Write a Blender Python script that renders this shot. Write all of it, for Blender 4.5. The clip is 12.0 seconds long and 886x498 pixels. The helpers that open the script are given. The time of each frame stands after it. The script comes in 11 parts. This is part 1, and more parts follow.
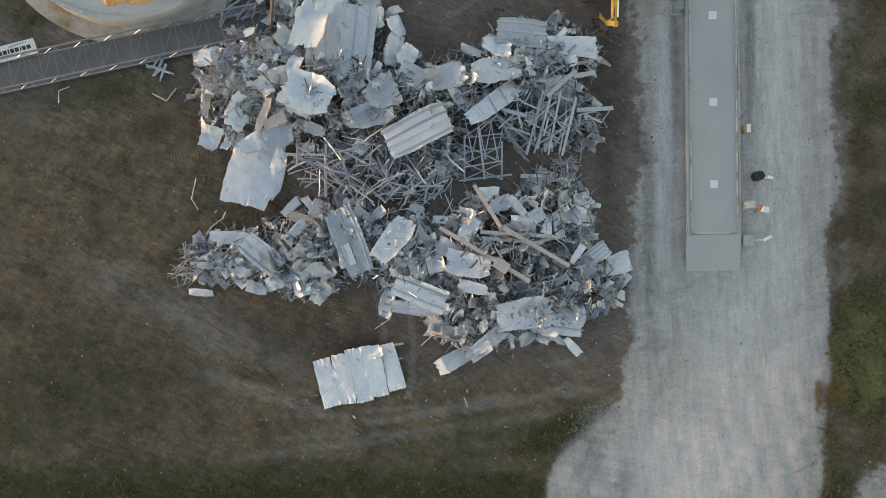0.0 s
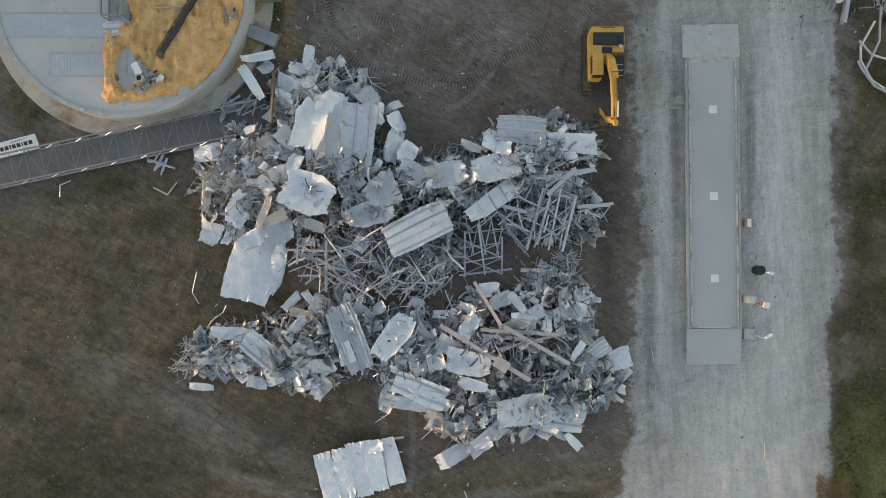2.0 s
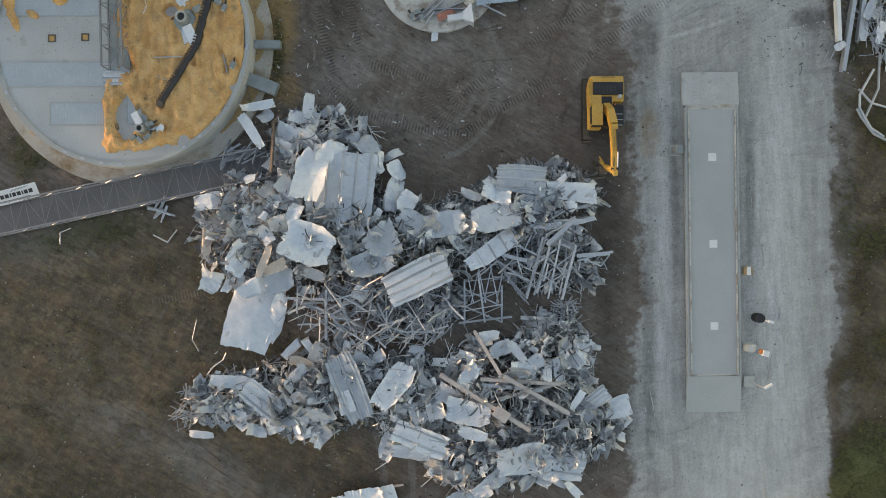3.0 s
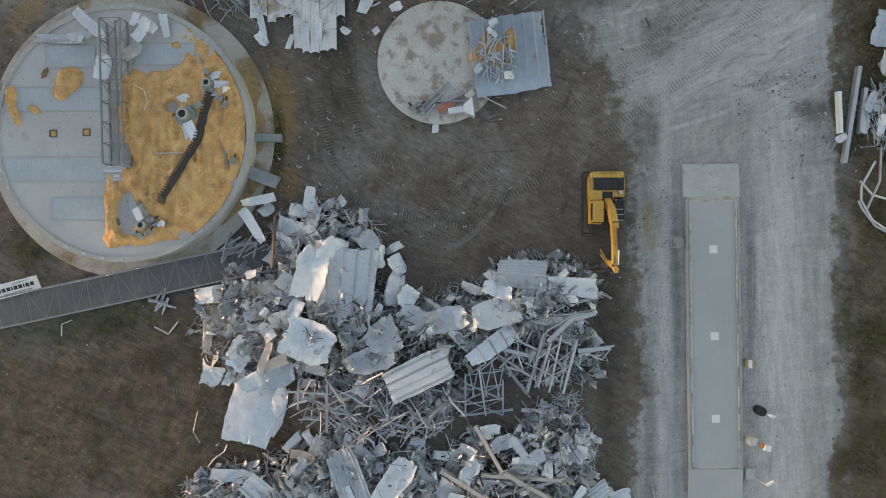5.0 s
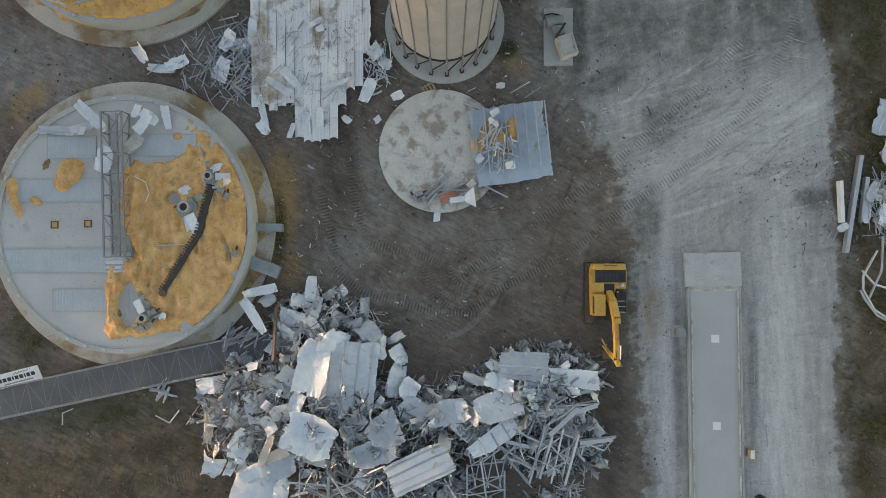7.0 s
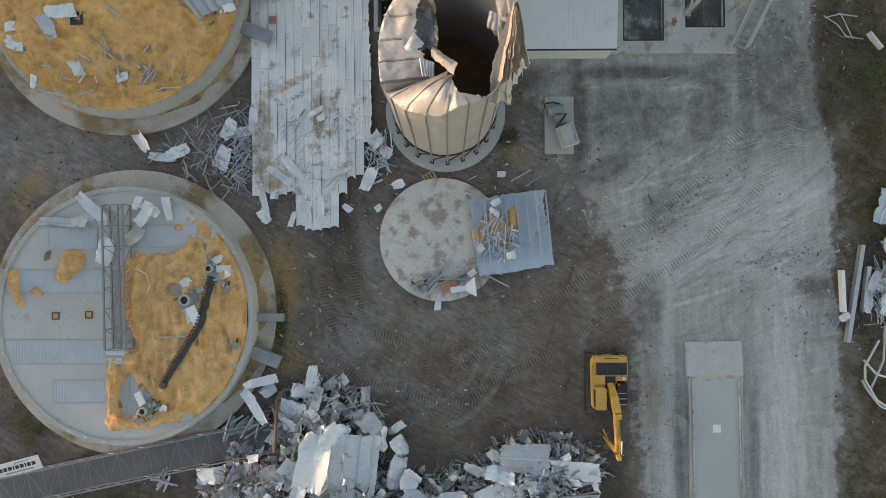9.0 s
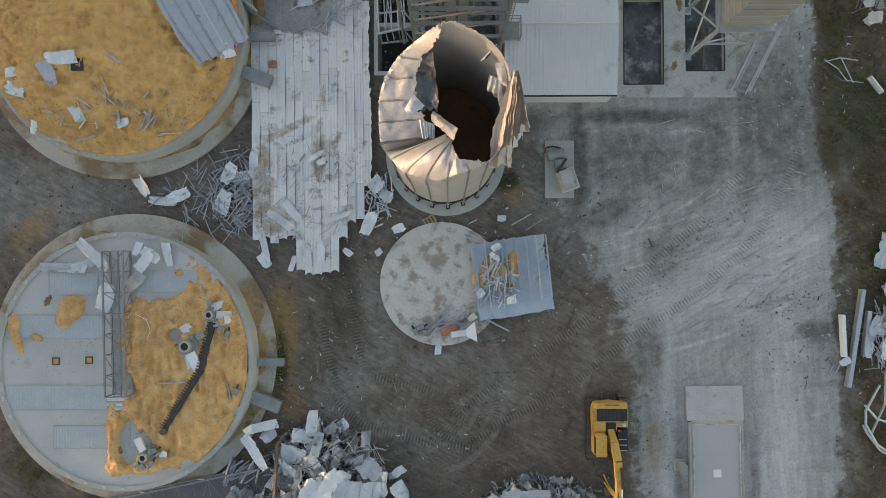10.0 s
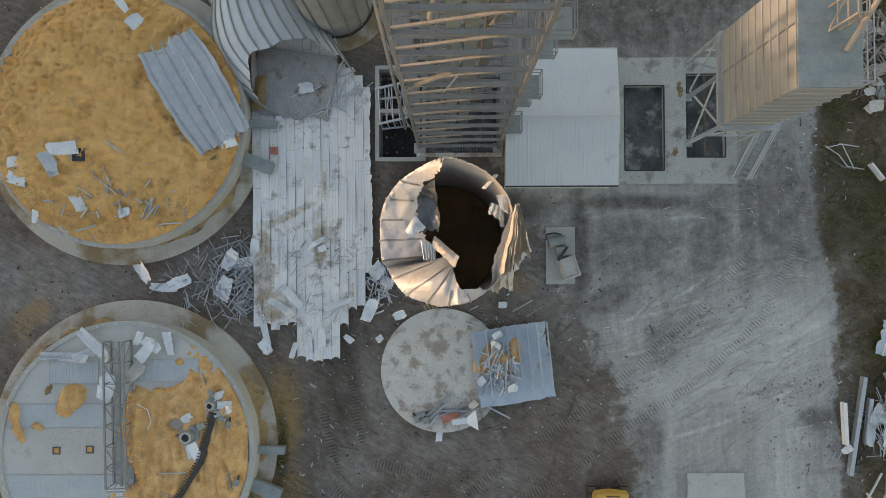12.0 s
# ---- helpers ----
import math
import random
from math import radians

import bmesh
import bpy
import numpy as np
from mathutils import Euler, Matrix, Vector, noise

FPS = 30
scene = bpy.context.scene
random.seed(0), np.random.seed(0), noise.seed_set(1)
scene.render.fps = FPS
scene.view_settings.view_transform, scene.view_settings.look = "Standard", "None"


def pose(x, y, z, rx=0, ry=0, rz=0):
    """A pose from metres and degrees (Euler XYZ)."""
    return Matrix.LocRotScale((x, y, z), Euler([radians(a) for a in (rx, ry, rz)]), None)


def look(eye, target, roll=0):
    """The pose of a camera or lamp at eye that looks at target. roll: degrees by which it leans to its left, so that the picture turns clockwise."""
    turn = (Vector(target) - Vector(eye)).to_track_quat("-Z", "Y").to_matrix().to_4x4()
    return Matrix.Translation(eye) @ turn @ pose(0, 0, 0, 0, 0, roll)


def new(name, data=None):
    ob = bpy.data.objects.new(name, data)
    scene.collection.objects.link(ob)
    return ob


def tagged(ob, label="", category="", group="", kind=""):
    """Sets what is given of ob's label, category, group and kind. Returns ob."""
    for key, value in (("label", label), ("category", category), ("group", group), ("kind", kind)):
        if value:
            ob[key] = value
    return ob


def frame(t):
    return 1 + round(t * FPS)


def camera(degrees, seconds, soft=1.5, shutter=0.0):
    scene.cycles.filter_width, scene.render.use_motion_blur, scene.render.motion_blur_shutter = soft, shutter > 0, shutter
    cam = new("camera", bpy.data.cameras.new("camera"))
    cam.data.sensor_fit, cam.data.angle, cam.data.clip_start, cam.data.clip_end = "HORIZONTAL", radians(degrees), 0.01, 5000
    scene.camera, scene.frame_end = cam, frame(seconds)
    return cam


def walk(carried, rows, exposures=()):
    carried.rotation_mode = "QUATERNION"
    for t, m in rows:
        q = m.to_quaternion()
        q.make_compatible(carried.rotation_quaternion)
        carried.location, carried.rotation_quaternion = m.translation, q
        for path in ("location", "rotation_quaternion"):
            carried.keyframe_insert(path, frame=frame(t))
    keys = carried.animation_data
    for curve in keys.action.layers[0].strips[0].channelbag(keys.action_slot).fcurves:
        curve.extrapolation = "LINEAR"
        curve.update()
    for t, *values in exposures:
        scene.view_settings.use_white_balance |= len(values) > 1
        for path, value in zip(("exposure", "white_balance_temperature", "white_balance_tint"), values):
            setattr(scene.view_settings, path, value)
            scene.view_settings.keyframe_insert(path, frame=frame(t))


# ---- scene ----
cam = camera(70.0, 12.0, soft=0.6)
METRES, EYE, TILT, LEAN, TURN = 41.8, 50.2, -90.0, 0.0, 0.0
ROWS = [
    (0.0, 0.0, 0.00000, 0.0, 0.000, 0.000, -0.0),
    (0.5, 0.001, -0.00017, 0.0436, 0.047, 0.023, -0.0),
    (1.0, 0.0015, -0.00043, 0.0866, 0.082, 0.093, 0.02),
    (1.5, 0.0026, -0.00060, 0.1291, 0.140, 0.186, 0.02),
    (2.0, 0.0042, -0.00069, 0.1737, 0.221, 0.186, 0.02),
    (2.5, 0.0039, -0.00120, 0.2177, 0.186, 0.233, 0.04),
    (3.0, 0.0046, -0.00197, 0.2605, 0.221, 0.338, 0.04),
    (5.0, 0.0064, -0.00283, 0.432, 0.373, 0.478, 0.08),
    (5.5, 0.006, -0.00275, 0.4741, 0.384, 0.478, 0.09),
    (6.0, 0.0053, -0.00266, 0.5148, 0.384, 0.548, 0.08),
    (6.5, 0.0046, -0.00292, 0.5545, 0.384, 0.664, 0.09),
    (7.0, 0.004, -0.00335, 0.5955, 0.384, 0.711, 0.1),
    (9.0, 0.0052, -0.00489, 0.7587, 0.501, 0.955, 0.1),
    (9.5, 0.0053, -0.00541, 0.7989, 0.513, 1.048, 0.1),
    (10.0, 0.0055, -0.00592, 0.8408, 0.536, 1.037, 0.11),
    (10.5, 0.0049, -0.00669, 0.8812, 0.536, 1.095, 0.11),
    (11.0, 0.0048, -0.00738, 0.9217, 0.548, 1.142, 0.11),
    (11.5, 0.0052, -0.00824, 0.9609, 0.583, 1.223, 0.11),
    (12.0, 0.0046, -0.00867, 0.9998, 0.571, 1.293, 0.11),
]
walk(cam, [(t, pose(0, 0, EYE, TILT, LEAN, TURN) @ pose(METRES * x, METRES * y, METRES * z, 90 + pitch, roll, yaw)) for t, x, y, z, yaw, pitch, roll in ROWS], [(0.0, 2.44, 9050, 24), (12.0, 2.44, 9050, 24)])

# ---- light ----
SUN_EL, SUN_AZ = 3.2, -2.0         # low evening sun from the west
world = bpy.data.worlds.new("sky")
scene.world = world
world.use_nodes = True
wn, wl = world.node_tree.nodes, world.node_tree.links
sky = wn.new("ShaderNodeTexSky")
sky.sky_type, sky.sun_disc = "NISHITA", False
sky.sun_elevation = radians(SUN_EL)
sky.sun_rotation = radians(-90 - SUN_AZ)
sky.dust_density, sky.ozone_density = 0.35, 1.6
wn["Background"].inputs["Strength"].default_value = 0.15
wl.new(sky.outputs[0], wn["Background"].inputs["Color"])
sun = new("sun", bpy.data.lights.new("sun", "SUN"))
sun.data.energy, sun.data.angle, sun.data.color = 0.48, radians(2.0), (1.0, 0.83, 0.67)
sun.matrix_basis = look((-30 * math.cos(radians(SUN_AZ)), -30 * math.sin(radians(SUN_AZ)), 30 * math.tan(radians(SUN_EL))), (0, 0, 0))


# ---- materials ----
def mat(name, c1, c2, scale=1.0, fine=12.0, rough=0.7, metal=0.0, bump=0.15, stain=None, stain_at=0.6, stain_scale=0.5, ridge=0.0, ridge_axis=1, ridge_amp=0.4, vary=0.0, object_space=True, spec=0.5, islands=False, crease=0.0, seam=0.0, grain=0.5, dirt=None):
    """A surface with two scales of variation; ridge: pitch of a corrugation in metres across the local axis."""
    m = bpy.data.materials.new(name)
    m.use_nodes = True
    n, l = m.node_tree.nodes, m.node_tree.links
    b = n["Principled BSDF"]
    co = n.new("ShaderNodeTexCoord").outputs["Object"] if object_space else n.new("ShaderNodeNewGeometry").outputs["Position"]

    def noise_at(s, detail=6, off=0.0):
        t = n.new("ShaderNodeTexNoise")
        t.inputs["Scale"].default_value, t.inputs["Detail"].default_value = s, detail
        t.inputs["Roughness"].default_value = 0.62
        l.new(co, t.inputs["Vector"])
        return t.outputs["Fac"]

    def ramp(f, a, z):
        r = n.new("ShaderNodeMapRange")
        r.inputs["From Min"].default_value, r.inputs["From Max"].default_value = a, z
        l.new(f, r.inputs["Value"])
        return r.outputs[0]

    def mix(f, a, z, kind="MIX"):
        x = n.new("ShaderNodeMix")
        x.data_type, x.blend_type = "RGBA", kind
        for sock, v in ((x.inputs[0], f), (x.inputs[6], a), (x.inputs[7], z)):
            if isinstance(v, (int, float)):
                sock.default_value = v
            elif isinstance(v, tuple):
                sock.default_value = (*v, 1)
            else:
                l.new(v, sock)
        return x.outputs[2]

    big, small = noise_at(scale), noise_at(fine, 4)
    col = mix(ramp(big, 0.32, 0.68), c1, c2)
    col = mix(grain, col, mix(ramp(small, 0.25, 0.75), (0.25, 0.25, 0.25), (0.78, 0.78, 0.78)), "OVERLAY")
    if stain:
        sn = noise_at(stain_scale, 8)
        col = mix(ramp(sn, stain_at, stain_at + 0.12), col, stain)
    if dirt:
        at = n.new("ShaderNodeAttribute")
        at.attribute_name = "dirt"
        su = n.new("ShaderNodeMath")
        su.operation = "MULTIPLY_ADD"
        l.new(noise_at(1.1, 10), su.inputs[0])
        su.inputs[1].default_value = 1.7
        l.new(at.outputs["Fac"], su.inputs[2])
        spot = ramp(su.outputs[0], 1.36, 1.95)
        col = mix(spot, col, mix(ramp(noise_at(1.9, 6), 0.52, 0.70), dirt, (0.20, 0.165, 0.135)))
    if seam:
        for axis, pitch, width in ((0, 0.86, 0.018),):
            sp = n.new("ShaderNodeSeparateXYZ")
            l.new(co, sp.inputs[0])
            fr = n.new("ShaderNodeMath")
            fr.operation, fr.inputs[1].default_value = "PINGPONG", pitch / 2
            l.new(sp.outputs[axis], fr.inputs[0])
            col = mix(ramp(fr.outputs[0], width * 1.4, width * 0.6), col, mix(seam, col, (0.12, 0.115, 0.11)))
    if vary:
        inf = n.new("ShaderNodeNewGeometry").outputs["Random Per Island"] if islands else n.new("ShaderNodeObjectInfo").outputs["Random"]
        lo, hi = 1 - vary, 1 + vary * 0.6
        col = mix(1.0, col, mix(inf, (lo * 0.98, lo, lo * 1.04), (hi, hi, hi)), "MULTIPLY")
    l.new(col, b.inputs["Base Color"])
    b.inputs["Metallic"].default_value = metal
    b.inputs["Specular IOR Level"].default_value = spec
    rr = n.new("ShaderNodeMapRange")
    rr.inputs["To Min"].default_value, rr.inputs["To Max"].default_value = max(rough - 0.12, 0.02), min(rough + 0.12, 1)
    l.new(big, rr.inputs["Value"])
    l.new(rr.outputs[0], b.inputs["Roughness"])
    bp = n.new("ShaderNodeBump")
    bp.inputs["Strength"].default_value, bp.inputs["Distance"].default_value = bump, 0.03
    l.new(small, bp.inputs["Height"])
    last = bp
    if crease:
        vo = n.new("ShaderNodeTexVoronoi")
        vo.inputs["Scale"].default_value = 1.7
        l.new(co, vo.inputs["Vector"])
        b3 = n.new("ShaderNodeBump")
        b3.inputs["Strength"].default_value, b3.inputs["Distance"].default_value = crease, 0.25
        l.new(vo.outputs["Distance"], b3.inputs["Height"])
        l.new(bp.outputs[0], b3.inputs["Normal"])
        last = b3
    if ridge:
        sep = n.new("ShaderNodeSeparateXYZ")
        l.new(co, sep.inputs[0])
        mu = n.new("ShaderNodeMath")
        mu.operation, mu.inputs[1].default_value = "MULTIPLY", 2 * math.pi / ridge
        l.new(sep.outputs[ridge_axis], mu.inputs[0])
        si = n.new("ShaderNodeMath")
        si.operation = "SINE"
        l.new(mu.outputs[0], si.inputs[0])
        b2 = n.new("ShaderNodeBump")
        b2.inputs["Strength"].default_value, b2.inputs["Distance"].default_value = ridge_amp, 0.03
        l.new(si.outputs[0], b2.inputs["Height"])
        l.new(last.outputs[0], b2.inputs["Normal"])
        last = b2
    l.new(last.outputs[0], b.inputs["Normal"])
    return m


GALV = mat("galvanised_sheet", (0.52, 0.565, 0.605), (0.67, 0.70, 0.725), 1.4, 14, 0.5, 0.4, 0.15, (0.30, 0.29, 0.27), 0.60, 1.3, 0.1, 1, 0.12, 0.34, crease=0.08, seam=0.06, grain=0.3)
GALV_PALE = mat("galvanised_sheet_pale", (0.62, 0.655, 0.68), (0.77, 0.795, 0.81), 1.2, 12, 0.55, 0.25, 0.15, (0.42, 0.40, 0.37), 0.60, 1.2, 0.1, 1, 0.1, 0.2, crease=0.08, seam=0.06, grain=0.3)
GALV_DUSTY = mat("galvanised_sheet_dusty", (0.46, 0.45, 0.43), (0.62, 0.60, 0.57), 1.4, 14, 0.6, 0.2, 0.2, (0.26, 0.21, 0.16), 0.58, 1.4, 0.1, 1, 0.08, 0.28, crease=0.16, seam=0.06, grain=0.35)
BLUE_SHEET = mat("blue_grey_bin_sheet", (0.34, 0.43, 0.52), (0.46, 0.54, 0.61), 0.8, 12, 0.55, 0.2, 0.15, (0.36, 0.33, 0.28), 0.60, 0.7, 0.1, 1, 0.08, grain=0.3)
# tan tint puts warm low sunlight into the colour of torn sheets
GALV_TAN = mat("sheet_tan_sunlit", (0.54, 0.45, 0.37), (0.64, 0.56, 0.49), 1.2, 14, 0.65, 0.1, 0.2, (0.36, 0.26, 0.17), 0.6, 1.2, 0, 1, 0, 0.15)
STEEL = mat("galvanised_steel_member", (0.44, 0.47, 0.50), (0.56, 0.58, 0.60), 1.5, 16, 0.45, 0.55, 0.1, (0.33, 0.30, 0.27), 0.62, 1.3, vary=0.25, grain=0.25)
PRIMER = mat("weathered_painted_beam", (0.44, 0.395, 0.365), (0.54, 0.49, 0.455), 1.2, 14, 0.65, 0.1, 0.15, (0.33, 0.24, 0.18), 0.62, 1.5, vary=0.1)
RUST = mat("rusty_steel", (0.10, 0.075, 0.06), (0.19, 0.15, 0.125), 2.0, 20, 0.8, 0.2, 0.3)
DARK = mat("dark_steel", (0.035, 0.035, 0.037), (0.07, 0.065, 0.06), 2.0, 20, 0.6, 0.3, 0.2)
CONC = mat("concrete", (0.36, 0.37, 0.36), (0.46, 0.46, 0.44), 0.35, 9, 0.85, 0, 0.2, (0.25, 0.23, 0.20), 0.62, 0.5, object_space=False, grain=0.25)
CONC_FOOT = mat("footing_concrete", (0.42, 0.40, 0.36), (0.52, 0.49, 0.44), 0.5, 8, 0.9, 0, 0.25, (0.27, 0.19, 0.11), 0.48, 0.22, object_space=False, grain=0.25)
TOWER = mat("tower_steel", (0.22, 0.23, 0.24), (0.30, 0.305, 0.31), 0.8, 12, 0.5, 0.35, 0.1, (0.25, 0.20, 0.16), 0.62, 0.8, grain=0.25)
CONC_PALE = mat("concrete_pale", (0.48, 0.46, 0.43), (0.60, 0.58, 0.54), 0.4, 7, 0.85, 0, 0.2, (0.33, 0.275, 0.235), 0.50, 0.9, object_space=False, grain=0.25)
CONC_DECK = mat("concrete_deck", (0.385, 0.40, 0.395), (0.44, 0.45, 0.44), 0.25, 9, 0.8, 0, 0.12, (0.30, 0.31, 0.31), 0.66, 0.35, object_space=False, grain=0.15)
FLOORC = mat("bin_floor_concrete", (0.44, 0.44, 0.43), (0.53, 0.525, 0.51), 0.25, 8, 0.8, 0, 0.12, (0.33, 0.31, 0.28), 0.62, 0.5, object_space=False, grain=0.15)
FLOORP = mat("perforated_floor_panel", (0.40, 0.445, 0.475), (0.47, 0.51, 0.53), 0.5, 9, 0.6, 0.1, 0.1, ridge=0.22, ridge_axis=0, ridge_amp=0.1, grain=0.25)
GRAIN = mat("spilled_grain", (0.60, 0.305, 0.10), (0.77, 0.43, 0.17), 0.6, 6, 0.9, 0, 1.0, (0.40, 0.225, 0.085), 0.57, 0.8, object_space=False, grain=0.22)
GRAIN_WORN = mat("trodden_grain", (0.58, 0.285, 0.10), (0.78, 0.465, 0.215), 1.0, 7, 0.9, 0, 0.9, (0.40, 0.25, 0.13), 0.58, 0.8, object_space=False, grain=0.4)
GRAIN_ROT = mat("mouldy_grain", (0.15, 0.105, 0.065), (0.34, 0.23, 0.12), 2.2, 18, 0.95, 0, 0.6, object_space=False)
YELLOW = mat("yellow_machine_paint", (0.56, 0.315, 0.068), (0.64, 0.375, 0.095), 1.0, 10, 0.5, 0, 0.05, (0.38, 0.25, 0.11), 0.58, 1.7)
BLACK = mat("black_rubber_and_glass", (0.018, 0.018, 0.02), (0.035, 0.035, 0.037), 2.0, 12, 0.45, 0, 0.05)
TRACKM = mat("dusty_track_steel", (0.09, 0.075, 0.06), (0.15, 0.125, 0.10), 2.0, 14, 0.85, 0.1, 0.3)
WHITE = mat("white_paint", (0.72, 0.72, 0.70), (0.80, 0.80, 0.78), 1.0, 10, 0.5, 0, 0.05, (0.55, 0.52, 0.46), 0.66, 1.2)
ROOFW = mat("white_ribbed_roof", (0.60, 0.64, 0.66), (0.68, 0.71, 0.72), 0.3, 8, 0.5, 0.1, 0.06, (0.52, 0.53, 0.52), 0.62, 0.4, grain=0.15)
GREYM = mat("grey_machine_paint", (0.22, 0.26, 0.26), (0.33, 0.36, 0.36), 1.2, 12, 0.5, 0.3, 0.1, (0.30, 0.22, 0.13), 0.6, 1.2, grain=0.25)
BELT = mat("grey_conveyor_floor", (0.105, 0.11, 0.115), (0.15, 0.155, 0.16), 0.35, 9, 0.6, 0.2, 0.1, (0.19, 0.165, 0.14), 0.62, 0.35)
PIT_AND_SHADE = mat("wet_pit_and_tower_shade", (0.035, 0.04, 0.042), (0.14, 0.15, 0.155), 0.55, 8, 0.4, 0, 0.3, (0.30, 0.30, 0.29), 0.53, 0.8, object_space=False)
BRACE = mat("weathered_and_sunlit_tan", (0.30, 0.255, 0.22), (0.38, 0.33, 0.29), 1.0, 12, 0.6, 0.1, 0.1, (0.24, 0.18, 0.14), 0.6, 1.2, grain=0.25)
FARBIN = mat("weathered_bin_sheet", (0.26, 0.27, 0.275), (0.36, 0.37, 0.37), 0.6, 10, 0.55, 0.2, 0.1, (0.24, 0.21, 0.18), 0.58, 0.5, 0.1, 2, 0.3, grain=0.3)
TOPPLED = mat("toppled_bin_sheet", (0.47, 0.51, 0.54), (0.57, 0.60, 0.625), 0.5, 10, 0.5, 0.25, 0.1, (0.40, 0.38, 0.35), 0.63, 0.5, grain=0.3, crease=0.06)
HOPPER = mat("cream_hopper_sheet", (0.285, 0.28, 0.265), (0.345, 0.335, 0.315), 0.3, 9, 0.55, 0.1, 0.08, (0.25, 0.21, 0.17), 0.62, 0.5, grain=0.25)
INSIDE = mat("dark_inside_sheet", (0.24, 0.245, 0.25), (0.36, 0.365, 0.365), 0.5, 8, 0.7, 0.1, 0.15, (0.15, 0.12, 0.10), 0.55, 0.7, 0.3, 0, 0.2, grain=0.4)
BUCKLED = mat("dark_buckled_sheet", (0.10, 0.105, 0.115), (0.20, 0.205, 0.215), 0.8, 8, 0.38, 0.55, 0.15, (0.16, 0.13, 0.11), 0.58, 1.0, crease=0.2)
RUST_TAN = mat("rust_brown_sheet", (0.24, 0.15, 0.075), (0.34, 0.22, 0.11), 0.9, 12, 0.8, 0, 0.2, (0.15, 0.10, 0.065), 0.58, 0.9)
RAMP = mat("worn_ramp_concrete", (0.41, 0.415, 0.405), (0.50, 0.50, 0.485), 0.6, 8, 0.85, 0, 0.2, (0.25, 0.235, 0.215), 0.57, 0.8, object_space=False, grain=0.3)
SLAB = mat("stained_slab_concrete", (0.36, 0.37, 0.365), (0.47, 0.475, 0.46), 0.4, 9, 0.85, 0, 0.2, (0.24, 0.215, 0.185), 0.54, 0.7, object_space=False, grain=0.35)
RED = mat("faded_red_paint", (0.38, 0.13, 0.09), (0.48, 0.20, 0.14), 2, 12, 0.6, 0, 0.1)
ORANGE = mat("orange_plastic", (0.55, 0.16, 0.05), (0.62, 0.2, 0.06), 2, 12, 0.5, 0, 0.05)
WOOD = mat("raw_pallet_wood", (0.33, 0.24, 0.14), (0.42, 0.31, 0.19), 3, 20, 0.8, 0, 0.2)


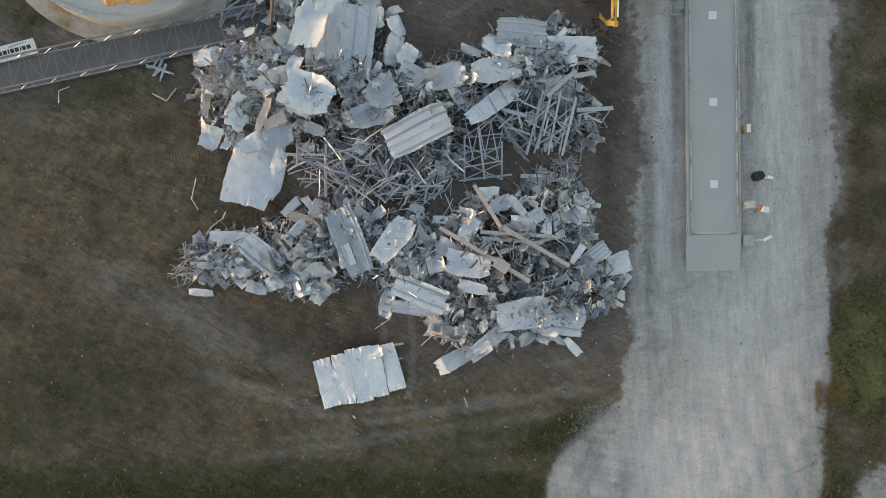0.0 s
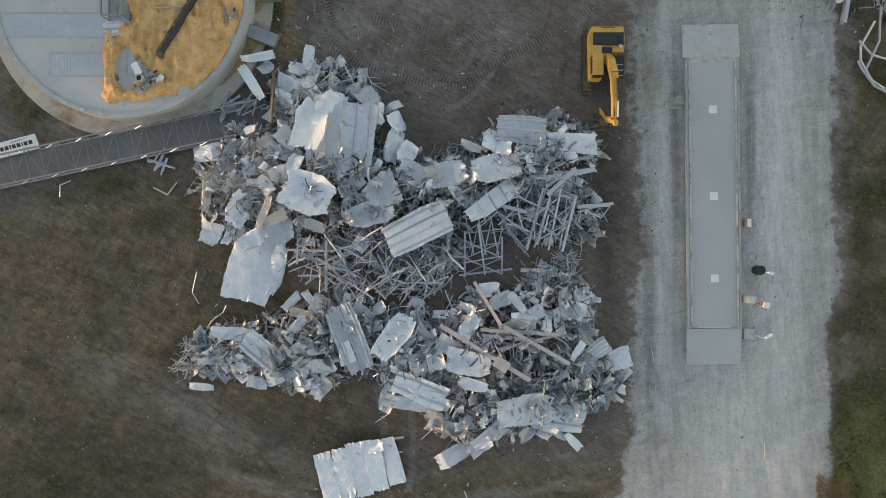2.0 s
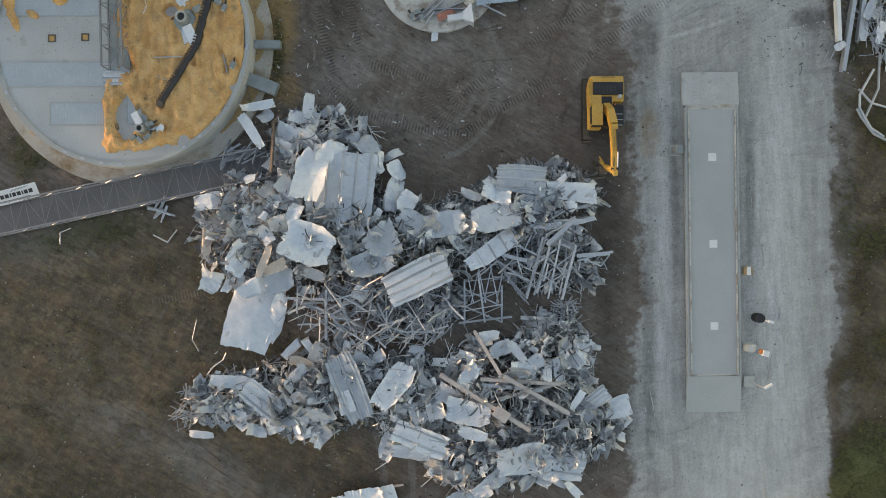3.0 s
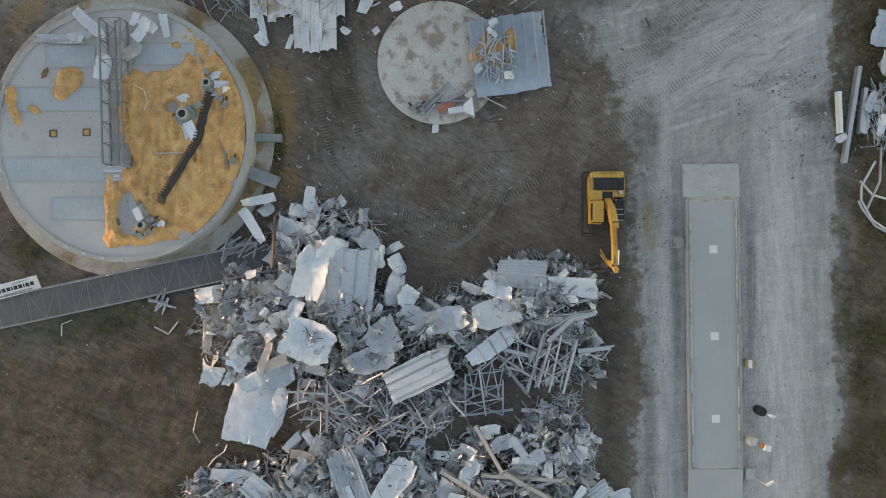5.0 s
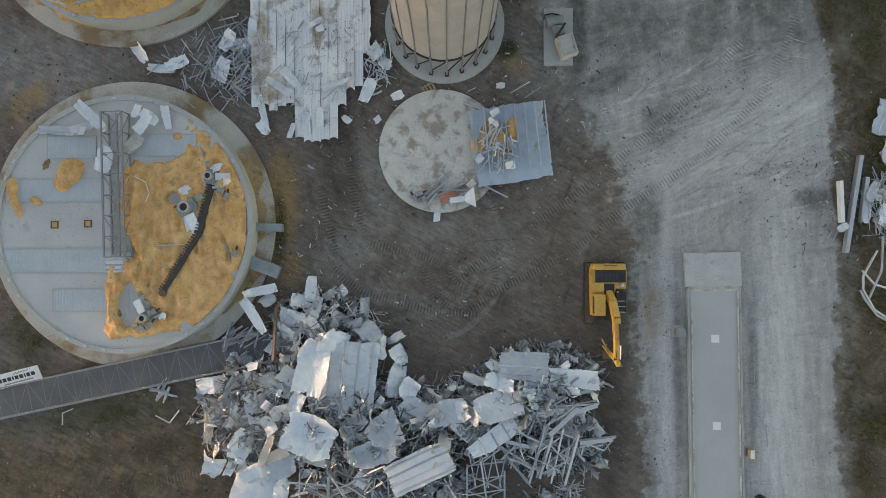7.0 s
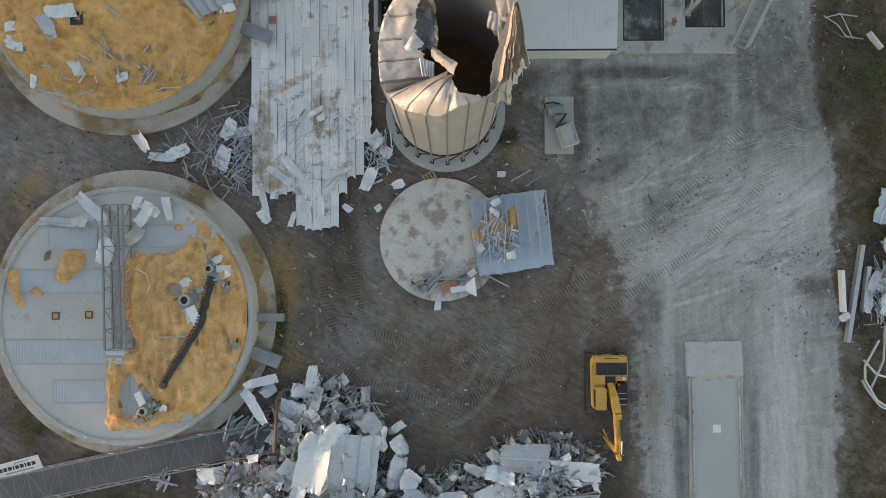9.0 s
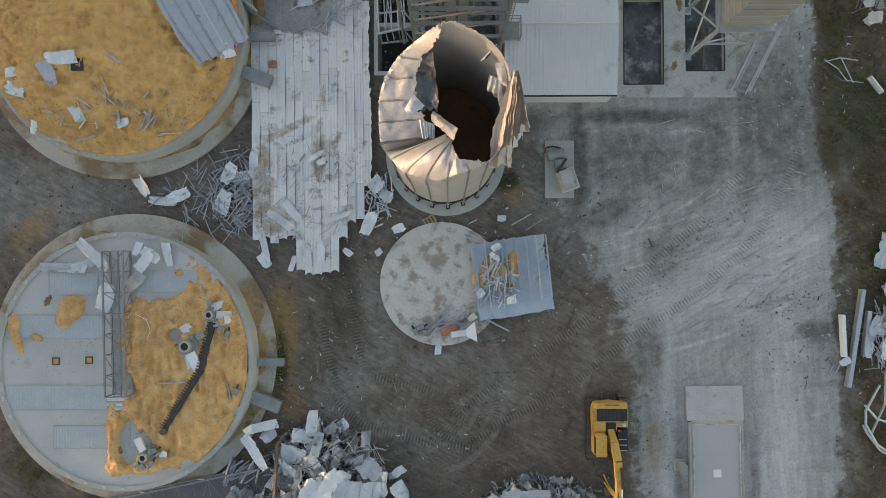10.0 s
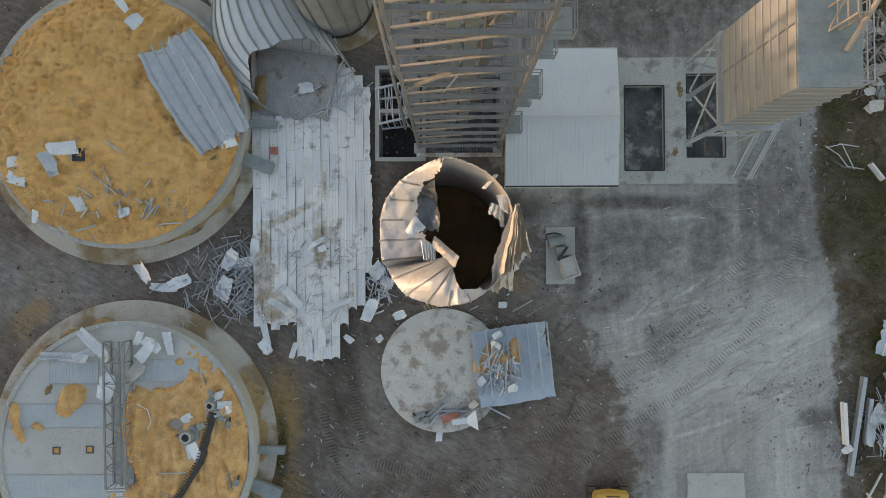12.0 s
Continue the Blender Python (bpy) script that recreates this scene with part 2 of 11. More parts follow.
def ground_mat():
    m = bpy.data.materials.new("earth_and_gravel")
    m.use_nodes = True
    n, l = m.node_tree.nodes, m.node_tree.links
    b = n["Principled BSDF"]
    co = n.new("ShaderNodeNewGeometry").outputs["Position"]

    def nz(s, detail=8, rough=0.65, stretch=None):
        t = n.new("ShaderNodeTexNoise")
        t.inputs["Scale"].default_value, t.inputs["Detail"].default_value, t.inputs["Roughness"].default_value = s, detail, rough
        if stretch:
            mp = n.new("ShaderNodeMapping")
            mp.vector_type = "TEXTURE"
            mp.inputs["Scale"].default_value, mp.inputs["Rotation"].default_value = (1 / stretch[0], 1 / stretch[1], 1), (0, 0, radians(stretch[2]))
            l.new(co, mp.inputs[0])
            l.new(mp.outputs[0], t.inputs["Vector"])
        else:
            l.new(co, t.inputs["Vector"])
        return t.outputs["Fac"]

    def rng(f, a, z, lo=0.0, hi=1.0):
        r = n.new("ShaderNodeMapRange")
        for k, v in zip(("From Min", "From Max", "To Min", "To Max"), (a, z, lo, hi)):
            r.inputs[k].default_value = v
        l.new(f, r.inputs["Value"])
        return r.outputs[0]

    def op(kind, a, z):
        x = n.new("ShaderNodeMath")
        x.operation = kind
        for i, v in enumerate((a, z)):
            if isinstance(v, (int, float)):
                x.inputs[i].default_value = v
            else:
                l.new(v, x.inputs[i])
        return x.outputs[0]

    def mix(f, a, z, kind="MIX"):
        x = n.new("ShaderNodeMix")
        x.data_type, x.blend_type = "RGBA", kind
        for sock, v in ((x.inputs[0], f), (x.inputs[6], a), (x.inputs[7], z)):
            if isinstance(v, (int, float)):
                sock.default_value = v
            elif isinstance(v, tuple):
                sock.default_value = (*v, 1)
            else:
                l.new(v, sock)
        return x.outputs[2]

    def mask(name, soft=0.18, amount=0.5):
        a = n.new("ShaderNodeAttribute")
        a.attribute_name = name
        broken = op("ADD", a.outputs["Fac"], op("MULTIPLY", op("SUBTRACT", edge, 0.5), amount))
        return rng(broken, 0.5 - soft, 0.5 + soft)

    edge = nz(0.9, 10, 0.7)
    mid, grit, pebbles = nz(0.35, 8), nz(6.0, 12, 0.8), nz(26.0, 3, 0.75)
    streak = nz(0.8, 8, 0.65, (2.2, 0.35, 8))
    scratch = nz(1.0, 9, 0.7, (2.6, 0.22, -35))
    warp = n.new("ShaderNodeTexNoise")
    warp.inputs["Scale"].default_value, warp.inputs["Detail"].default_value = 0.14, 1
    l.new(co, warp.inputs["Vector"])
    bend = n.new("ShaderNodeVectorMath")
    bend.operation, bend.inputs[1].default_value = "MULTIPLY_ADD", (3.2, 3.2, 0.0)
    l.new(warp.outputs["Color"], bend.inputs[0])
    l.new(co, bend.inputs[2])
    co_straight, co = co, bend.outputs[0]
    scratch2 = nz(0.8, 10, 0.74, (0.2, 2.4, 24))
    wheel = nz(0.5, 10, 0.72, (0.3, 2.0, 14))
    co = co_straight
    dirt = mix(rng(mid, 0.3, 0.7), (0.114, 0.088, 0.073), (0.198, 0.164, 0.141))
    dirt = mix(rng(edge, 0.55, 0.75), dirt, (0.175, 0.14, 0.11))
    dirt = mix(rng(wheel, 0.51, 0.66), dirt, (0.175, 0.158, 0.142))
    dirt = mix(rng(nz(1.9, 9, 0.78), 0.57, 0.70), dirt, (0.062, 0.05, 0.042))
    dirt = mix(rng(nz(3.1, 9, 0.8), 0.61, 0.70), dirt, (0.21, 0.19, 0.17))
    olive = mix(rng(nz(0.6, 9, 0.7), 0.35, 0.65), (0.088, 0.067, 0.049), (0.158, 0.119, 0.086))
    olive = mix(rng(nz(1.7, 9, 0.75), 0.50, 0.66), olive, (0.185, 0.15, 0.085))
    olive = mix(rng(nz(0.9, 9, 0.75), 0.54, 0.68), olive, (0.10, 0.098, 0.052))
    olive = mix(rng(scratch, 0.54, 0.72), olive, (0.17, 0.145, 0.115))
    grass = mix(rng(nz(2.5, 8, 0.75), 0.35, 0.65), (0.034, 0.046, 0.018), (0.078, 0.08, 0.034))
    gravel = mix(rng(mid, 0.3, 0.7), (0.305, 0.297, 0.282), (0.43, 0.42, 0.40))
    gravel = mix(rng(streak, 0.42, 0.66), gravel, (0.31, 0.31, 0.305))
    gravel = mix(rng(nz(1.3, 10, 0.78), 0.56, 0.72), gravel, (0.22, 0.205, 0.19))
    gravel = mix(rng(nz(0.55, 10, 0.72), 0.54, 0.70), gravel, (0.44, 0.437, 0.428))
    gravel = mix(rng(nz(2.3, 8, 0.8), 0.60, 0.72), gravel, (0.155, 0.14, 0.125))
    gravel = mix(rng(wheel, 0.56, 0.70), gravel, (0.24, 0.225, 0.21))
    gravel = mix(rng(wheel, 0.42, 0.30), gravel, (0.47, 0.465, 0.455))
    pale = mix(rng(streak, 0.3, 0.7), (0.48, 0.48, 0.47), (0.60, 0.60, 0.585))
    c = mix(mask("olive", 0.3, 0.9), dirt, olive)
    c = mix(mask("dusty", 0.35, 0.9), c, mix(rng(edge, 0.3, 0.7), (0.185, 0.168, 0.152), (0.27, 0.255, 0.238)))
    c = mix(mask("gravel", 0.14, 1.5), c, gravel)
    c = mix(mask("pale", 0.4, 0.9), c, pale)
    sc = n.new("ShaderNodeAttribute")
    sc.attribute_name = "scrape"
    c = mix(op("MULTIPLY", sc.outputs["Fac"], rng(scratch2, 0.50, 0.66, 0.0, 0.8)), c, (0.46, 0.46, 0.45))
    c = mix(op("MULTIPLY", sc.outputs["Fac"], rng(scratch2, 0.46, 0.33, 0.0, 0.55)), c, (0.16, 0.145, 0.13))
    def mark(name):
        a = n.new("ShaderNodeAttribute")
        a.attribute_name = name
        return a.outputs["Fac"]

    wear = nz(1.6, 9, 0.72)
    c = mix(op("MULTIPLY", mark("pale_line"), rng(wear, 0.36, 0.56, 0.1, 0.9)), c, mix(mark("gravel"), (0.235, 0.215, 0.195), (0.56, 0.56, 0.55)))
    c = mix(op("MULTIPLY", mark("rut"), rng(wear, 0.62, 0.42, 0.1, 0.9)), c, mix(mark("gravel"), (0.07, 0.058, 0.05), (0.23, 0.215, 0.20)))
    cleat = n.new("ShaderNodeMath")
    cleat.operation = "SINE"
    l.new(op("MULTIPLY", mark("phase"), 2 * math.pi / 0.26), cleat.inputs[0])
    cleats = op("MULTIPLY", op("MULTIPLY", cleat.outputs[0], mark("tread")), rng(wear, 0.30, 0.55, 0.2, 1.0))
    c = mix(rng(cleats, 0.0, 1.0, 0.0, 0.75), c, mix(mark("gravel"), (0.21, 0.185, 0.165), (0.50, 0.50, 0.49)))
    c = mix(rng(cleats, 0.0, -1.0, 0.0, 0.8), c, mix(mark("gravel"), (0.06, 0.05, 0.043), (0.20, 0.185, 0.17)))
    c = mix(mask("grain", 0.3, 0.9), c, (0.30, 0.19, 0.09))
    c = mix(mask("grass", 0.3, 1.5), c, grass)
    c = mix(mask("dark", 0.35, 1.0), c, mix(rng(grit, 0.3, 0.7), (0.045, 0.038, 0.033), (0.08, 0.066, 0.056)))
    drag = mix(mark("gravel"), nz(1.5, 7, 0.66, (2.6, 0.5, 62)), nz(1.3, 7, 0.66, (3.4, 0.45, -66)))
    amount = op("MULTIPLY", rng(mid, 0.30, 0.66, 0.15, 1.0), op("ADD", op("MULTIPLY", mark("scrape"), 0.26), op("MULTIPLY", op("SUBTRACT", 1.0, mark("gravel")), 0.5)))
    c = mix(amount, c, mix(rng(drag, 0.36, 0.64), (0.20, 0.20, 0.20), (0.80, 0.80, 0.80)), "OVERLAY")
    down = nz(0.7, 8, 0.68, (2.2, 0.3, 3))
    c = mix(op("MULTIPLY", mark("gravel"), op("SUBTRACT", 0.42, op("MULTIPLY", mark("scrape"), 0.4))), c, mix(rng(down, 0.34, 0.66), (0.32, 0.32, 0.32), (0.68, 0.68, 0.68)), "OVERLAY")
    c = mix(0.42, c, mix(rng(grit, 0.30, 0.70), (0.22, 0.22, 0.22), (0.8, 0.8, 0.8)), "OVERLAY")
    c = mix(0.16, c, mix(rng(pebbles, 0.32, 0.68), (0.2, 0.2, 0.2), (0.85, 0.85, 0.85)), "OVERLAY")
    l.new(c, b.inputs["Base Color"])
    b.inputs["Roughness"].default_value = 0.95
    b.inputs["Specular IOR Level"].default_value = 0.25
    h = op("ADD", op("ADD", op("MULTIPLY", grit, 0.7), op("MULTIPLY", pebbles, 0.15)), op("ADD", op("MULTIPLY", cleats, 0.5), op("MULTIPLY", wear, 2.2)))
    bp = n.new("ShaderNodeBump")
    bp.inputs["Strength"].default_value, bp.inputs["Distance"].default_value = 0.6, 0.06
    l.new(h, bp.inputs["Height"])
    l.new(bp.outputs[0], b.inputs["Normal"])
    return m


def leaf_mat(name, c1, c2, c3):
    m = bpy.data.materials.new(name)
    m.use_nodes = True
    n, l = m.node_tree.nodes, m.node_tree.links
    b = n["Principled BSDF"]
    r = n.new("ShaderNodeValToRGB")
    r.color_ramp.elements[0].color, r.color_ramp.elements[1].color = (*c1, 1), (*c3, 1)
    e = r.color_ramp.elements.new(0.5)
    e.color = (*c2, 1)
    l.new(n.new("ShaderNodeNewGeometry").outputs["Random Per Island"], r.inputs[0])
    l.new(r.outputs[0], b.inputs["Base Color"])
    b.inputs["Roughness"].default_value = 0.8
    return m


GROUND = ground_mat()
GREEN = leaf_mat("green_weeds", (0.08, 0.10, 0.035), (0.14, 0.15, 0.06), (0.25, 0.22, 0.09))
DRY = leaf_mat("dry_weeds", (0.13, 0.11, 0.06), (0.20, 0.165, 0.09), (0.28, 0.215, 0.12))
AMBER = leaf_mat("amber_weeds", (0.16, 0.12, 0.05), (0.26, 0.17, 0.065), (0.36, 0.22, 0.08))
TREAD = leaf_mat("pressed_soil", (0.115, 0.098, 0.086), (0.135, 0.115, 0.10), (0.16, 0.138, 0.12))
SOIL = leaf_mat("soil_clods", (0.06, 0.05, 0.042), (0.12, 0.10, 0.086), (0.20, 0.17, 0.145))
STONES = leaf_mat("loose_stones", (0.16, 0.15, 0.14), (0.34, 0.34, 0.33), (0.55, 0.54, 0.52))
GALV_MIX = mat("galvanised_offcuts", (0.52, 0.55, 0.575), (0.68, 0.70, 0.71), 0.9, 14, 0.45, 0.5, 0.15, (0.36, 0.33, 0.29), 0.6, 0.9, vary=0.55, islands=True, crease=0.1)
# near-black end of the ramp paints shade into the heap's gaps; the rest is metal
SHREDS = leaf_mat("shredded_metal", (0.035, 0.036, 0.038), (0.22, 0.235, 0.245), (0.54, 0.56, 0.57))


# ---- tools for meshes ----
def link(name, bm, material, parent=None, smooth=False):
    me = bpy.data.meshes.new(name)
    bm.normal_update()
    bm.to_mesh(me)
    bm.free()
    me.materials.append(material)
    if smooth:
        me.polygons.foreach_set("use_smooth", [True] * len(me.polygons))
    ob = new(name, me)
    ob.parent = parent
    return ob


def part(name, bm, material, parent, label="", smooth=False):
    ob = link(name, bm, material, parent, smooth)
    return tagged(ob, label) if label else ob


def raw(name, verts, faces, material, parent=None, smooth=False):
    me = bpy.data.meshes.new(name)
    me.from_pydata(verts, [], faces)
    me.materials.append(material)
    if smooth:
        me.polygons.foreach_set("use_smooth", [True] * len(me.polygons))
    ob = new(name, me)
    ob.parent = parent
    return ob


def base(name, x, y, z, rz=0.0, label="", category="", group="", kind=""):
    ob = new(name)
    ob.matrix_basis = pose(x, y, z, 0, 0, rz)
    return tagged(ob, label, category, group, kind)


def box(bm, x, y, z, sx, sy, sz, rz=0.0, bevel=0.0, tilt=(0.0, 0.0)):
    """A box with its middle at (x, y, z)."""
    r = bmesh.ops.create_cube(bm, size=1.0, matrix=pose(x, y, z, tilt[0], tilt[1], rz) @ Matrix.Diagonal((sx, sy, sz, 1)))
    if bevel:
        es = list({e for v in r["verts"] for e in v.link_edges})
        bmesh.ops.bevel(bm, geom=es, offset=bevel, segments=2, affect="EDGES", profile=0.6)
    return bm


def frame_of(p, q):
    d = Vector(q) - Vector(p)
    return Matrix.Translation((Vector(p) + Vector(q)) / 2) @ d.to_track_quat("Z", "Y").to_matrix().to_4x4(), d.length


def bar(bm, p, q, w, h=None, turn=0.0):
    """A square or flat bar from p to q."""
    m, n = frame_of(p, q)
    bmesh.ops.create_cube(bm, size=1.0, matrix=m @ pose(0, 0, 0, 0, 0, turn) @ Matrix.Diagonal((w, h or w, n, 1)))
    return bm


def tube(bm, p, q, r, r2=None, seg=8):
    m, n = frame_of(p, q)
    bmesh.ops.create_cone(bm, cap_ends=True, segments=seg, radius1=r, radius2=r if r2 is None else r2, depth=n, matrix=m)
    return bm


def angle_bar(bm, p, q, w, t=0.02, turn=0.0):
    """An L-shaped rolled section."""
    m, n = frame_of(p, q)
    m = m @ pose(0, 0, 0, 0, 0, turn)
    bmesh.ops.create_cube(bm, size=1.0, matrix=m @ Matrix.Translation((w / 2, 0, 0)) @ Matrix.Diagonal((w, t, n, 1)))
    bmesh.ops.create_cube(bm, size=1.0, matrix=m @ Matrix.Translation((0, w / 2, 0)) @ Matrix.Diagonal((t, w, n, 1)))
    return bm


def channel(bm, p, q, w, h, t=0.025, turn=0.0):
    """A U-shaped section, open to one side."""
    m, n = frame_of(p, q)
    m = m @ pose(0, 0, 0, 0, 0, turn)
    for x, y, a, b in ((0, 0, w, t), (-w / 2 + t / 2, -h / 2, t, h), (w / 2 - t / 2, -h / 2, t, h)):
        bmesh.ops.create_cube(bm, size=1.0, matrix=m @ Matrix.Translation((x, y, 0)) @ Matrix.Diagonal((a, b, n, 1)))
    return bm


def disc(bm, x, y, z0, z1, r, seg=96, r0=0.0):
    """A round slab, or a ring where r0 is given."""
    rings = [[], [], [], []]
    for i in range(seg):
        a = 2 * math.pi * i / seg
        c, s = math.cos(a), math.sin(a)
        for k, (rad, z) in enumerate(((r, z0), (r, z1), (r0, z1), (r0, z0))):
            if rad or not rings[k]:
                rings[k].append(bm.verts.new((x + rad * c, y + rad * s, z)))
    for i in range(seg):
        j = (i + 1) % seg
        bm.faces.new((rings[0][i], rings[0][j], rings[1][j], rings[1][i]))
        if r0:
            bm.faces.new((rings[1][i], rings[1][j], rings[2][j], rings[2][i]))
            bm.faces.new((rings[2][i], rings[2][j], rings[3][j], rings[3][i]))
        else:
            bm.faces.new((rings[1][i], rings[1][j], rings[2][0]))
    return bm


def polyline(bm, pts, r, seg=6):
    for p, q in zip(pts, pts[1:]):
        tube(bm, p, q, r, seg=seg)
    return bm


def ridged(p, s):
    return 1 - 2 * abs(noise.noise(Vector(p) * s))


def step(a, z, v):
    v = min(max((v - a) / (z - a), 0.0), 1.0)
    return v * v * (3 - 2 * v)


def thicken(bm, t):
    """Give an open surface a thickness."""
    bm.normal_update()
    bmesh.ops.solidify(bm, geom=list(bm.faces), thickness=t)
    return bm


class Sheet:
    """A bent steel sheet: folds across its length, a curl across its width, creases and ragged ends."""

    def __init__(self, length, width, seed, curl=0.0, fold=0.0, folds=2, crumple=0.08, torn=0.05, twist=0.0, cell=0.12, most=52, irr=0.5):
        rnd = random.Random(seed)
        self.l, self.w, self.curl, self.crumple, self.torn, self.twist, self.seed = length, width, radians(curl), crumple, torn, radians(twist), seed
        self.bends = [(rnd.uniform(-0.42, 0.42) * length, radians(rnd.choice((-1, 1)) * fold * rnd.uniform(0.5, 1.3)), rnd.uniform(-0.5, 0.5)) for _ in range(folds if fold else 0)]
        self.nu, self.nv = max(4, min(most, round(length / cell))), max(3, min(most, round(width / cell)))
        self.cut = {(a, b): irr * rnd.random() ** 1.5 for a in (False, True) for b in (False, True)}
        self.taper, self.shear = irr * rnd.uniform(-0.35, 0.35), irr * rnd.uniform(-0.35, 0.35)
        self.creases = []
        for _ in range(rnd.randint(2, 5)):
            a = rnd.choice((0.0, 1.57, rnd.uniform(0, 3.14), rnd.uniform(0, 3.14)))
            self.creases.append((math.cos(a), math.sin(a), rnd.uniform(-0.4, 0.4) * (length * abs(math.cos(a)) + width * abs(math.sin(a))), rnd.gauss(0, 1.15) * crumple + rnd.choice((-1, 1)) * min(0.02, 0.2 * crumple)))
        self.off = Vector((rnd.uniform(-50, 50), rnd.uniform(-50, 50), rnd.uniform(-50, 50)))
        self.mid = Vector((0, 0, 0))
        self.mid = self.at(0, 0)

    def at(self, u, v):
        """u, v from -1 to 1."""
        o = self.off
        y0 = v * self.w / 2 * (1 - self.cut[(u > 0, v > 0)] * max(0.0, (abs(u) - 0.45) / 0.55)) * (1 + self.taper * u)
        end = 1 + self.torn * 0.8 * noise.noise(Vector((u * 2, v * 2.3, 0)) + o) * abs(u) ** 4
        side = 1 + self.torn * 0.6 * noise.noise(Vector((u * 3.5, v * 2, 5)) + o) * abs(v) ** 4
        s, y0 = u * end * self.l / 2 + self.shear * y0, y0 * side
        x, z, n = 0.0, 0.0, 10
        for i in range(n):
            t = s * (i + 0.5) / n
            a = sum(b * step(-0.06 * self.l, 0.06 * self.l, (t if abs(t) > 0 else 0) - c - k * y0) for c, b, k in self.bends)
            a -= sum(b * step(-0.06 * self.l, 0.06 * self.l, -c - k * y0) for c, b, k in self.bends)
            x += math.cos(a) * s / n
            z += math.sin(a) * s / n
        y = y0
        if abs(self.curl) > 0.01:
            r = self.w / self.curl
            y, z = r * math.sin(y0 / r), z + r * (1 - math.cos(y0 / r))
        if self.twist:
            a = self.twist * u
            y, z = y * math.cos(a) - z * math.sin(a) * 0.3, z + y * math.sin(a)
        if self.crumple:
            p = Vector((s, y0, 0)) + o
            z += self.crumple * (ridged(p, 0.38) * 0.55 + ridged(p, 0.95) * 0.34 + ridged(p, 2.4) * 0.17)
            z += sum(k * abs(s * ca + y0 * sa - d) for ca, sa, d, k in self.creases)
        return Vector((x, y, z)) - self.mid

    def mesh(self, name, thick=0.014):
        nu, nv = self.nu, self.nv
        rr = random.Random(self.seed + 7)
        knots = sorted(rr.uniform(-math.pi, math.pi) for _ in range(rr.randint(30, 64)))
        deep = min(0.17, 0.03 + 0.6 * self.torn)
        bite = [deep * rr.random() ** 1.5 * (1.8 if rr.random() < 0.12 else 1.0) for _ in knots]
        lift = [rr.gauss(0, 0.05 + 0.3 * self.torn) * min(self.w, 1.2) for _ in knots]
        top = []
        for i in range(nu + 1):
            for j in range(nv + 1):
                u, v = -1 + 2 * i / nu, -1 + 2 * j / nv
                m, t = max(abs(u), abs(v)), math.atan2(v, u)
                cut, up = float(np.interp(t, knots, bite)), float(np.interp(t, knots, lift))
                cut *= 1.0 if abs(u) > abs(v) else 0.4
                k = 1 - cut * step(0.55, 1.0, m) - (0.025 * rr.random() if m > 0.999 else 0)
                p = self.at(u * k, v * k)
                p.z += up * max(0.0, (m - 0.55) / 0.45) ** 2
                top.append(p)
        n = len(top)
        verts = top + [p - Vector((0, 0, thick)) for p in top]
        faces = []
        for i in range(nu):
            for j in range(nv):
                a, b, c, d = i * (nv + 1) + j, (i + 1) * (nv + 1) + j, (i + 1) * (nv + 1) + j + 1, i * (nv + 1) + j + 1
                faces += [(a, b, c, d), (n + d, n + c, n + b, n + a)]
        rim = [i * (nv + 1) for i in range(nu + 1)] + [nu * (nv + 1) + j for j in range(1, nv + 1)] + [i * (nv + 1) + nv for i in range(nu - 1, -1, -1)] + [j for j in range(nv - 1, 0, -1)]
        for a, b in zip(rim, rim[1:] + rim[:1]):
            faces.append((b, a, n + a, n + b))
        me = bpy.data.meshes.new(name)
        me.from_pydata(verts, [], faces)
        me.polygons.foreach_set("use_smooth", [True] * len(me.polygons))
        me.set_sharp_from_angle(angle=radians(16))
        return me

    def rib(self, v, lo=-1.0, hi=1.0, w=0.09, h=0.07):
        """A hat-shaped stiffener along the sheet, at v."""
        k = 14
        verts, faces = [], []
        for i in range(k + 1):
            u = lo + (hi - lo) * i / k
            for dv, up in ((-w, 0.002), (-w * 0.5, h), (w * 0.5, h), (w, 0.002)):
                verts.append(self.at(u, v + dv * 2 / self.w) + Vector((0, 0, up)))
        for i in range(k):
            for j in range(3):
                a = i * 4 + j
                faces.append((a, a + 4, a + 5, a + 1))
        faces += [(0, 1, 2, 3), (k * 4 + 3, k * 4 + 2, k * 4 + 1, k * 4)]
        return verts, faces


SEED = [100]
PILE = "scrap heap"


def sheet(x, y, z, length, width, rz, rx=0.0, ry=0.0, m=GALV, ribs=0, label="", group=PILE, smooth=False, name="scrap_sheet", **shape):
    """One loose sheet lying at (x, y, z), its length turned by rz; ribs: stiffeners along it."""
    SEED[0] += 1
    shape.setdefault("irr", 0.2 if ribs else 0.55)
    sh = Sheet(length, width, SEED[0], **shape)
    me = sh.mesh(name)
    me.materials.append(m)
    ob = new(name, me)
    ob.matrix_basis = pose(x, y, z, rx, ry, rz)
    words = {GALV: "bent galvanised corrugated steel sheet", GALV_PALE: "pale bent galvanised steel sheet", GALV_DUSTY: "dusty crumpled corrugated steel sheet", GALV_TAN: "torn steel sheet tinted tan for low sunlight", STEEL: "bent grey steel plate"}
    tagged(ob, label or words.get(m, "bent steel sheet") + (" with stiffeners" if ribs else "") + " on the scrap heap", "scrap metal", group)
    for i in range(ribs):
        v = -1 + (2 * i + 1) / ribs
        raw("stiffener", *sh.rib(v), STEEL, ob)
    return ob


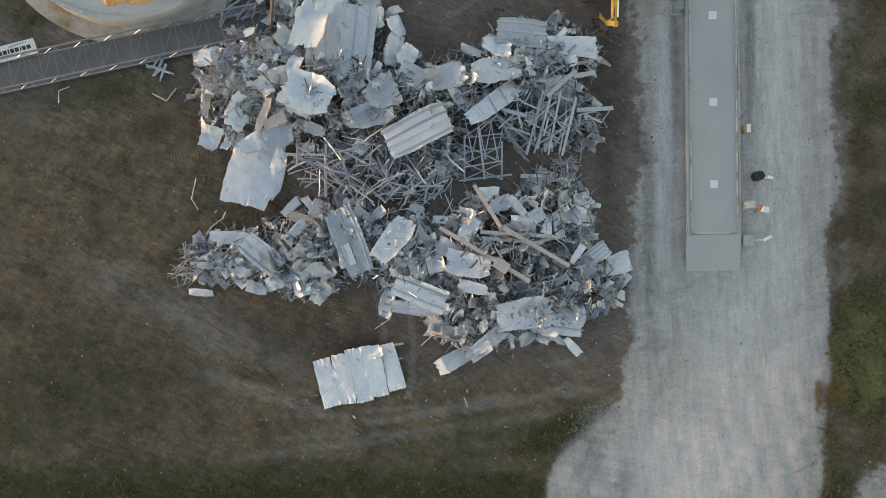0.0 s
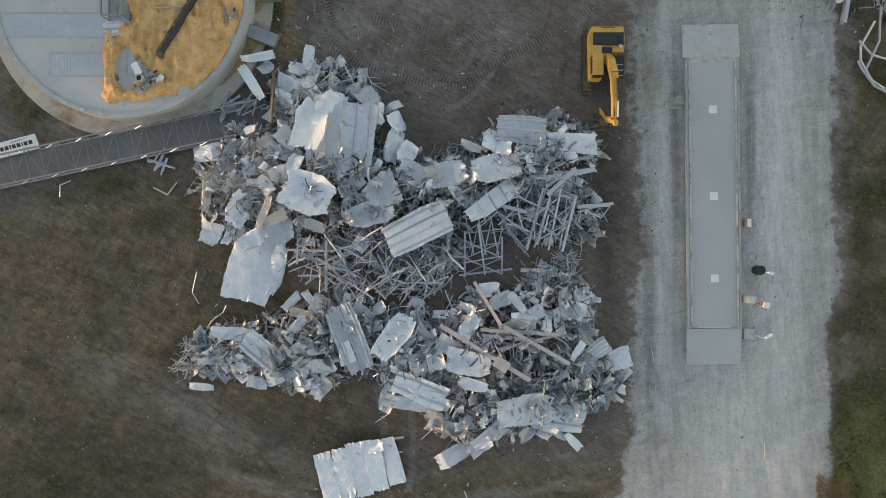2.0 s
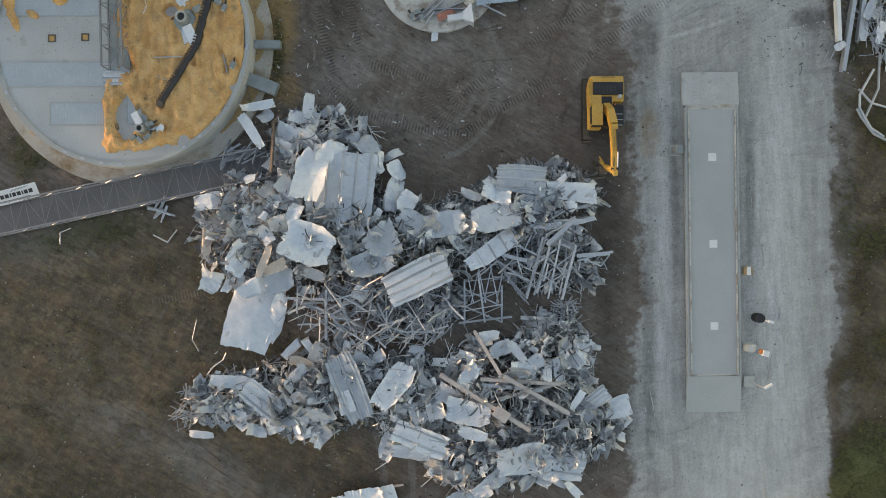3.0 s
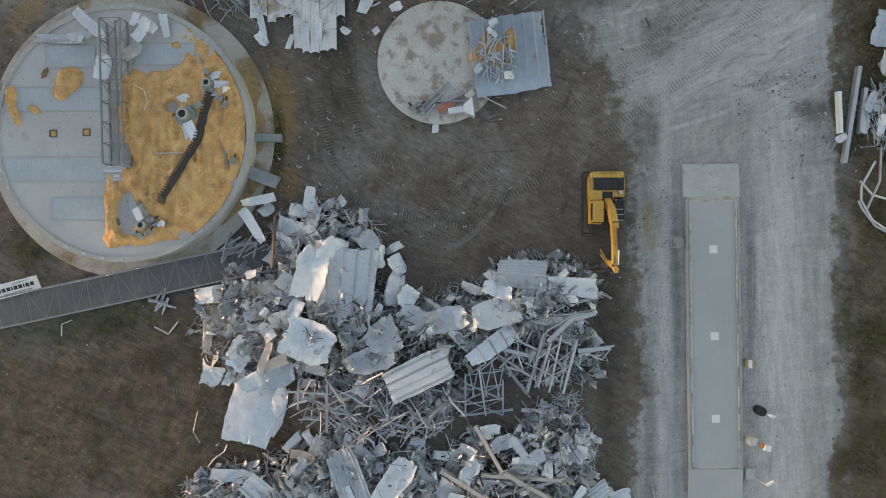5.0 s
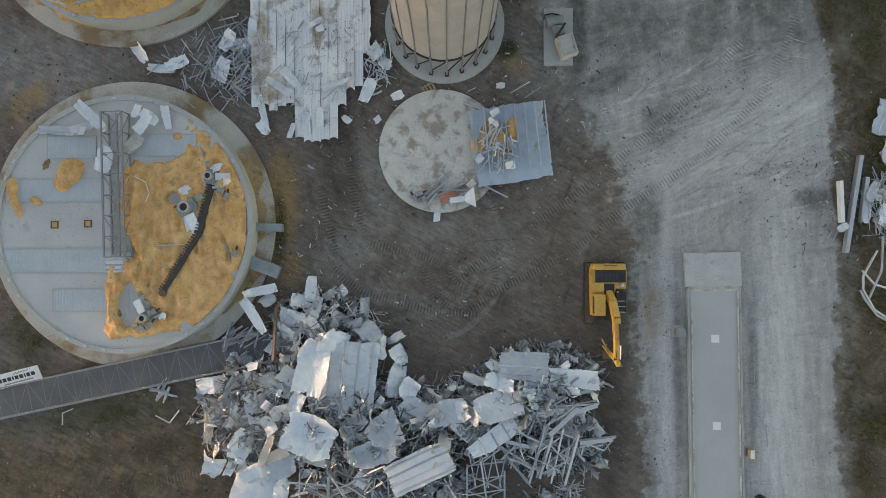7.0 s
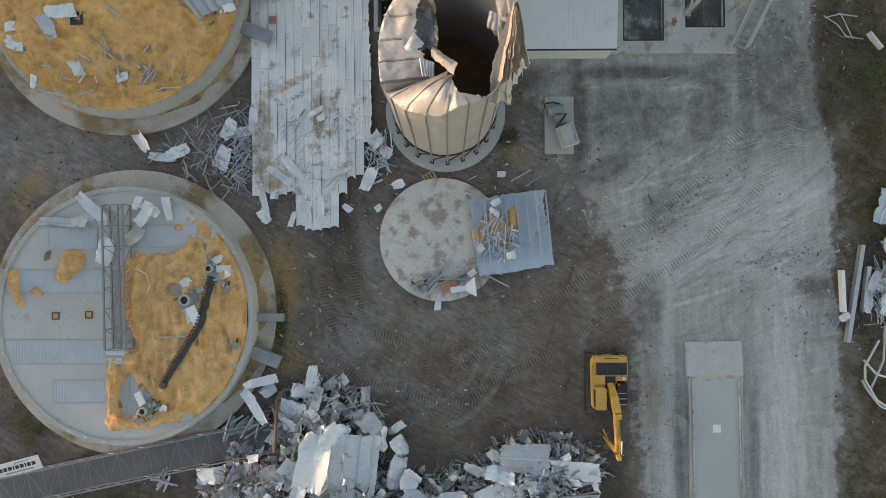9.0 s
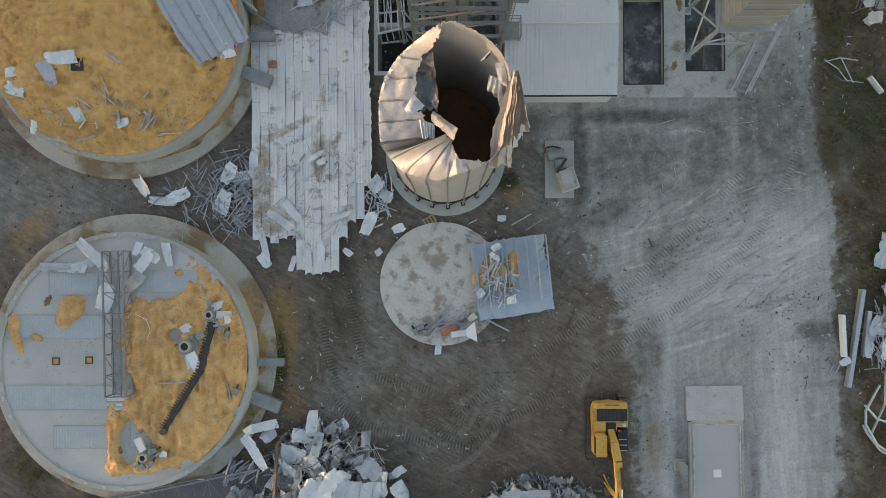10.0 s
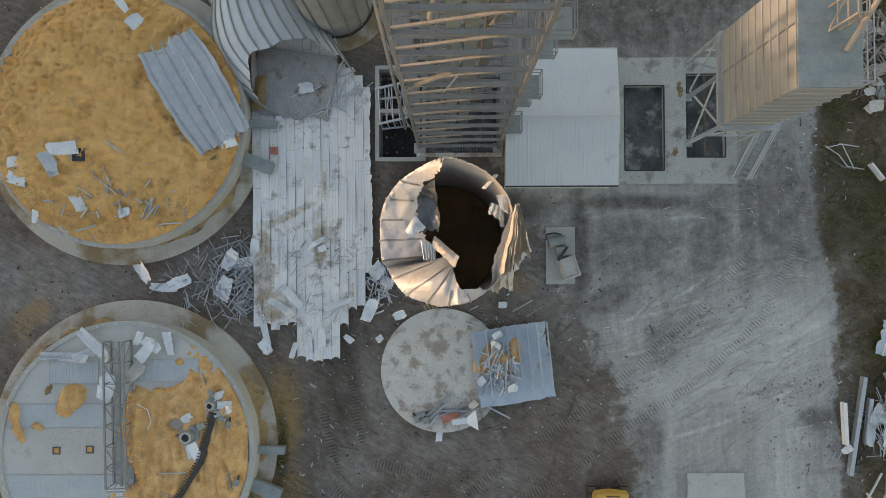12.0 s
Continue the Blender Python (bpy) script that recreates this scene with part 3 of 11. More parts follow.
def member(p, q, w, kind="angle", m=STEEL, label="", group=PILE, name="steel_member", turn=None, h=None):
    """One loose bar between two points."""
    SEED[0] += 1
    rnd = random.Random(SEED[0])
    a, b = Vector(p), Vector(q)
    mid = (a + b) / 2
    bm = bmesh.new()
    t = rnd.uniform(0, 360) if turn is None else turn
    if kind == "angle":
        angle_bar(bm, a - mid, b - mid, w, max(0.012, w * 0.14), t)
    elif kind == "tube":
        k = (b - a).length * rnd.uniform(-0.05, 0.05)
        tube(bm, a - mid, Vector((k, -k, 0)), w / 2, seg=8)
        tube(bm, Vector((k, -k, 0)), b - mid, w / 2, seg=8)
    elif kind == "channel":
        channel(bm, a - mid, b - mid, w, h or w * 0.5, max(0.012, w * 0.08), turn or 0.0)
    elif kind == "beam":
        hh = h or w
        for dx, dy, sx, sy in ((0, hh / 2, w, w * 0.1), (0, -hh / 2, w, w * 0.1), (0, 0, w * 0.12, hh)):
            mm, n = frame_of(a - mid, b - mid)
            bmesh.ops.create_cube(bm, size=1.0, matrix=mm @ pose(0, 0, 0, 0, 0, t) @ Matrix.Translation((dx, dy, 0)) @ Matrix.Diagonal((sx, sy, n, 1)))
    else:
        bar(bm, a - mid, b - mid, w, h, turn or 0.0)
    ob = link(name, bm, m)
    ob.location = mid
    words = {"angle": "bent galvanised steel angle bar", "tube": "bent galvanised steel tube", "channel": "galvanised steel channel", "beam": "steel beam", "box": "square steel box member"}
    return tagged(ob, label or words[kind] + " in the scrap", "scrap metal", group)


def wire(pts, r, m=STEEL, label="bent steel rod lying on the ground", group="loose rods", name="bent_rod"):
    o = Vector(pts[0])
    ob = link(name, polyline(bmesh.new(), [Vector(p) - o for p in pts], r, 6), m)
    ob.location = o
    return tagged(ob, label, "scrap metal", group)


def lattice(bm, length, width, height, bays, chord, lace, top=True, z0=0.0):
    """A box truss along local x, centred."""
    x0 = -length / 2
    cs = [(-width / 2, z0), (width / 2, z0)] + ([(-width / 2, z0 + height), (width / 2, z0 + height)] if top else [])
    for y, z in cs:
        bar(bm, (x0, y, z), (-x0, y, z), chord)
    b = length / bays
    for i in range(bays + 1):
        x = x0 + i * b
        if top:
            for y in (-width / 2, width / 2):
                bar(bm, (x, y, z0), (x, y, z0 + height), lace)
        bar(bm, (x, -width / 2, z0), (x, width / 2, z0), lace)
        if top:
            bar(bm, (x, -width / 2, z0 + height), (x, width / 2, z0 + height), lace)
        if i < bays:
            s = 1 if i % 2 else -1
            bar(bm, (x, -s * width / 2, z0), (x + b, s * width / 2, z0), lace)
            if top:
                bar(bm, (x, s * width / 2, z0 + height), (x + b, -s * width / 2, z0 + height), lace)
                for y in (-width / 2, width / 2):
                    bar(bm, (x, y, z0 + (height if i % 2 else 0)), (x + b, y, z0 + (0 if i % 2 else height)), lace)
    return bm


def tangle(label, n, cx, cy, rx, ry, lo, hi, z0, z1, turns, w0, w1, material, seed, name="steel_bars", gauss=False, tilt=0.6, category="scrap metal"):
    """Many loose bars in one joined mesh; turns: usual directions in degrees with their spread."""
    rr = random.Random(seed)
    vs, fs = [], []
    for _ in range(n):
        if gauss:
            x, y = rr.gauss(cx, rx), rr.gauss(cy, ry)
        else:
            a, d = rr.uniform(0, 6.28), math.sqrt(rr.random())
            x, y = cx + rx * d * math.cos(a), cy + ry * d * math.sin(a)
        t, sp = rr.choice(turns)
        a, ln, w, z = radians(rr.gauss(t, sp)), rr.uniform(lo, hi), rr.uniform(w0, w1), rr.uniform(z0, z1)
        dz = rr.uniform(-tilt, tilt) * min(1.0, z)
        m, k = frame_of((x - ln / 2 * math.cos(a), y - ln / 2 * math.sin(a), max(0.06, z - dz)), (x + ln / 2 * math.cos(a), y + ln / 2 * math.sin(a), max(0.06, z + dz)))
        m = m @ pose(0, 0, 0, 0, 0, rr.uniform(0, 360))
        bend = rr.uniform(-0.06, 0.06) * ln
        e = w * 0.15
        for ox, oy, sx, sy in ((w / 2, 0, w / 2, e), (0, w / 2, e, w / 2)):
            b = len(vs)
            for h, off in ((-k / 2, 0), (0, bend), (k / 2, 0)):
                vs += [m @ Vector((ox + px * sx + off, oy + py * sy, h)) for px, py in ((-1, -1), (1, -1), (1, 1), (-1, 1))]
            for j in (0, 4):
                for q in range(4):
                    fs.append((b + j + q, b + j + (q + 1) % 4, b + j + 4 + (q + 1) % 4, b + j + 4 + q))
            fs += [(b + 3, b + 2, b + 1, b), (b + 8, b + 9, b + 10, b + 11)]
    return tagged(raw(name, vs, fs, material), label, category, kind="stuff")


# ---- the ground: one sheet to the horizon, with masks for its cover and painted dusk shade ----
def interp(y, ys, xs):
    return np.interp(y, ys, xs)


def blob(x, y, cx, cy, rx, ry, rot=0.0, soft=0.5):
    a = radians(rot)
    u = ((x - cx) * math.cos(a) + (y - cy) * math.sin(a)) / rx
    v = (-(x - cx) * math.sin(a) + (y - cy) * math.cos(a)) / ry
    return np.clip((1 + soft - np.sqrt(u * u + v * v)) / (2 * soft), 0, 1)


def spread(lo, hi, stp, far):
    inner = list(np.arange(lo, hi + 0.01, stp))
    out, d = [], stp
    while not out or out[-1] < far:
        d *= 1.5
        out.append((out[-1] if out else 0) + d)
    return np.array([lo - o for o in reversed(out)] + inner + [hi + o for o in out])


gx, gy = spread(-38.4, 38.4, 0.16, 1500), spread(-24, 69.6, 0.16, 1500)
X, Y = np.meshgrid(gx, gy)
rs = np.random.RandomState(3)


def wavy(x, y, s, k):
    """A cheap smooth wobble for the ground's relief and its borders."""
    r = np.random.RandomState(k)
    o = 0
    for i in range(5):
        a, p, f = r.uniform(0, 6.28), r.uniform(0, 6.28), s * 1.7 ** i
        o = o + np.sin(f * (x * math.cos(a) + y * math.sin(a)) + p) / 1.6 ** i
    return o / 2.2


left = interp(Y, [-60, -20, -15.6, -12, -7, 6, 15, 25, 30, 34, 38, 43, 47, 60, 75], [7, 7.4, 9.7, 13.4, 15.0, 15.7, 15.3, 15.2, 14.2, 12.5, 10.6, 8.6, 5.6, -3, -4]) + 0.35 * wavy(X, Y, 0.8, 5)
right = interp(Y, [-60, -20, -7, 6, 20, 27, 36, 43, 50, 75], [30.2, 30.3, 30.5, 31.2, 30.7, 31.2, 30.9, 30.0, 29.0, 29.4]) + 0.35 * wavy(X, Y, 0.9, 6)
soft_l = interp(Y, [-14, -5, 20, 28, 40, 50], [0.9, 1.5, 1.8, 2.2, 3.0, 3.0])
left = left + 0.7 * wavy(X, Y, 0.35, 15)
right = right + 0.6 * wavy(X, Y, 0.4, 16)
gravel = np.clip(0.5 + (X - left) / (2 * soft_l), 0, 1) * np.clip(0.5 + (right - X) / 1.4, 0, 1)
gravel = np.maximum(gravel, 0.9 * blob(X, Y, 36.5, -19.5, 4.6, 3.0, 25, 0.3))
masks = {"gravel": gravel}
masks["olive"] = np.clip(np.maximum.reduce([np.clip(0.5 + (14 - Y) / 10, 0, 1) * np.clip(0.5 + (-6 - X + 0.7 * (-4 - Y)) / 8, 0, 1), np.clip(0.5 + (-10 - Y) / 4, 0, 1), np.clip(0.5 + (X - right - 0.4) / 1.0, 0, 1), np.clip((-36 - X) / 2, 0, 1)]), 0, 1)
masks["grass"] = np.maximum.reduce([np.clip(0.5 + (-17.6 - Y) / 5.5, 0, 1) * (1 - gravel), 0.85 * blob(X, Y, 33.6, -8.5, 2.6, 5.0), 0.42 * blob(X, Y, 4, -15.2, 11, 2.4, 8), 0.36 * blob(X, Y, -30, -12, 9, 6), 0.72 * blob(X, Y, 9.0, -14.6, 4.2, 1.6, 28), 0.46 * blob(X, Y, -31, -10, 5, 3.5, 0, 0.8), 0.62 * blob(X, Y, 33.5, 46, 2.5, 2.2), 0.45 * blob(X, Y, -28, 12.5, 6, 1.5, 12), 0.7 * blob(X, Y, -13.2, 27, 0.6, 3.2), 0.6 * blob(X, Y, 4.9, 41.5, 1.2, 0.8), 0.5 * blob(X, Y, 33, 47, 3, 4), 0.55 * blob(X, Y, -33, 19, 2.2, 2.5)])
masks["grain"] = np.maximum.reduce([0.72 * blob(X, Y, -13.0, 29.5, 1.4, 4.2), 0.6 * blob(X, Y, -12.6, 24, 1.4, 1.6), 0.5 * blob(X, Y, 5.6, 40.3, 1.5, 0.9, -30), 0.55 * blob(X, Y, -33.5, 37.5, 2.5, 1.2, 40), 0.42 * blob(X, Y, 16.5, 20.5, 1.2, 2.5), 0.6 * blob(X, Y, -5, 62, 2.2, 3)])
tracks = np.zeros_like(X)
for cx, cy, r0, r1, a0, a1 in ((-2, 25, 4.6, 5.0, -1.4, 0.9), (-2, 25, 6.6, 7.1, -1.3, 0.8), (1, 24, 3.2, 3.6, 0.5, 2.6), (-22, -8, 17, 17.6, -0.2, 1.0), (-22, -8, 19.3, 19.9, -0.2, 0.9)):
    d, a = np.hypot(X - cx, Y - cy), np.arctan2(Y - cy, X - cx)
    tracks = np.maximum(tracks, np.where((d > r0) & (d < r1) & (a > a0) & (a < a1), 1.0, 0.0))
masks["dusty"] = np.maximum.reduce([0.5 * blob(X, Y, 31.8, 20, 1.0, 30), 0.56 * blob(X, Y, 21, 45, 11, 7, 0, 0.6), 0.5 * blob(X, Y, 17.3, 8, 1.2, 16), 0.55 * tracks, 0.66 * blob(X, Y, -7.5, 25.5, 1.8, 3.4, -25, 0.9), 0.6 * blob(X, Y, -1, 26.8, 2.8, 1.8, 10, 0.9), 0.58 * blob(X, Y, -5.5, 31, 1.2, 5, 15), 0.55 * blob(X, Y, 4.5, 25, 2.5, 3, 30, 0.9), 0.52 * blob(X, Y, -4, 21.5, 4, 1.0, -20, 0.9), 0.55 * blob(X, Y, 7, 33, 2.0, 3.0, 20, 0.9), 0.55 * blob(X, Y, -14, 38, 3, 2.5, 0, 0.9), 0.5 * blob(X, Y, 11, 26, 1.0, 5, 0, 0.9), 0.5 * blob(X, Y, -26, -3, 4, 2, -35, 0.9), 0.5 * blob(X, Y, -14, -8, 6, 1.2, -30, 0.9), 0.72 * blob(X, Y, -16, 41, 6, 2.4), 0.8 * blob(X, Y, -33, 40, 8, 3.4), 0.6 * blob(X, Y, 10, 40, 5, 6), 0.5 * blob(X, Y, -22, 40.5, 8, 0.9), 0.52 * blob(X, Y, -19, -6, 5, 2.2, -35), 0.5 * blob(X, Y, -3, -14.8, 16, 0.5, 8), 0.48 * blob(X, Y, -14, -11.5, 9, 0.6, -18), 0.48 * blob(X, Y, 2, -12.6, 12, 0.45, 8), 0.45 * blob(X, Y, -33, 14, 5, 5)])
masks["pale"] = np.maximum.reduce([0.62 * blob(X, Y, 26.5, 8, 2.2, 26), 0.5 * blob(X, Y, 17.5, 12, 0.7, 18), 0.72 * blob(X, Y, 20, -17, 7, 5), 0.62 * blob(X, Y, 24, -9, 5, 8), 0.85 * blob(X, Y, 12.3, -18, 2.6, 4.2), 0.5 * blob(X, Y, 25, 35, 6, 4, 25), 0.5 * blob(X, Y, 19, 32, 5, 2.2, 25)])
# dark earth blotches; the wide northern blob paints dusk shade into the ground colour
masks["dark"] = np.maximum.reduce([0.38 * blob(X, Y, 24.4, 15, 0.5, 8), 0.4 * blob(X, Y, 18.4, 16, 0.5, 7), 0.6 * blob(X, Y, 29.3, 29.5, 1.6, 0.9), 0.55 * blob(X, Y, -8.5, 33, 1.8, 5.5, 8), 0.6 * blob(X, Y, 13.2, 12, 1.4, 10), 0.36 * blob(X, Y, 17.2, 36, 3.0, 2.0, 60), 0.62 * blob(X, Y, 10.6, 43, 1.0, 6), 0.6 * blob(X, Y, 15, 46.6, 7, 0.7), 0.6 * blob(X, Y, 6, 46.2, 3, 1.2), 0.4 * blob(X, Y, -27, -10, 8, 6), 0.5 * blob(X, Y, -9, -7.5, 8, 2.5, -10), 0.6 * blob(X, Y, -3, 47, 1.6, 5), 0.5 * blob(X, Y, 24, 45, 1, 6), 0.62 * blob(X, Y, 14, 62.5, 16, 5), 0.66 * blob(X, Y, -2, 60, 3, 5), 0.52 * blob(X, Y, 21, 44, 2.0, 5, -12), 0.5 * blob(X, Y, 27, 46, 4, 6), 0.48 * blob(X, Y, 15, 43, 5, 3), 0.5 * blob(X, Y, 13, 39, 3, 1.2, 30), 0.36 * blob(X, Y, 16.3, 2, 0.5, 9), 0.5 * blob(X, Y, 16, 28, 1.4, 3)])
marks = {k: np.zeros_like(X) for k in ("tread", "phase", "pale_line", "rut")}
STROKES = random.Random(61)


def stroke(kind, pts, w, strength=1.0, wobble=0.05, gaps=0.25):
    """A line drawn into the ground along a bent path: a track's cleat print, a pale scrape or a dark rut."""
    p = [Vector((*q, 0)) for q in pts]
    fine, run = [], [0.0]
    for a, b in zip(p, p[1:]):
        m = max(2, int((b - a).length / 0.25))
        fine += [a.lerp(b, i / m) for i in range(m)]
    fine.append(p[-1])
    for _ in range(6):                              # rounds the corners of the path
        fine = [fine[0]] + [(a + b * 2 + c) / 4 for a, b, c in zip(fine, fine[1:], fine[2:])] + [fine[-1]]
    for a, b in zip(fine, fine[1:]):
        run.append(run[-1] + (b - a).length)
    seed = STROKES.uniform(0, 90)
    i0, i1 = np.searchsorted(gx, min(q.x for q in fine) - w - 0.5), np.searchsorted(gx, max(q.x for q in fine) + w + 0.5)
    j0, j1 = np.searchsorted(gy, min(q.y for q in fine) - w - 0.5), np.searchsorted(gy, max(q.y for q in fine) + w + 0.5)
    xs, ys = X[j0:j1, i0:i1], Y[j0:j1, i0:i1]
    best, along, amp = np.full(xs.shape, 99.0), np.zeros(xs.shape), np.zeros(xs.shape)
    for k, (a, b) in enumerate(zip(fine, fine[1:])):
        d = b - a
        if d.length < 1e-4:
            continue
        f = ((xs - a.x) * d.x + (ys - a.y) * d.y) / d.length_squared
        g = np.clip(f, 0, 1)
        side = np.hypot(xs - a.x - g * d.x, ys - a.y - g * d.y) + wobble * noise.noise(Vector((run[k] * 0.6, seed, 0)))
        hit = side < best
        fade = min(1.0, run[k] / 0.8, (run[-1] - run[k]) / 0.8) * min(1.0, max(0.0, 1.0 - gaps + 1.6 * noise.noise(Vector((run[k] * 0.35, seed, 4)))))
        best, along, amp = np.where(hit, side, best), np.where(hit, run[k] + f * d.length, along), np.where(hit, fade, amp)
    val = strength * amp * np.clip((w / 2 - best) / (0.10 if kind == "tread" else w / 2) + (0.5 if kind == "tread" else 0.0), 0, 1)
    old = marks[kind][j0:j1, i0:i1]
    if kind == "tread":
        marks["phase"][j0:j1, i0:i1] = np.where(best < w / 2 + 0.4, np.where(val >= old, along, marks["phase"][j0:j1, i0:i1]), marks["phase"][j0:j1, i0:i1])
    marks[kind][j0:j1, i0:i1] = np.maximum(old, val)


def arc(cx, cy, r, a0, a1, n=14):
    return [(cx + r * math.cos(radians(a0 + (a1 - a0) * i / n)), cy + r * math.sin(radians(a0 + (a1 - a0) * i / n))) for i in range(n + 1)]


# the excavator's way over the yard
for pts in (((0.2, 22.4), (5.3, 26.3), (10.0, 29.5), (13.2, 32.1), (20.0, 38.0), (24.0, 42.4)), ((3.0, 21.6), (9.6, 25.0), (15.0, 29.2), (20.4, 32.8), (24.9, 37.3), (27.4, 42.0), (28.9, 47.0)),
            ((-10.9, 26.2), (-8.4, 23.4), (-6.6, 22.0), (-1.6, 20.7), (2.8, 20.2)), ((-6.6, 26.1), (-1.2, 24.8), (1.2, 23.4)), ((0.6, 19.8), (4.2, 22.0), (8.0, 24.8)),
            ((-10.6, 33.0), (-9.4, 27.6), (-8.6, 25.0)), ((-7.8, 33.4), (-7.0, 28.4), (-6.4, 26.4)), ((12.6, 30.6), (15.0, 33.4), (17.4, 36.0))):
    stroke("tread", pts, 0.62, 1.0, 0.04, 0.2)
for r in (1.5, 2.1, 2.8, 3.5):
    stroke("tread", arc(1.9, 24.0, r, 150 + 8 * r, 280 - 6 * r), 0.55, 0.9)
    stroke("rut", arc(1.9, 24.0, r + 0.32, 140, 330), 0.28, 0.8)
stroke("tread", arc(2.6, 23.4, 1.4, -60, 50), 0.5, 0.8)
for r in (16.0, 18.2):
    stroke("tread", arc(-24.0, -10.0, r, 5, 60), 0.6, 0.6, 0.06, 0.5)
stroke("tread", ((-27.0, 6.2), (-20.0, 7.6), (-14.0, 8.8)), 0.6, 0.5, 0.05, 0.4)
# pale scrapes and dark ruts where the wreckage was dragged to the road
for x0, y0, x1, y1, w in ((12.6, 36.85, 20.7, 38.9, 0.34), (13.9, 34.4, 18.6, 35.5, 0.34), (20.2, 31.7, 24.9, 32.6, 0.5), (23.6, 33.2, 27.6, 34.1, 0.34), (17.2, 45.3, 24.6, 45.7, 0.4), (18.6, 34.8, 22.6, 36.0, 0.3), (25.0, 35.2, 30.6, 37.4, 0.8), (12.4, 39.6, 13.6, 35.8, 0.3), (15.6, 41.6, 15.9, 37.9, 0.3)):
    stroke("pale_line", ((x0, y0), ((x0 + x1) / 2, (y0 + y1) / 2 + STROKES.uniform(-0.2, 0.2)), (x1, y1)), w, 1.0, 0.06, 0.1)
for i in range(110):
    x, y, a = STROKES.uniform(12.5, 27), STROKES.uniform(27, 44), radians(STROKES.gauss(34 if i % 3 else 14, 8))
    ln = STROKES.uniform(2.0, 6.5)
    mid = (x + ln / 2 * math.cos(a), y + ln / 2 * math.sin(a) + STROKES.uniform(-0.35, 0.35))
    stroke("rut" if i % 2 else "pale_line", ((x, y), mid, (x + ln * math.cos(a), y + ln * math.sin(a))), STROKES.uniform(0.2, 0.5), STROKES.uniform(0.35, 1.0), 0.1, 0.2)
for x in (16.4, 17.6, 25.4, 26.6, 28.6, 29.8):       # wheel lines down the road
    stroke("rut" if x in (16.4, 25.4, 28.6) else "pale_line", ((x, -20), (x + 0.4, -4), (x + 0.2, 10), (x - 0.1, 25)), 0.9, 0.24, 0.25, 0.3)
for i in range(150):                                   # churned earth
    x, y, a = STROKES.uniform(-10, 12), STROKES.uniform(19.5, 40), radians(STROKES.gauss(65 if i % 4 else -30, 16))
    if math.hypot(x + 0.35, y - 33.3) < 5.6 or math.hypot(x, y - 43.4) < 5.2:
        continue
    ln = STROKES.uniform(1.2, 4.5)
    a = radians(STROKES.gauss(98, 12)) if x < -5 else a
    stroke("pale_line" if i % 3 == 0 else "rut", ((x, y), (x + ln / 2 * math.cos(a) + STROKES.uniform(-0.3, 0.3), y + ln / 2 * math.sin(a)), (x + ln * math.cos(a), y + ln * math.sin(a))), STROKES.uniform(0.2, 0.6), STROKES.uniform(0.4, 1.0), 0.1, 0.2)
for i in range(130):                                   # scuffed weeds and wheel lines in the south-west
    x, y, a = STROKES.uniform(-35, -8), STROKES.uniform(-12, 13), radians(STROKES.gauss(-38, 14))
    ln = STROKES.uniform(0.8, 3.5)
    stroke("pale_line" if i % 2 else "rut", ((x, y), (x + ln * math.cos(a), y + ln * math.sin(a))), STROKES.uniform(0.2, 0.5), STROKES.uniform(0.3, 0.7), 0.1, 0.3)
for y, tilt, k in ((-12.8, 0.10, 0.7), (-14.6, 0.09, 0.6), (-10.9, 0.11, 0.5), (-16.2, 0.06, 0.4)):
    stroke("pale_line", ((-14, y - 6 * tilt), (-4, y), (6, y + 12 * tilt), (12, y + 22 * tilt)), 0.75, k, 0.15, 0.25)
masks["scrape"] = np.maximum.reduce([0.8 * blob(X, Y, 22, 34.5, 8, 7, 20, 0.7), 0.5 * blob(X, Y, 17, 42, 9, 5, 0, 0.6), 0.25 * blob(X, Y, 18, -13, 8, 6)])
Z = 0.05 * wavy(X, Y, 0.5, 1) + 0.03 * wavy(X, Y, 1.9, 2) - 0.08 + 0.03 * gravel
Z += 0.03 * masks["olive"] * wavy(X, Y, 3.4, 21) + 0.025 * (1 - gravel) * wavy(X, Y, 2.6, 22)
Z += 0.03 * marks["pale_line"] - 0.04 * marks["rut"] - 0.03 * marks["tread"]
flat = (np.abs(X) < 45) & (Y > -40) & (Y < 90)
Z = np.where(flat, Z, -0.1)
# basement openings beside the tower and in the slab
for x0, x1, y0, y1 in ((-5.5, -1.9, 50.2, 57.5), (14.0, 17.5, 48.9, 56.2), (19.0, 22.4, 50.0, 57.0)):
    Z = np.where((X > x0) & (X < x1) & (Y > y0) & (Y < y1), -3.2 if x0 < 0 else -0.75, Z)
ny, nx = X.shape
idx = np.arange(nx * ny).reshape(ny, nx)
quads = np.stack([idx[:-1, :-1], idx[:-1, 1:], idx[1:, 1:], idx[1:, :-1]], -1).reshape(-1, 4)
me = bpy.data.meshes.new("ground")
me.from_pydata(np.stack([X, Y, Z], -1).reshape(-1, 3).tolist(), [], quads.tolist())
for key, val in (*masks.items(), *marks.items()):
    me.attributes.new(key, "FLOAT", "POINT").data.foreach_set("value", val.reshape(-1).astype(np.float32))
me.materials.append(GROUND)
me.polygons.foreach_set("use_smooth", [True] * len(me.polygons))
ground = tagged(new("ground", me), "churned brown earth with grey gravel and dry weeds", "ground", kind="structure")


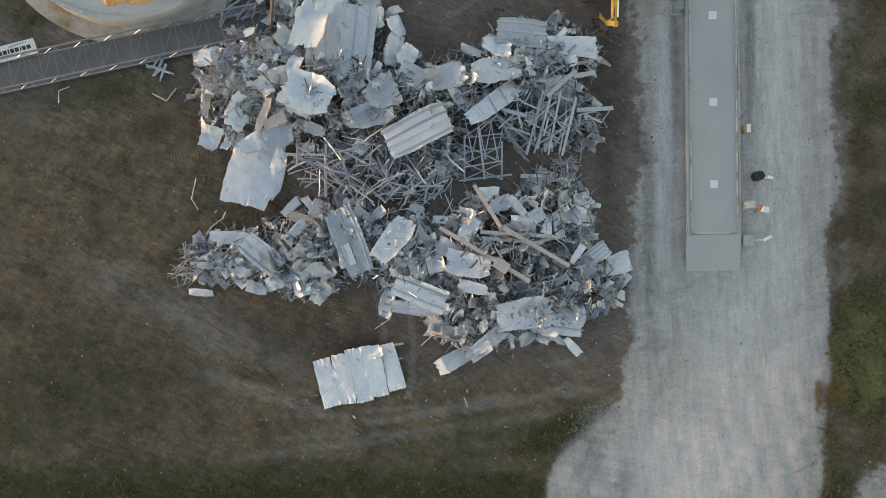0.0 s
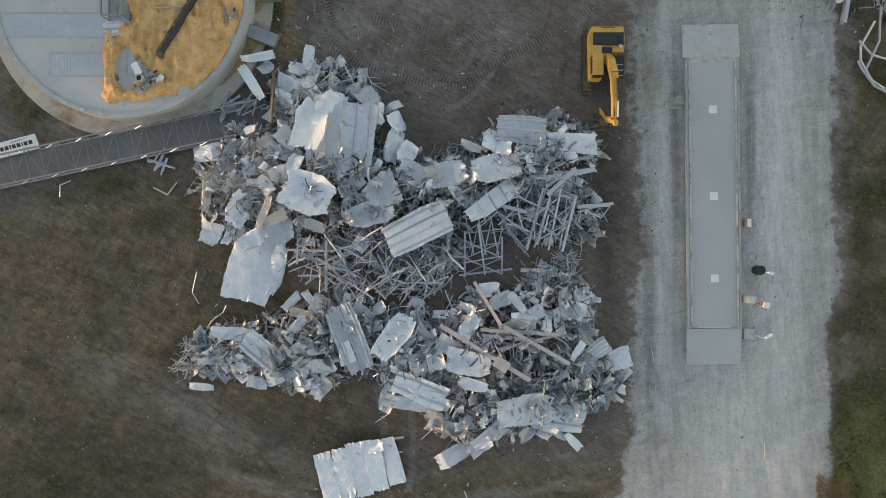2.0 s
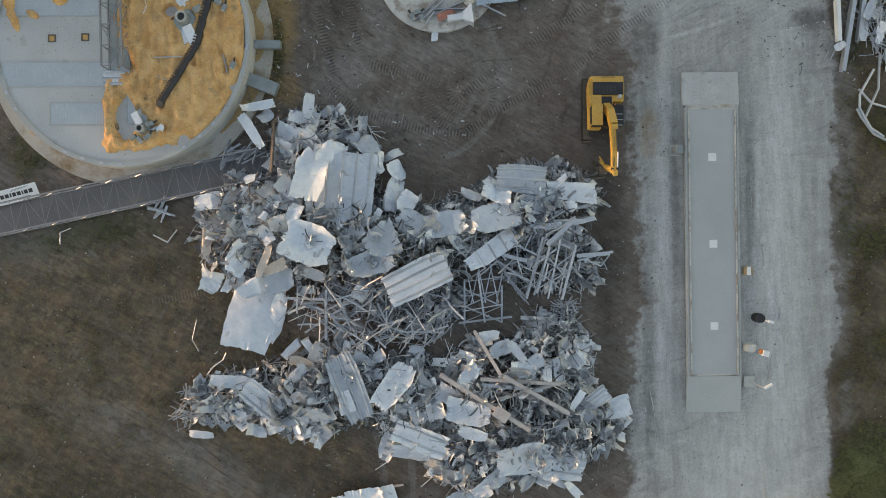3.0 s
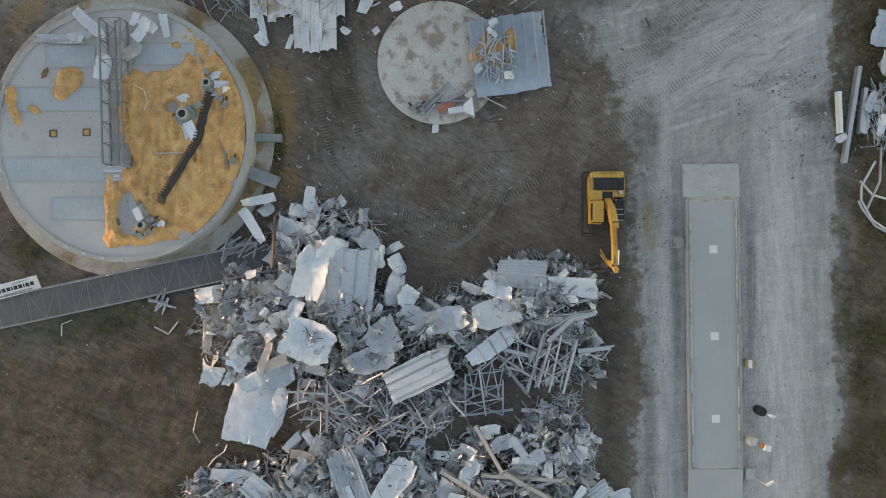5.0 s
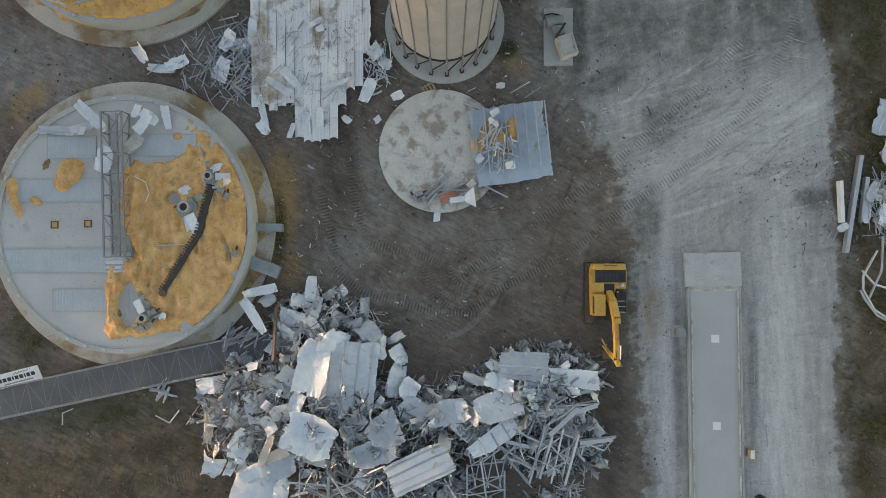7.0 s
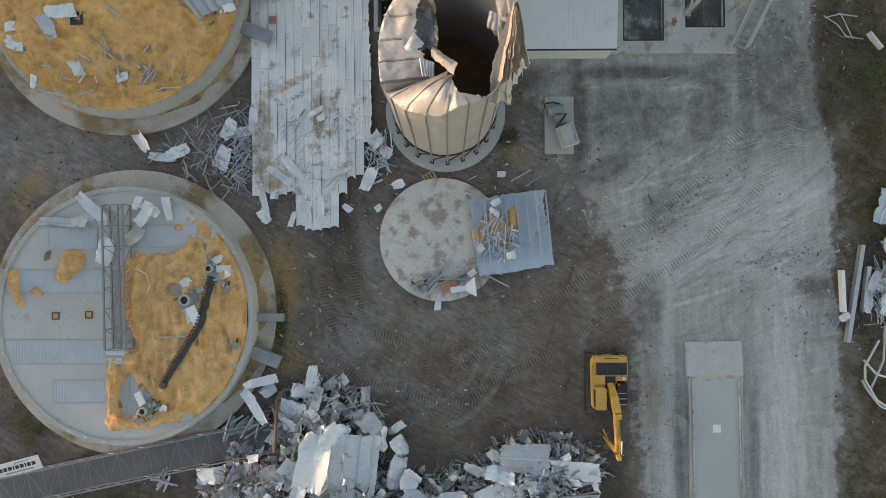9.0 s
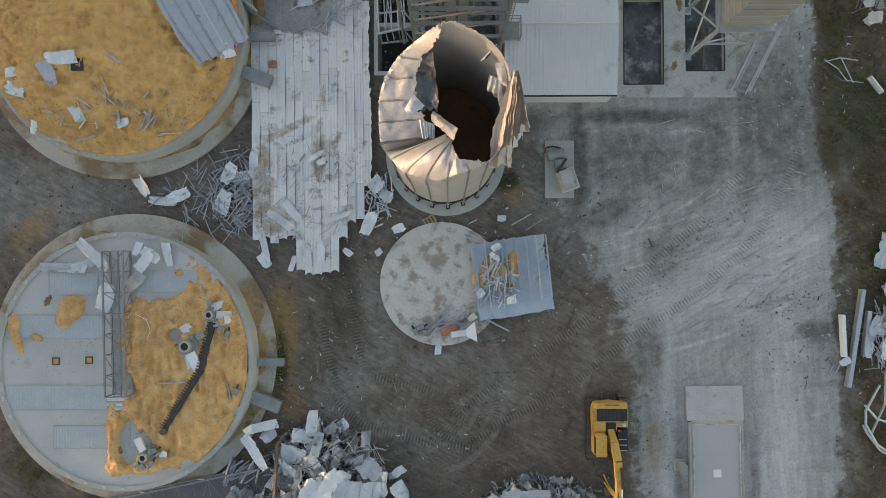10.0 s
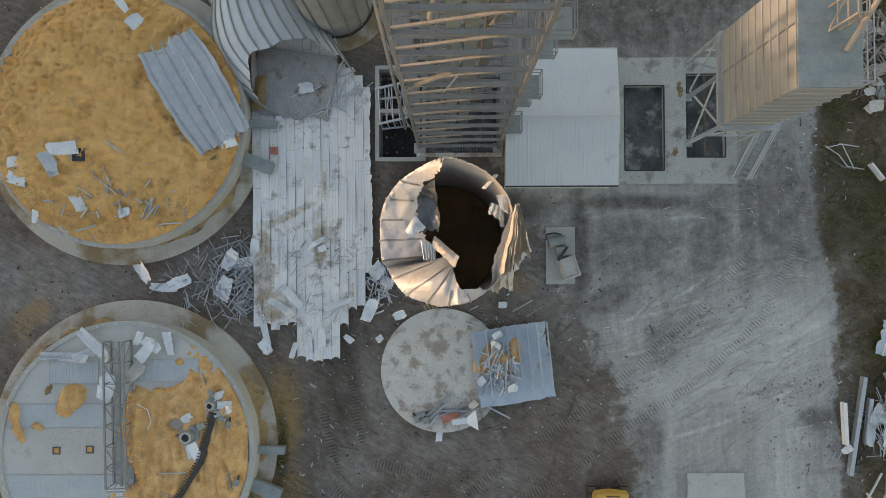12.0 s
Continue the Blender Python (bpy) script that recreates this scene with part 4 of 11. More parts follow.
def tufts(name, label, spots, material, size, rnd, lean=0.6):
    """Weeds: many small bent blades."""
    verts, faces = [], []
    for x, y, s in spots:
        for _ in range(rnd.randint(4, 8)):
            a, h, w = rnd.uniform(0, 6.28), size * s * rnd.uniform(0.5, 1.2), size * s * rnd.uniform(0.10, 0.22)
            dx, dy = math.cos(a), math.sin(a)
            px, py, k = x + rnd.uniform(-0.15, 0.15) * s, y + rnd.uniform(-0.15, 0.15) * s, len(verts)
            q = lean * rnd.uniform(0.5, 1.3)
            verts += [(px - dy * w, py + dx * w, -0.08), (px + dy * w, py - dx * w, -0.08), (px + dx * h * q * 0.5 + dy * w * 0.8, py + dy * h * q * 0.5 - dx * w * 0.8, h * 0.7), (px + dx * h * q * 0.5 - dy * w * 0.8, py + dy * h * q * 0.5 + dx * w * 0.8, h * 0.7), (px + dx * h * q * 1.3, py + dy * h * q * 1.3, h * 0.8)]
            faces += [(k, k + 1, k + 2, k + 3), (k + 3, k + 2, k + 4)]
    return tagged(raw(name, verts, faces, material), label, "weeds", kind="stuff")


def scatter(n, keep, rnd, x0=-39, x1=39, y0=-24, y1=70):
    out = []
    while len(out) < n:
        x, y = rnd.uniform(x0, x1), rnd.uniform(y0, y1)
        k = keep(x, y)
        if rnd.random() < k:
            out.append((x, y, 0.5 + 0.7 * k * rnd.random()))
    return out


def grid_at(key):
    g = masks[key]
    return lambda x, y: float(g[min(np.searchsorted(gy, y), ny - 1), min(np.searchsorted(gx, x), nx - 1)])


rnd = random.Random(11)
g_grass, g_olive, g_gravel = grid_at("grass"), grid_at("olive"), grid_at("gravel")
patchy = lambda x, y, s: max(0.0, noise.noise(Vector((x * s, y * s, 3)))) * 1.8
tufts("grass", "low green weeds and grass on the verge", scatter(16000, lambda x, y: g_grass(x, y) ** 2 * (0.25 + patchy(x, y, 0.5)), rnd), GREEN, 0.15, rnd)
tufts("dry_weeds", "dry brown weeds on bare earth", scatter(11000, lambda x, y: g_olive(x, y) * (1 - g_gravel(x, y)) * (0.12 + patchy(x, y, 0.45)), rnd), DRY, 0.11, rnd)
east = lambda x, y: g_olive(x, y) * (1 - g_gravel(x, y)) * (0.05 + patchy(x, y, 0.35))
tufts("dry_weeds", "dry brown weeds on the eastern verge", scatter(9000, east, rnd, 29.5, 39, -24, 66), DRY, 0.13, rnd)
tufts("olive_weeds", "olive green weeds on the eastern verge", scatter(7000, lambda x, y: g_olive(x, y) * (1 - g_gravel(x, y)) * (0.06 + patchy(x + 40, y, 0.3)), rnd, 29.5, 39, -24, 66), GREEN, 0.14, rnd)
verge = lambda x, y: (1.0 if abs(x - float(interp(y, [-20, -7, 6, 20, 27, 36, 43, 50, 75], [30.6, 31.0, 31.7, 31.2, 31.8, 31.4, 30.5, 29.6, 30.0]))) < 1.3 else 0.0) * patchy(x, y, 0.3)
tufts("amber_weeds", "amber dry weeds along the gravel's edge", scatter(500, verge, rnd, 28, 34, -19, -8) + scatter(150, verge, rnd, 28, 34, 34, 50), AMBER, 0.15, rnd)
tufts("green_bush", "leafy green weeds beside the gravel", scatter(3800, lambda x, y: float(blob(np.array(x), np.array(y), 33.8, -8.3, 2.3, 4.2)) * (0.3 + patchy(x, y, 0.6)), rnd, 30, 38, -16, 0), GREEN, 0.26, rnd, 0.9)


def pebbles(name, label, spots, material, lo, hi, rnd):
    verts, faces = [], []
    for x, y, _ in spots:
        r, a, k = lo + (hi - lo) * rnd.random() ** 3, rnd.uniform(0, 6.28), len(verts)
        c, s = math.cos(a) * r, math.sin(a) * r
        verts += [(x + c, y + s, -0.04), (x - s * 0.8, y + c * 0.8, -0.04), (x - c, y - s, -0.04), (x + s * 0.7, y - c * 0.7, -0.04), (x + c * 0.15, y, r * 0.7)]
        faces += [(k, k + 1, k + 4), (k + 1, k + 2, k + 4), (k + 2, k + 3, k + 4), (k + 3, k, k + 4)]
    return tagged(raw(name, verts, faces, material), label, "stones", kind="stuff")


WHITE_GRAVEL = leaf_mat("white_gravel", (0.36, 0.355, 0.345), (0.46, 0.455, 0.44), (0.58, 0.575, 0.56))
pebbles("loose_stones", "loose pale stones scattered on gravel and earth", scatter(7000, lambda x, y: 0.25 + 0.5 * patchy(x, y, 0.25), rnd), STONES, 0.02, 0.1, rnd)
pebbles("gravel_heap", "coarse white gravel spread at the road's edge", scatter(9000, lambda x, y: float(blob(np.array(x), np.array(y), 12.3, -17.6, 2.2, 3.8)), rnd, 7, 18, -24, -11), WHITE_GRAVEL, 0.02, 0.07, rnd)

pebbles("soil_clods", "clods of brown soil on the churned earth", scatter(9000, lambda x, y: (1 - g_gravel(x, y)) * (0.3 + 0.6 * patchy(x, y, 0.3)), rnd), SOIL, 0.03, 0.14, rnd)


def scrape_marks():
    """Low windrows of pale dust pushed up where scrap was dragged over the yard."""
    rr = random.Random(28)
    vp, fp, vd, fd = [], [], [], []
    areas = ((22, 34, 6.5, 5.0, 24, 34), (20, 31, 5, 2.5, 38, 18), (23, 40, 6, 2.0, 12, 7), (16, 41, 4, 3, 84, 6), (20, 46, 5, 0.6, 4, 4), (26, 5, 2.0, 14, 88, 16), (17, 0, 1.0, 10, 86, 10), (-9, 27, 3, 3, -35, 12), (2, 27.5, 4, 2, 10, 10), (-20, -4, 7, 5, -36, 26), (-6, -12, 10, 2, 8, 14))
    for cx, cy, rx, ry, rot, n in areas:
        for _ in range(n):
            x, y, a = rr.gauss(cx, rx * 0.5), rr.gauss(cy, ry * 0.5), radians(rr.gauss(rot, 9))
            ln, cu, w = rr.uniform(0.6, 2.8) * (1.6 if rr.random() < 0.1 else 1), rr.gauss(0, 0.09), rr.uniform(0.015, 0.035)
            if 18.5 < x < 24 and -3 < y < 27:
                continue
            pale = g_gravel(x, y) > 0.4
            if not pale and rr.random() < 0.5:
                continue
            vs, fs = (vp, fp) if pale else (vd, fd)
            m, k = 14, len(vs)
            for i in range(m + 1):
                f = i / m
                ww = w * (0.25 + math.sin(math.pi * f)) * rr.uniform(0.4, 1.2)
                d, sd = Vector((math.cos(a), math.sin(a), 0)), Vector((-math.sin(a), math.cos(a), 0))
                p = Vector((x, y, -0.03))
                vs += [p - sd * ww, p + Vector((0, 0, 0.035 + 0.2 * ww)), p + sd * ww]
                x, y, a = x + d.x * ln / m, y + d.y * ln / m, a + cu * ln / m + rr.gauss(0, 0.03)
            for i in range(m):
                q = k + 3 * i
                fs += [(q, q + 3, q + 4, q + 1), (q + 1, q + 4, q + 5, q + 2)]
    tagged(raw("scrape_marks", vp, fp, DUST_PALE), "pale dust ridges where scrap was dragged", "tracks", kind="stuff")
    tagged(raw("scrape_marks", vd, fd, TREAD), "low soil ridges where scrap was dragged", "tracks", kind="stuff")


DUST_PALE = leaf_mat("pale_dust", (0.38, 0.375, 0.365), (0.46, 0.455, 0.445), (0.56, 0.555, 0.54))
scrape_marks()


def shade_belt():
    """An added row of unseen trees west of the yard that blocks the low sun."""
    rr = random.Random(13)
    for i in range(34):
        x, y, h = -78 - 7 * (i % 2) + rr.uniform(-2, 2), 25 + i * 2.05 + rr.uniform(-0.8, 0.8), rr.uniform(17.2, 18.4)
        # added trees are taller where the tower has to stand in shade
        tall = 50.5 < y < 56.5
        h += 3.6 if tall else (-1.6 if y > 56.5 else 0.0)
        wide = 4.6 if tall else 3.4
        t = base("tree", x, y, 0, 0, "unseen bare-trunked leafy tree added west of the yard for shade", "tree", "shelter belt")
        bm = tube(bmesh.new(), (0, 0, -0.2), (0, 0, h * 0.6), 0.28, 0.12, 8)
        for k in range(5):
            a = rr.uniform(0, 6.28)
            tube(bm, (0, 0, h * (0.3 + 0.06 * k)), (1.8 * math.cos(a), 1.8 * math.sin(a), h * (0.5 + 0.08 * k)), 0.09, 0.03, 6)
        part("trunk", bm, WOOD, t)
        vs, fs = [], []
        for _ in range(2600 if tall else 1300):
            a, b, q = rr.uniform(0, 6.28), rr.uniform(-1, 1), rr.random() ** 0.4
            c = Vector((wide * q * math.cos(a) * math.sqrt(1 - b * b), wide * q * math.sin(a) * math.sqrt(1 - b * b), h * 0.58 + h * 0.42 * q * b))
            d, e, k = Vector((rr.gauss(0, 1), rr.gauss(0, 1), rr.gauss(0, 1))).normalized() * 0.55, Vector((rr.gauss(0, 1), rr.gauss(0, 1), rr.gauss(0, 1))).normalized() * 0.4, len(vs)
            vs += [c - d, c + e, c + d, c - e]
            fs.append((k, k + 1, k + 2, k + 3))
        raw("crown", vs, fs, GREEN, t)


shade_belt()


# ---- weighbridge beside the road ----
def weighbridge():
    x0, x1, y0, y1 = 19.2, 23.36, 1.2, 22.3
    cx, w = (x0 + x1) / 2, x1 - x0
    wb = base("weighbridge", cx, (y0 + y1) / 2, 0, 0.55, "long grey concrete truck weighbridge with low steel side rails", "weighbridge")
    n = y1 - y0
    part("deck", box(bmesh.new(), 0, 0, 0.2, w - 0.24, n, 0.3, bevel=0.02), CONC_DECK, wb)
    for s in (-1, 1):
        part("side_beam", box(bmesh.new(), s * (w / 2 - 0.06), 0, 0.2, 0.16, n + 0.2, 0.38, bevel=0.02), CONC, wb)
        bm = bmesh.new()
        bar(bm, (s * (w / 2 - 0.26), -n / 2 + 0.1, 0.41), (s * (w / 2 - 0.26), n / 2 - 0.1, 0.41), 0.09)
        for i in range(15):
            y = -n / 2 + 0.3 + i * (n - 0.6) / 14
            box(bm, s * (w / 2 - 0.23), y, 0.4, 0.16, 0.08, 0.1)
        part("guide_rail", bm, CONC_PALE, wb, "pale steel guide rail")
    for s in (-1, 1):
        part("end_angle", box(bmesh.new(), 0, s * (n / 2 - 0.06), 0.362, w - 0.5, 0.1, 0.03), CONC_PALE, wb)
    for y in (6.67, -0.17, -6.64):
        part("cover_plate", box(bmesh.new(), 0.02, y, 0.362, 0.62, 0.62, 0.03, bevel=0.008), WHITE, wb, "white square cover plate")
    bm = bmesh.new()
    box(bm, 0, -n / 2 - 1.47, 0.05, w + 0.1, 2.9, 0.26, bevel=0.02, tilt=(5.5, 0))
    part("ramp", bm, CONC_DECK, wb, "sloping concrete ramp")
    bm = bmesh.new()
    box(bm, -0.02, n / 2 + 1.55, 0.1, w + 0.3, 2.69, 0.26, bevel=0.03, tilt=(-5, 0))
    part("ramp", bm, RAMP, wb, "worn concrete ramp with dark tyre dirt")
    bm = bmesh.new()
    box(bm, 0.05, n / 2 + 0.12, 0.3, w - 0.1, 0.3, 0.1)
    part("gap_strip", bm, CONC_FOOT, wb, "muddy gap strip")
    return wb


weighbridge()


def post_box(x, y, kind, rz=0.0):
    if kind == "yellow":
        ob = base("roadside_box", x, y, 0, rz, "small yellow metal box beside the weighbridge", "utility box")
        part("body", box(bmesh.new(), 0, 0, 0.35, 0.5, 0.62, 0.7, bevel=0.03), WOOD, ob)
        part("lid", box(bmesh.new(), -0.08, 0, 0.73, 0.3, 0.66, 0.06, bevel=0.02), WHITE, ob)
    elif kind == "barrel":
        ob = base("black_barrel", x, y, 0, rz, "black round barrel with a white post beside it", "barrel")
        bm = tube(bmesh.new(), (0, 0, -0.05), (0, 0, 0.75), 0.36, 0.34, 24)
        for z in (0.25, 0.5):
            tube(bm, (0, 0, z - 0.02), (0, 0, z + 0.02), 0.375, 0.375, 24)
        part("body", bm, BLACK, ob)
        part("rim", disc(bmesh.new(), 0, 0, 0.75, 0.79, 0.36, 24, 0.31), DARK, ob)
        part("post", bar(tube(bmesh.new(), (0.42, -0.1, -0.05), (0.42, -0.1, 1.3), 0.05), (0.35, -0.1, 1.32), (0.75, -0.1, 1.32), 0.22, 0.1), WHITE, ob, "white card-reader post")
    elif kind == "grey":
        ob = base("control_cabinet", x, y, 0, rz, "grey metal control cabinet on a concrete base", "cabinet")
        part("plinth", box(bmesh.new(), 0, 0, 0.03, 0.9, 0.9, 0.16, bevel=0.02), CONC, ob)
        part("body", box(bmesh.new(), -0.05, 0, 0.6, 0.6, 0.55, 1.0, bevel=0.03), GREYM if rz else CONC_PALE, ob)
        part("door", box(bmesh.new(), 0.262, 0, 0.6, 0.03, 0.45, 0.85, bevel=0.008), CONC_DECK, ob)
    elif kind == "intercom":
        ob = base("intercom_stand", x, y, 0, rz, "orange and grey intercom stand by the weighbridge", "intercom")
        part("post", tube(bmesh.new(), (0, 0, -0.05), (0, 0, 1.1), 0.06), STEEL, ob)
        part("hood", box(bmesh.new(), 0.1, 0, 1.2, 0.5, 0.45, 0.3, bevel=0.04), WHITE, ob)
        part("panel", box(bmesh.new(), -0.2, 0.05, 1.1, 0.28, 0.35, 0.3, bevel=0.03), ORANGE, ob)
    else:
        ob = base("camera_pole", x, y, 0, rz, "short steel camera pole on a square concrete foot", "pole")
        part("foot", box(bmesh.new(), 0, 0, 0.05, 0.85, 0.85, 0.2, bevel=0.02), CONC, ob)
        part("post", tube(bmesh.new(), (0, 0, 0.1), (0, 0, 2.5), 0.055), STEEL, ob)
        part("camera_housing", box(bmesh.new(), 0.3, 0.12, 2.5, 0.62, 0.18, 0.18, 28, bevel=0.03), WHITE, ob)
    return ob


post_box(24.0, 9.45, "yellow")
post_box(24.8, 5.75, "barrel", -12)
post_box(24.05, 3.45, "grey")
post_box(24.85, 3.1, "intercom", -15)
post_box(24.2, 0.7, "pole")
post_box(18.4, 19.0, "grey", 90)


# ---- round concrete bin floors ----
F1, F2, FLOOR_Z = (-24.75, 27.45), (-25.7, 53.1), 1.75


def bin_floor(name, c, label, r=9.95, slab=11.35):
    ob = base(name, c[0], c[1], 0, 0, label, "bin floor", kind="structure")
    part("footing_slab", disc(bmesh.new(), -0.1, 0.1, -0.3, 0.22, slab, 128), CONC_FOOT, ob, "wide concrete footing slab dusted with grain")
    part("stem_wall", disc(bmesh.new(), 0, 0, 0.2, FLOOR_Z + 0.12, r, 128, r - 0.38), CONC, ob, "round concrete stem wall")
    part("floor_deck", disc(bmesh.new(), 0, 0, FLOOR_Z - 0.3, FLOOR_Z, r - 0.37, 128), FLOORC, ob, "grey concrete floor")
    bm = bmesh.new()
    for i in range(84):
        if (i * 7) % 13 > 8:
            a = 2 * math.pi * i / 84
            box(bm, (r - 0.2) * math.cos(a), (r - 0.2) * math.sin(a), FLOOR_Z + 0.15, 0.16, 0.3, 0.07, math.degrees(a))
    part("anchor_ring", bm, STEEL, ob, "bent remains of the anchor ring")
    for ang, n, w in ((-1.2, 2.3, 0.62), (-17.5, 2.6, 1.0)):
        a = radians(ang)
        bm = box(bmesh.new(), (r + n / 2 - 0.2) * math.cos(a), (r + n / 2 - 0.2) * math.sin(a), 0.75, n, w, 0.5, ang * 1.2, bevel=0.03)
        part("fan_duct", bm, GREYM, ob, "grey fan transition duct")
    return ob


def grain_surface(name, label, c, height, x0, x1, y0, y1, cell, material, parent=None, z0=None):
    """A heap of grain as one sheet whose height is given by a function."""
    nx_, ny_ = int((x1 - x0) / cell), int((y1 - y0) / cell)
    verts, keep = [], []
    for j in range(ny_ + 1):
        for i in range(nx_ + 1):
            x, y = x0 + i * cell, y0 + j * cell
            h = height(x, y)
            verts.append((c[0] + x, c[1] + y, (FLOOR_Z if z0 is None else z0) + h))
            keep.append(h > -0.03)
    faces = []
    for j in range(ny_):
        for i in range(nx_):
            a = j * (nx_ + 1) + i
            q = (a, a + 1, a + nx_ + 2, a + nx_ + 1)
            if any(keep[k] for k in q):
                faces.append(q)
    return tagged(raw(name, verts, faces, material, parent, True), label, "grain", kind="stuff")


def near(x, y, cx, cy, rx, ry, rot=0.0):
    a = radians(rot)
    u = ((x - cx) * math.cos(a) + (y - cy) * math.sin(a)) / rx
    v = (-(x - cx) * math.sin(a) + (y - cy) * math.cos(a)) / ry
    return 1 - math.hypot(u, v)


def wob(x, y, s, k=0.0):
    return noise.noise(Vector((x * s, y * s, k)))


def heap_one(x, y):
    r = math.hypot(x, y)
    edge = 0.2 * wob(x, y, 0.9) + 0.13 * wob(x, y, 2.4, 4)
    m = max(near(x, y, 4.6, -0.2, 4.6, 7.4, 0), near(x, y, 7.2, 1.0, 2.9, 6.0), near(x, y, 1.5, 1.4, 2.1, 3.8), near(x, y, 5.5, -5.0, 3.6, 3.0), near(x, y, -0.2, -6.2, 1.0, 2.8, -12), near(x, y, 0.9, -4.0, 1.5, 1.7, 0), near(x, y, -0.7, -5.4, 0.7, 2.7, 4), near(x, y, 1.8, -7.8, 2.4, 0.9, 8), near(x, y, -4.2, 4.0, 1.35, 0.9, 40), near(x, y, -4.8, 3.2, 0.7, 0.7), near(x, y, -8.6, 2.9, 0.45, 0.8), near(x, y, -8.3, 1.5, 0.3, 1.1, 20), near(x, y, -6.8, 1.8, 0.55, 0.3, -30))
    bare = max(near(x, y, 2.2, 5.8, 2.6, 1.0), near(x, y, 0.4, -6.2, 0.75, 1.6), 0.8 * near(x, y, 3.9, 2.0, 0.5, 0.4))
    m = min(m + edge * 1.3, -bare * 1.2 + edge)
    h = 0.15 * min(1.0, max(m, -0.3) * 5.0) + 0.10 * step(0.1, 0.5, m) + (0.19 * ridged((x * 1.1, y * 0.35, 2), 1.3) * step(0.05, 0.4, m)) + 0.16 * step(0.05, 0.4, m) * ridged((x * 2.2 + y * 0.45, y * 0.4, 4), 1.4) * step(-0.5, 0.4, wob(x, y, 0.35, 11)) + 0.12 * step(0.05, 0.3, m) * ridged((x, y, 7), 1.5) + 0.04 * wob(x, y, 1.4, 7) - 0.02
    return min(h, 0.7) if r < 9.55 else -0.1


bin_floor("bin_floor_1", F1, "round raised concrete bin floor, half covered in spilled grain")
grain_surface("spilled_grain", "golden spilled grain on the bin floor", F1, heap_one, -9.6, 9.6, -9.6, 9.6, 0.13, GRAIN_WORN)


def floor_panel(x0, y0, x1, y1, rz=0.0):
    """A perforated aeration panel of raised slats, let into the bin floor."""
    ob = base("aeration_panel", (x0 + x1) / 2, (y0 + y1) / 2, FLOOR_Z, rz, "pale ribbed steel aeration panel in the bin floor", "floor panel", "aeration panels")
    w, h = abs(x1 - x0), abs(y1 - y0)
    bm = box(bmesh.new(), 0, 0, 0.012, w, h, 0.02)
    n = int(w / 0.22)
    for i in range(n):
        box(bm, -w / 2 + (i + 0.5) * w / n, 0, 0.024, 0.2, h - 0.1, 0.008)
    part("slats", bm, FLOORP, ob)
    bm = bmesh.new()
    for s in (-1, 1):
        box(bm, 0, s * h / 2, 0.025, w + 0.08, 0.07, 0.05)
        box(bm, s * w / 2, 0, 0.025, 0.07, h, 0.046)
    part("edge_frame", bm, CONC_DECK, ob)


def floor_well(x, y, s=0.5):
    ob = base("floor_well", x, y, FLOOR_Z, 0, "small square unloading well with a rusty frame", "floor well", "floor wells")
    bm = bmesh.new()
    for k in (-1, 1):
        box(bm, 0, k * s / 2, 0.02, s + 0.1, 0.09, 0.06)
        box(bm, k * s / 2, 0, 0.02, 0.09, s - 0.09, 0.06)
    part("well_frame", bm, RUST, ob)
    part("well_grain", box(bmesh.new(), 0, 0, 0.008, s - 0.08, s - 0.08, 0.016), GRAIN, ob)


# ---- second bin floor with its heap ----
bin_floor("bin_floor_2", F2, "round raised concrete bin floor filled with a heap of grain", 10.1, 11.5)


def heap_two(x, y):
    r = math.hypot(x, y)
    top = 2.1 * max(0.0, 1 - math.hypot(x + 4.5, y - 5.0) / 12.5) ** 1.15
    h = 0.30 + top * step(10.2, 6.5, r) + 0.2 * ridged((x, y, 2), 0.8) + 0.16 * ridged((x, y, 5), 2.0) + 0.06 * wob(x, y, 2.3, 5) + 0.035 * wob(x, y, 4.6, 9) + 0.12 * wob(x, y, 0.45, 2)
    foot = step(-2.0, 2.5, -x + y - 4.5 + 3 * wob(x, y, 0.3, 4))        # trodden all over by boots
    if foot > 0:
        d = noise.voronoi(Vector((x * 2.1, y * 2.1, 0.4)))[0][0]
        h -= 0.34 * foot * max(0.0, 1 - d * 1.6)
    h += 0.10 * math.exp(-((math.hypot(x - 9.0, y - 1.0) - 7.5) / 0.22) ** 2) * step(-1.5, 0.5, y) - 0.12 * math.exp(-((math.hypot(x - 9.0, y - 1.0) - 7.0) / 0.28) ** 2) * step(-1.5, 0.5, y)
    ex = near(x, y, -2.2, -8.4, 4.6, 1.5, -8)
    h -= 0.25 * step(0.0, 0.5, ex)
    return h if r < 9.75 else -0.2


grain_surface("grain_heap", "golden heap of grain rising across the bin floor", F2, heap_two, -9.8, 9.8, -9.8, 9.8, 0.13, GRAIN)


LEDGE = mat("dirty_grain", (0.26, 0.18, 0.10), (0.44, 0.29, 0.145), 1.1, 9, 0.95, 0, 0.6, (0.15, 0.11, 0.075), 0.52, 0.8, object_space=False, grain=0.4)


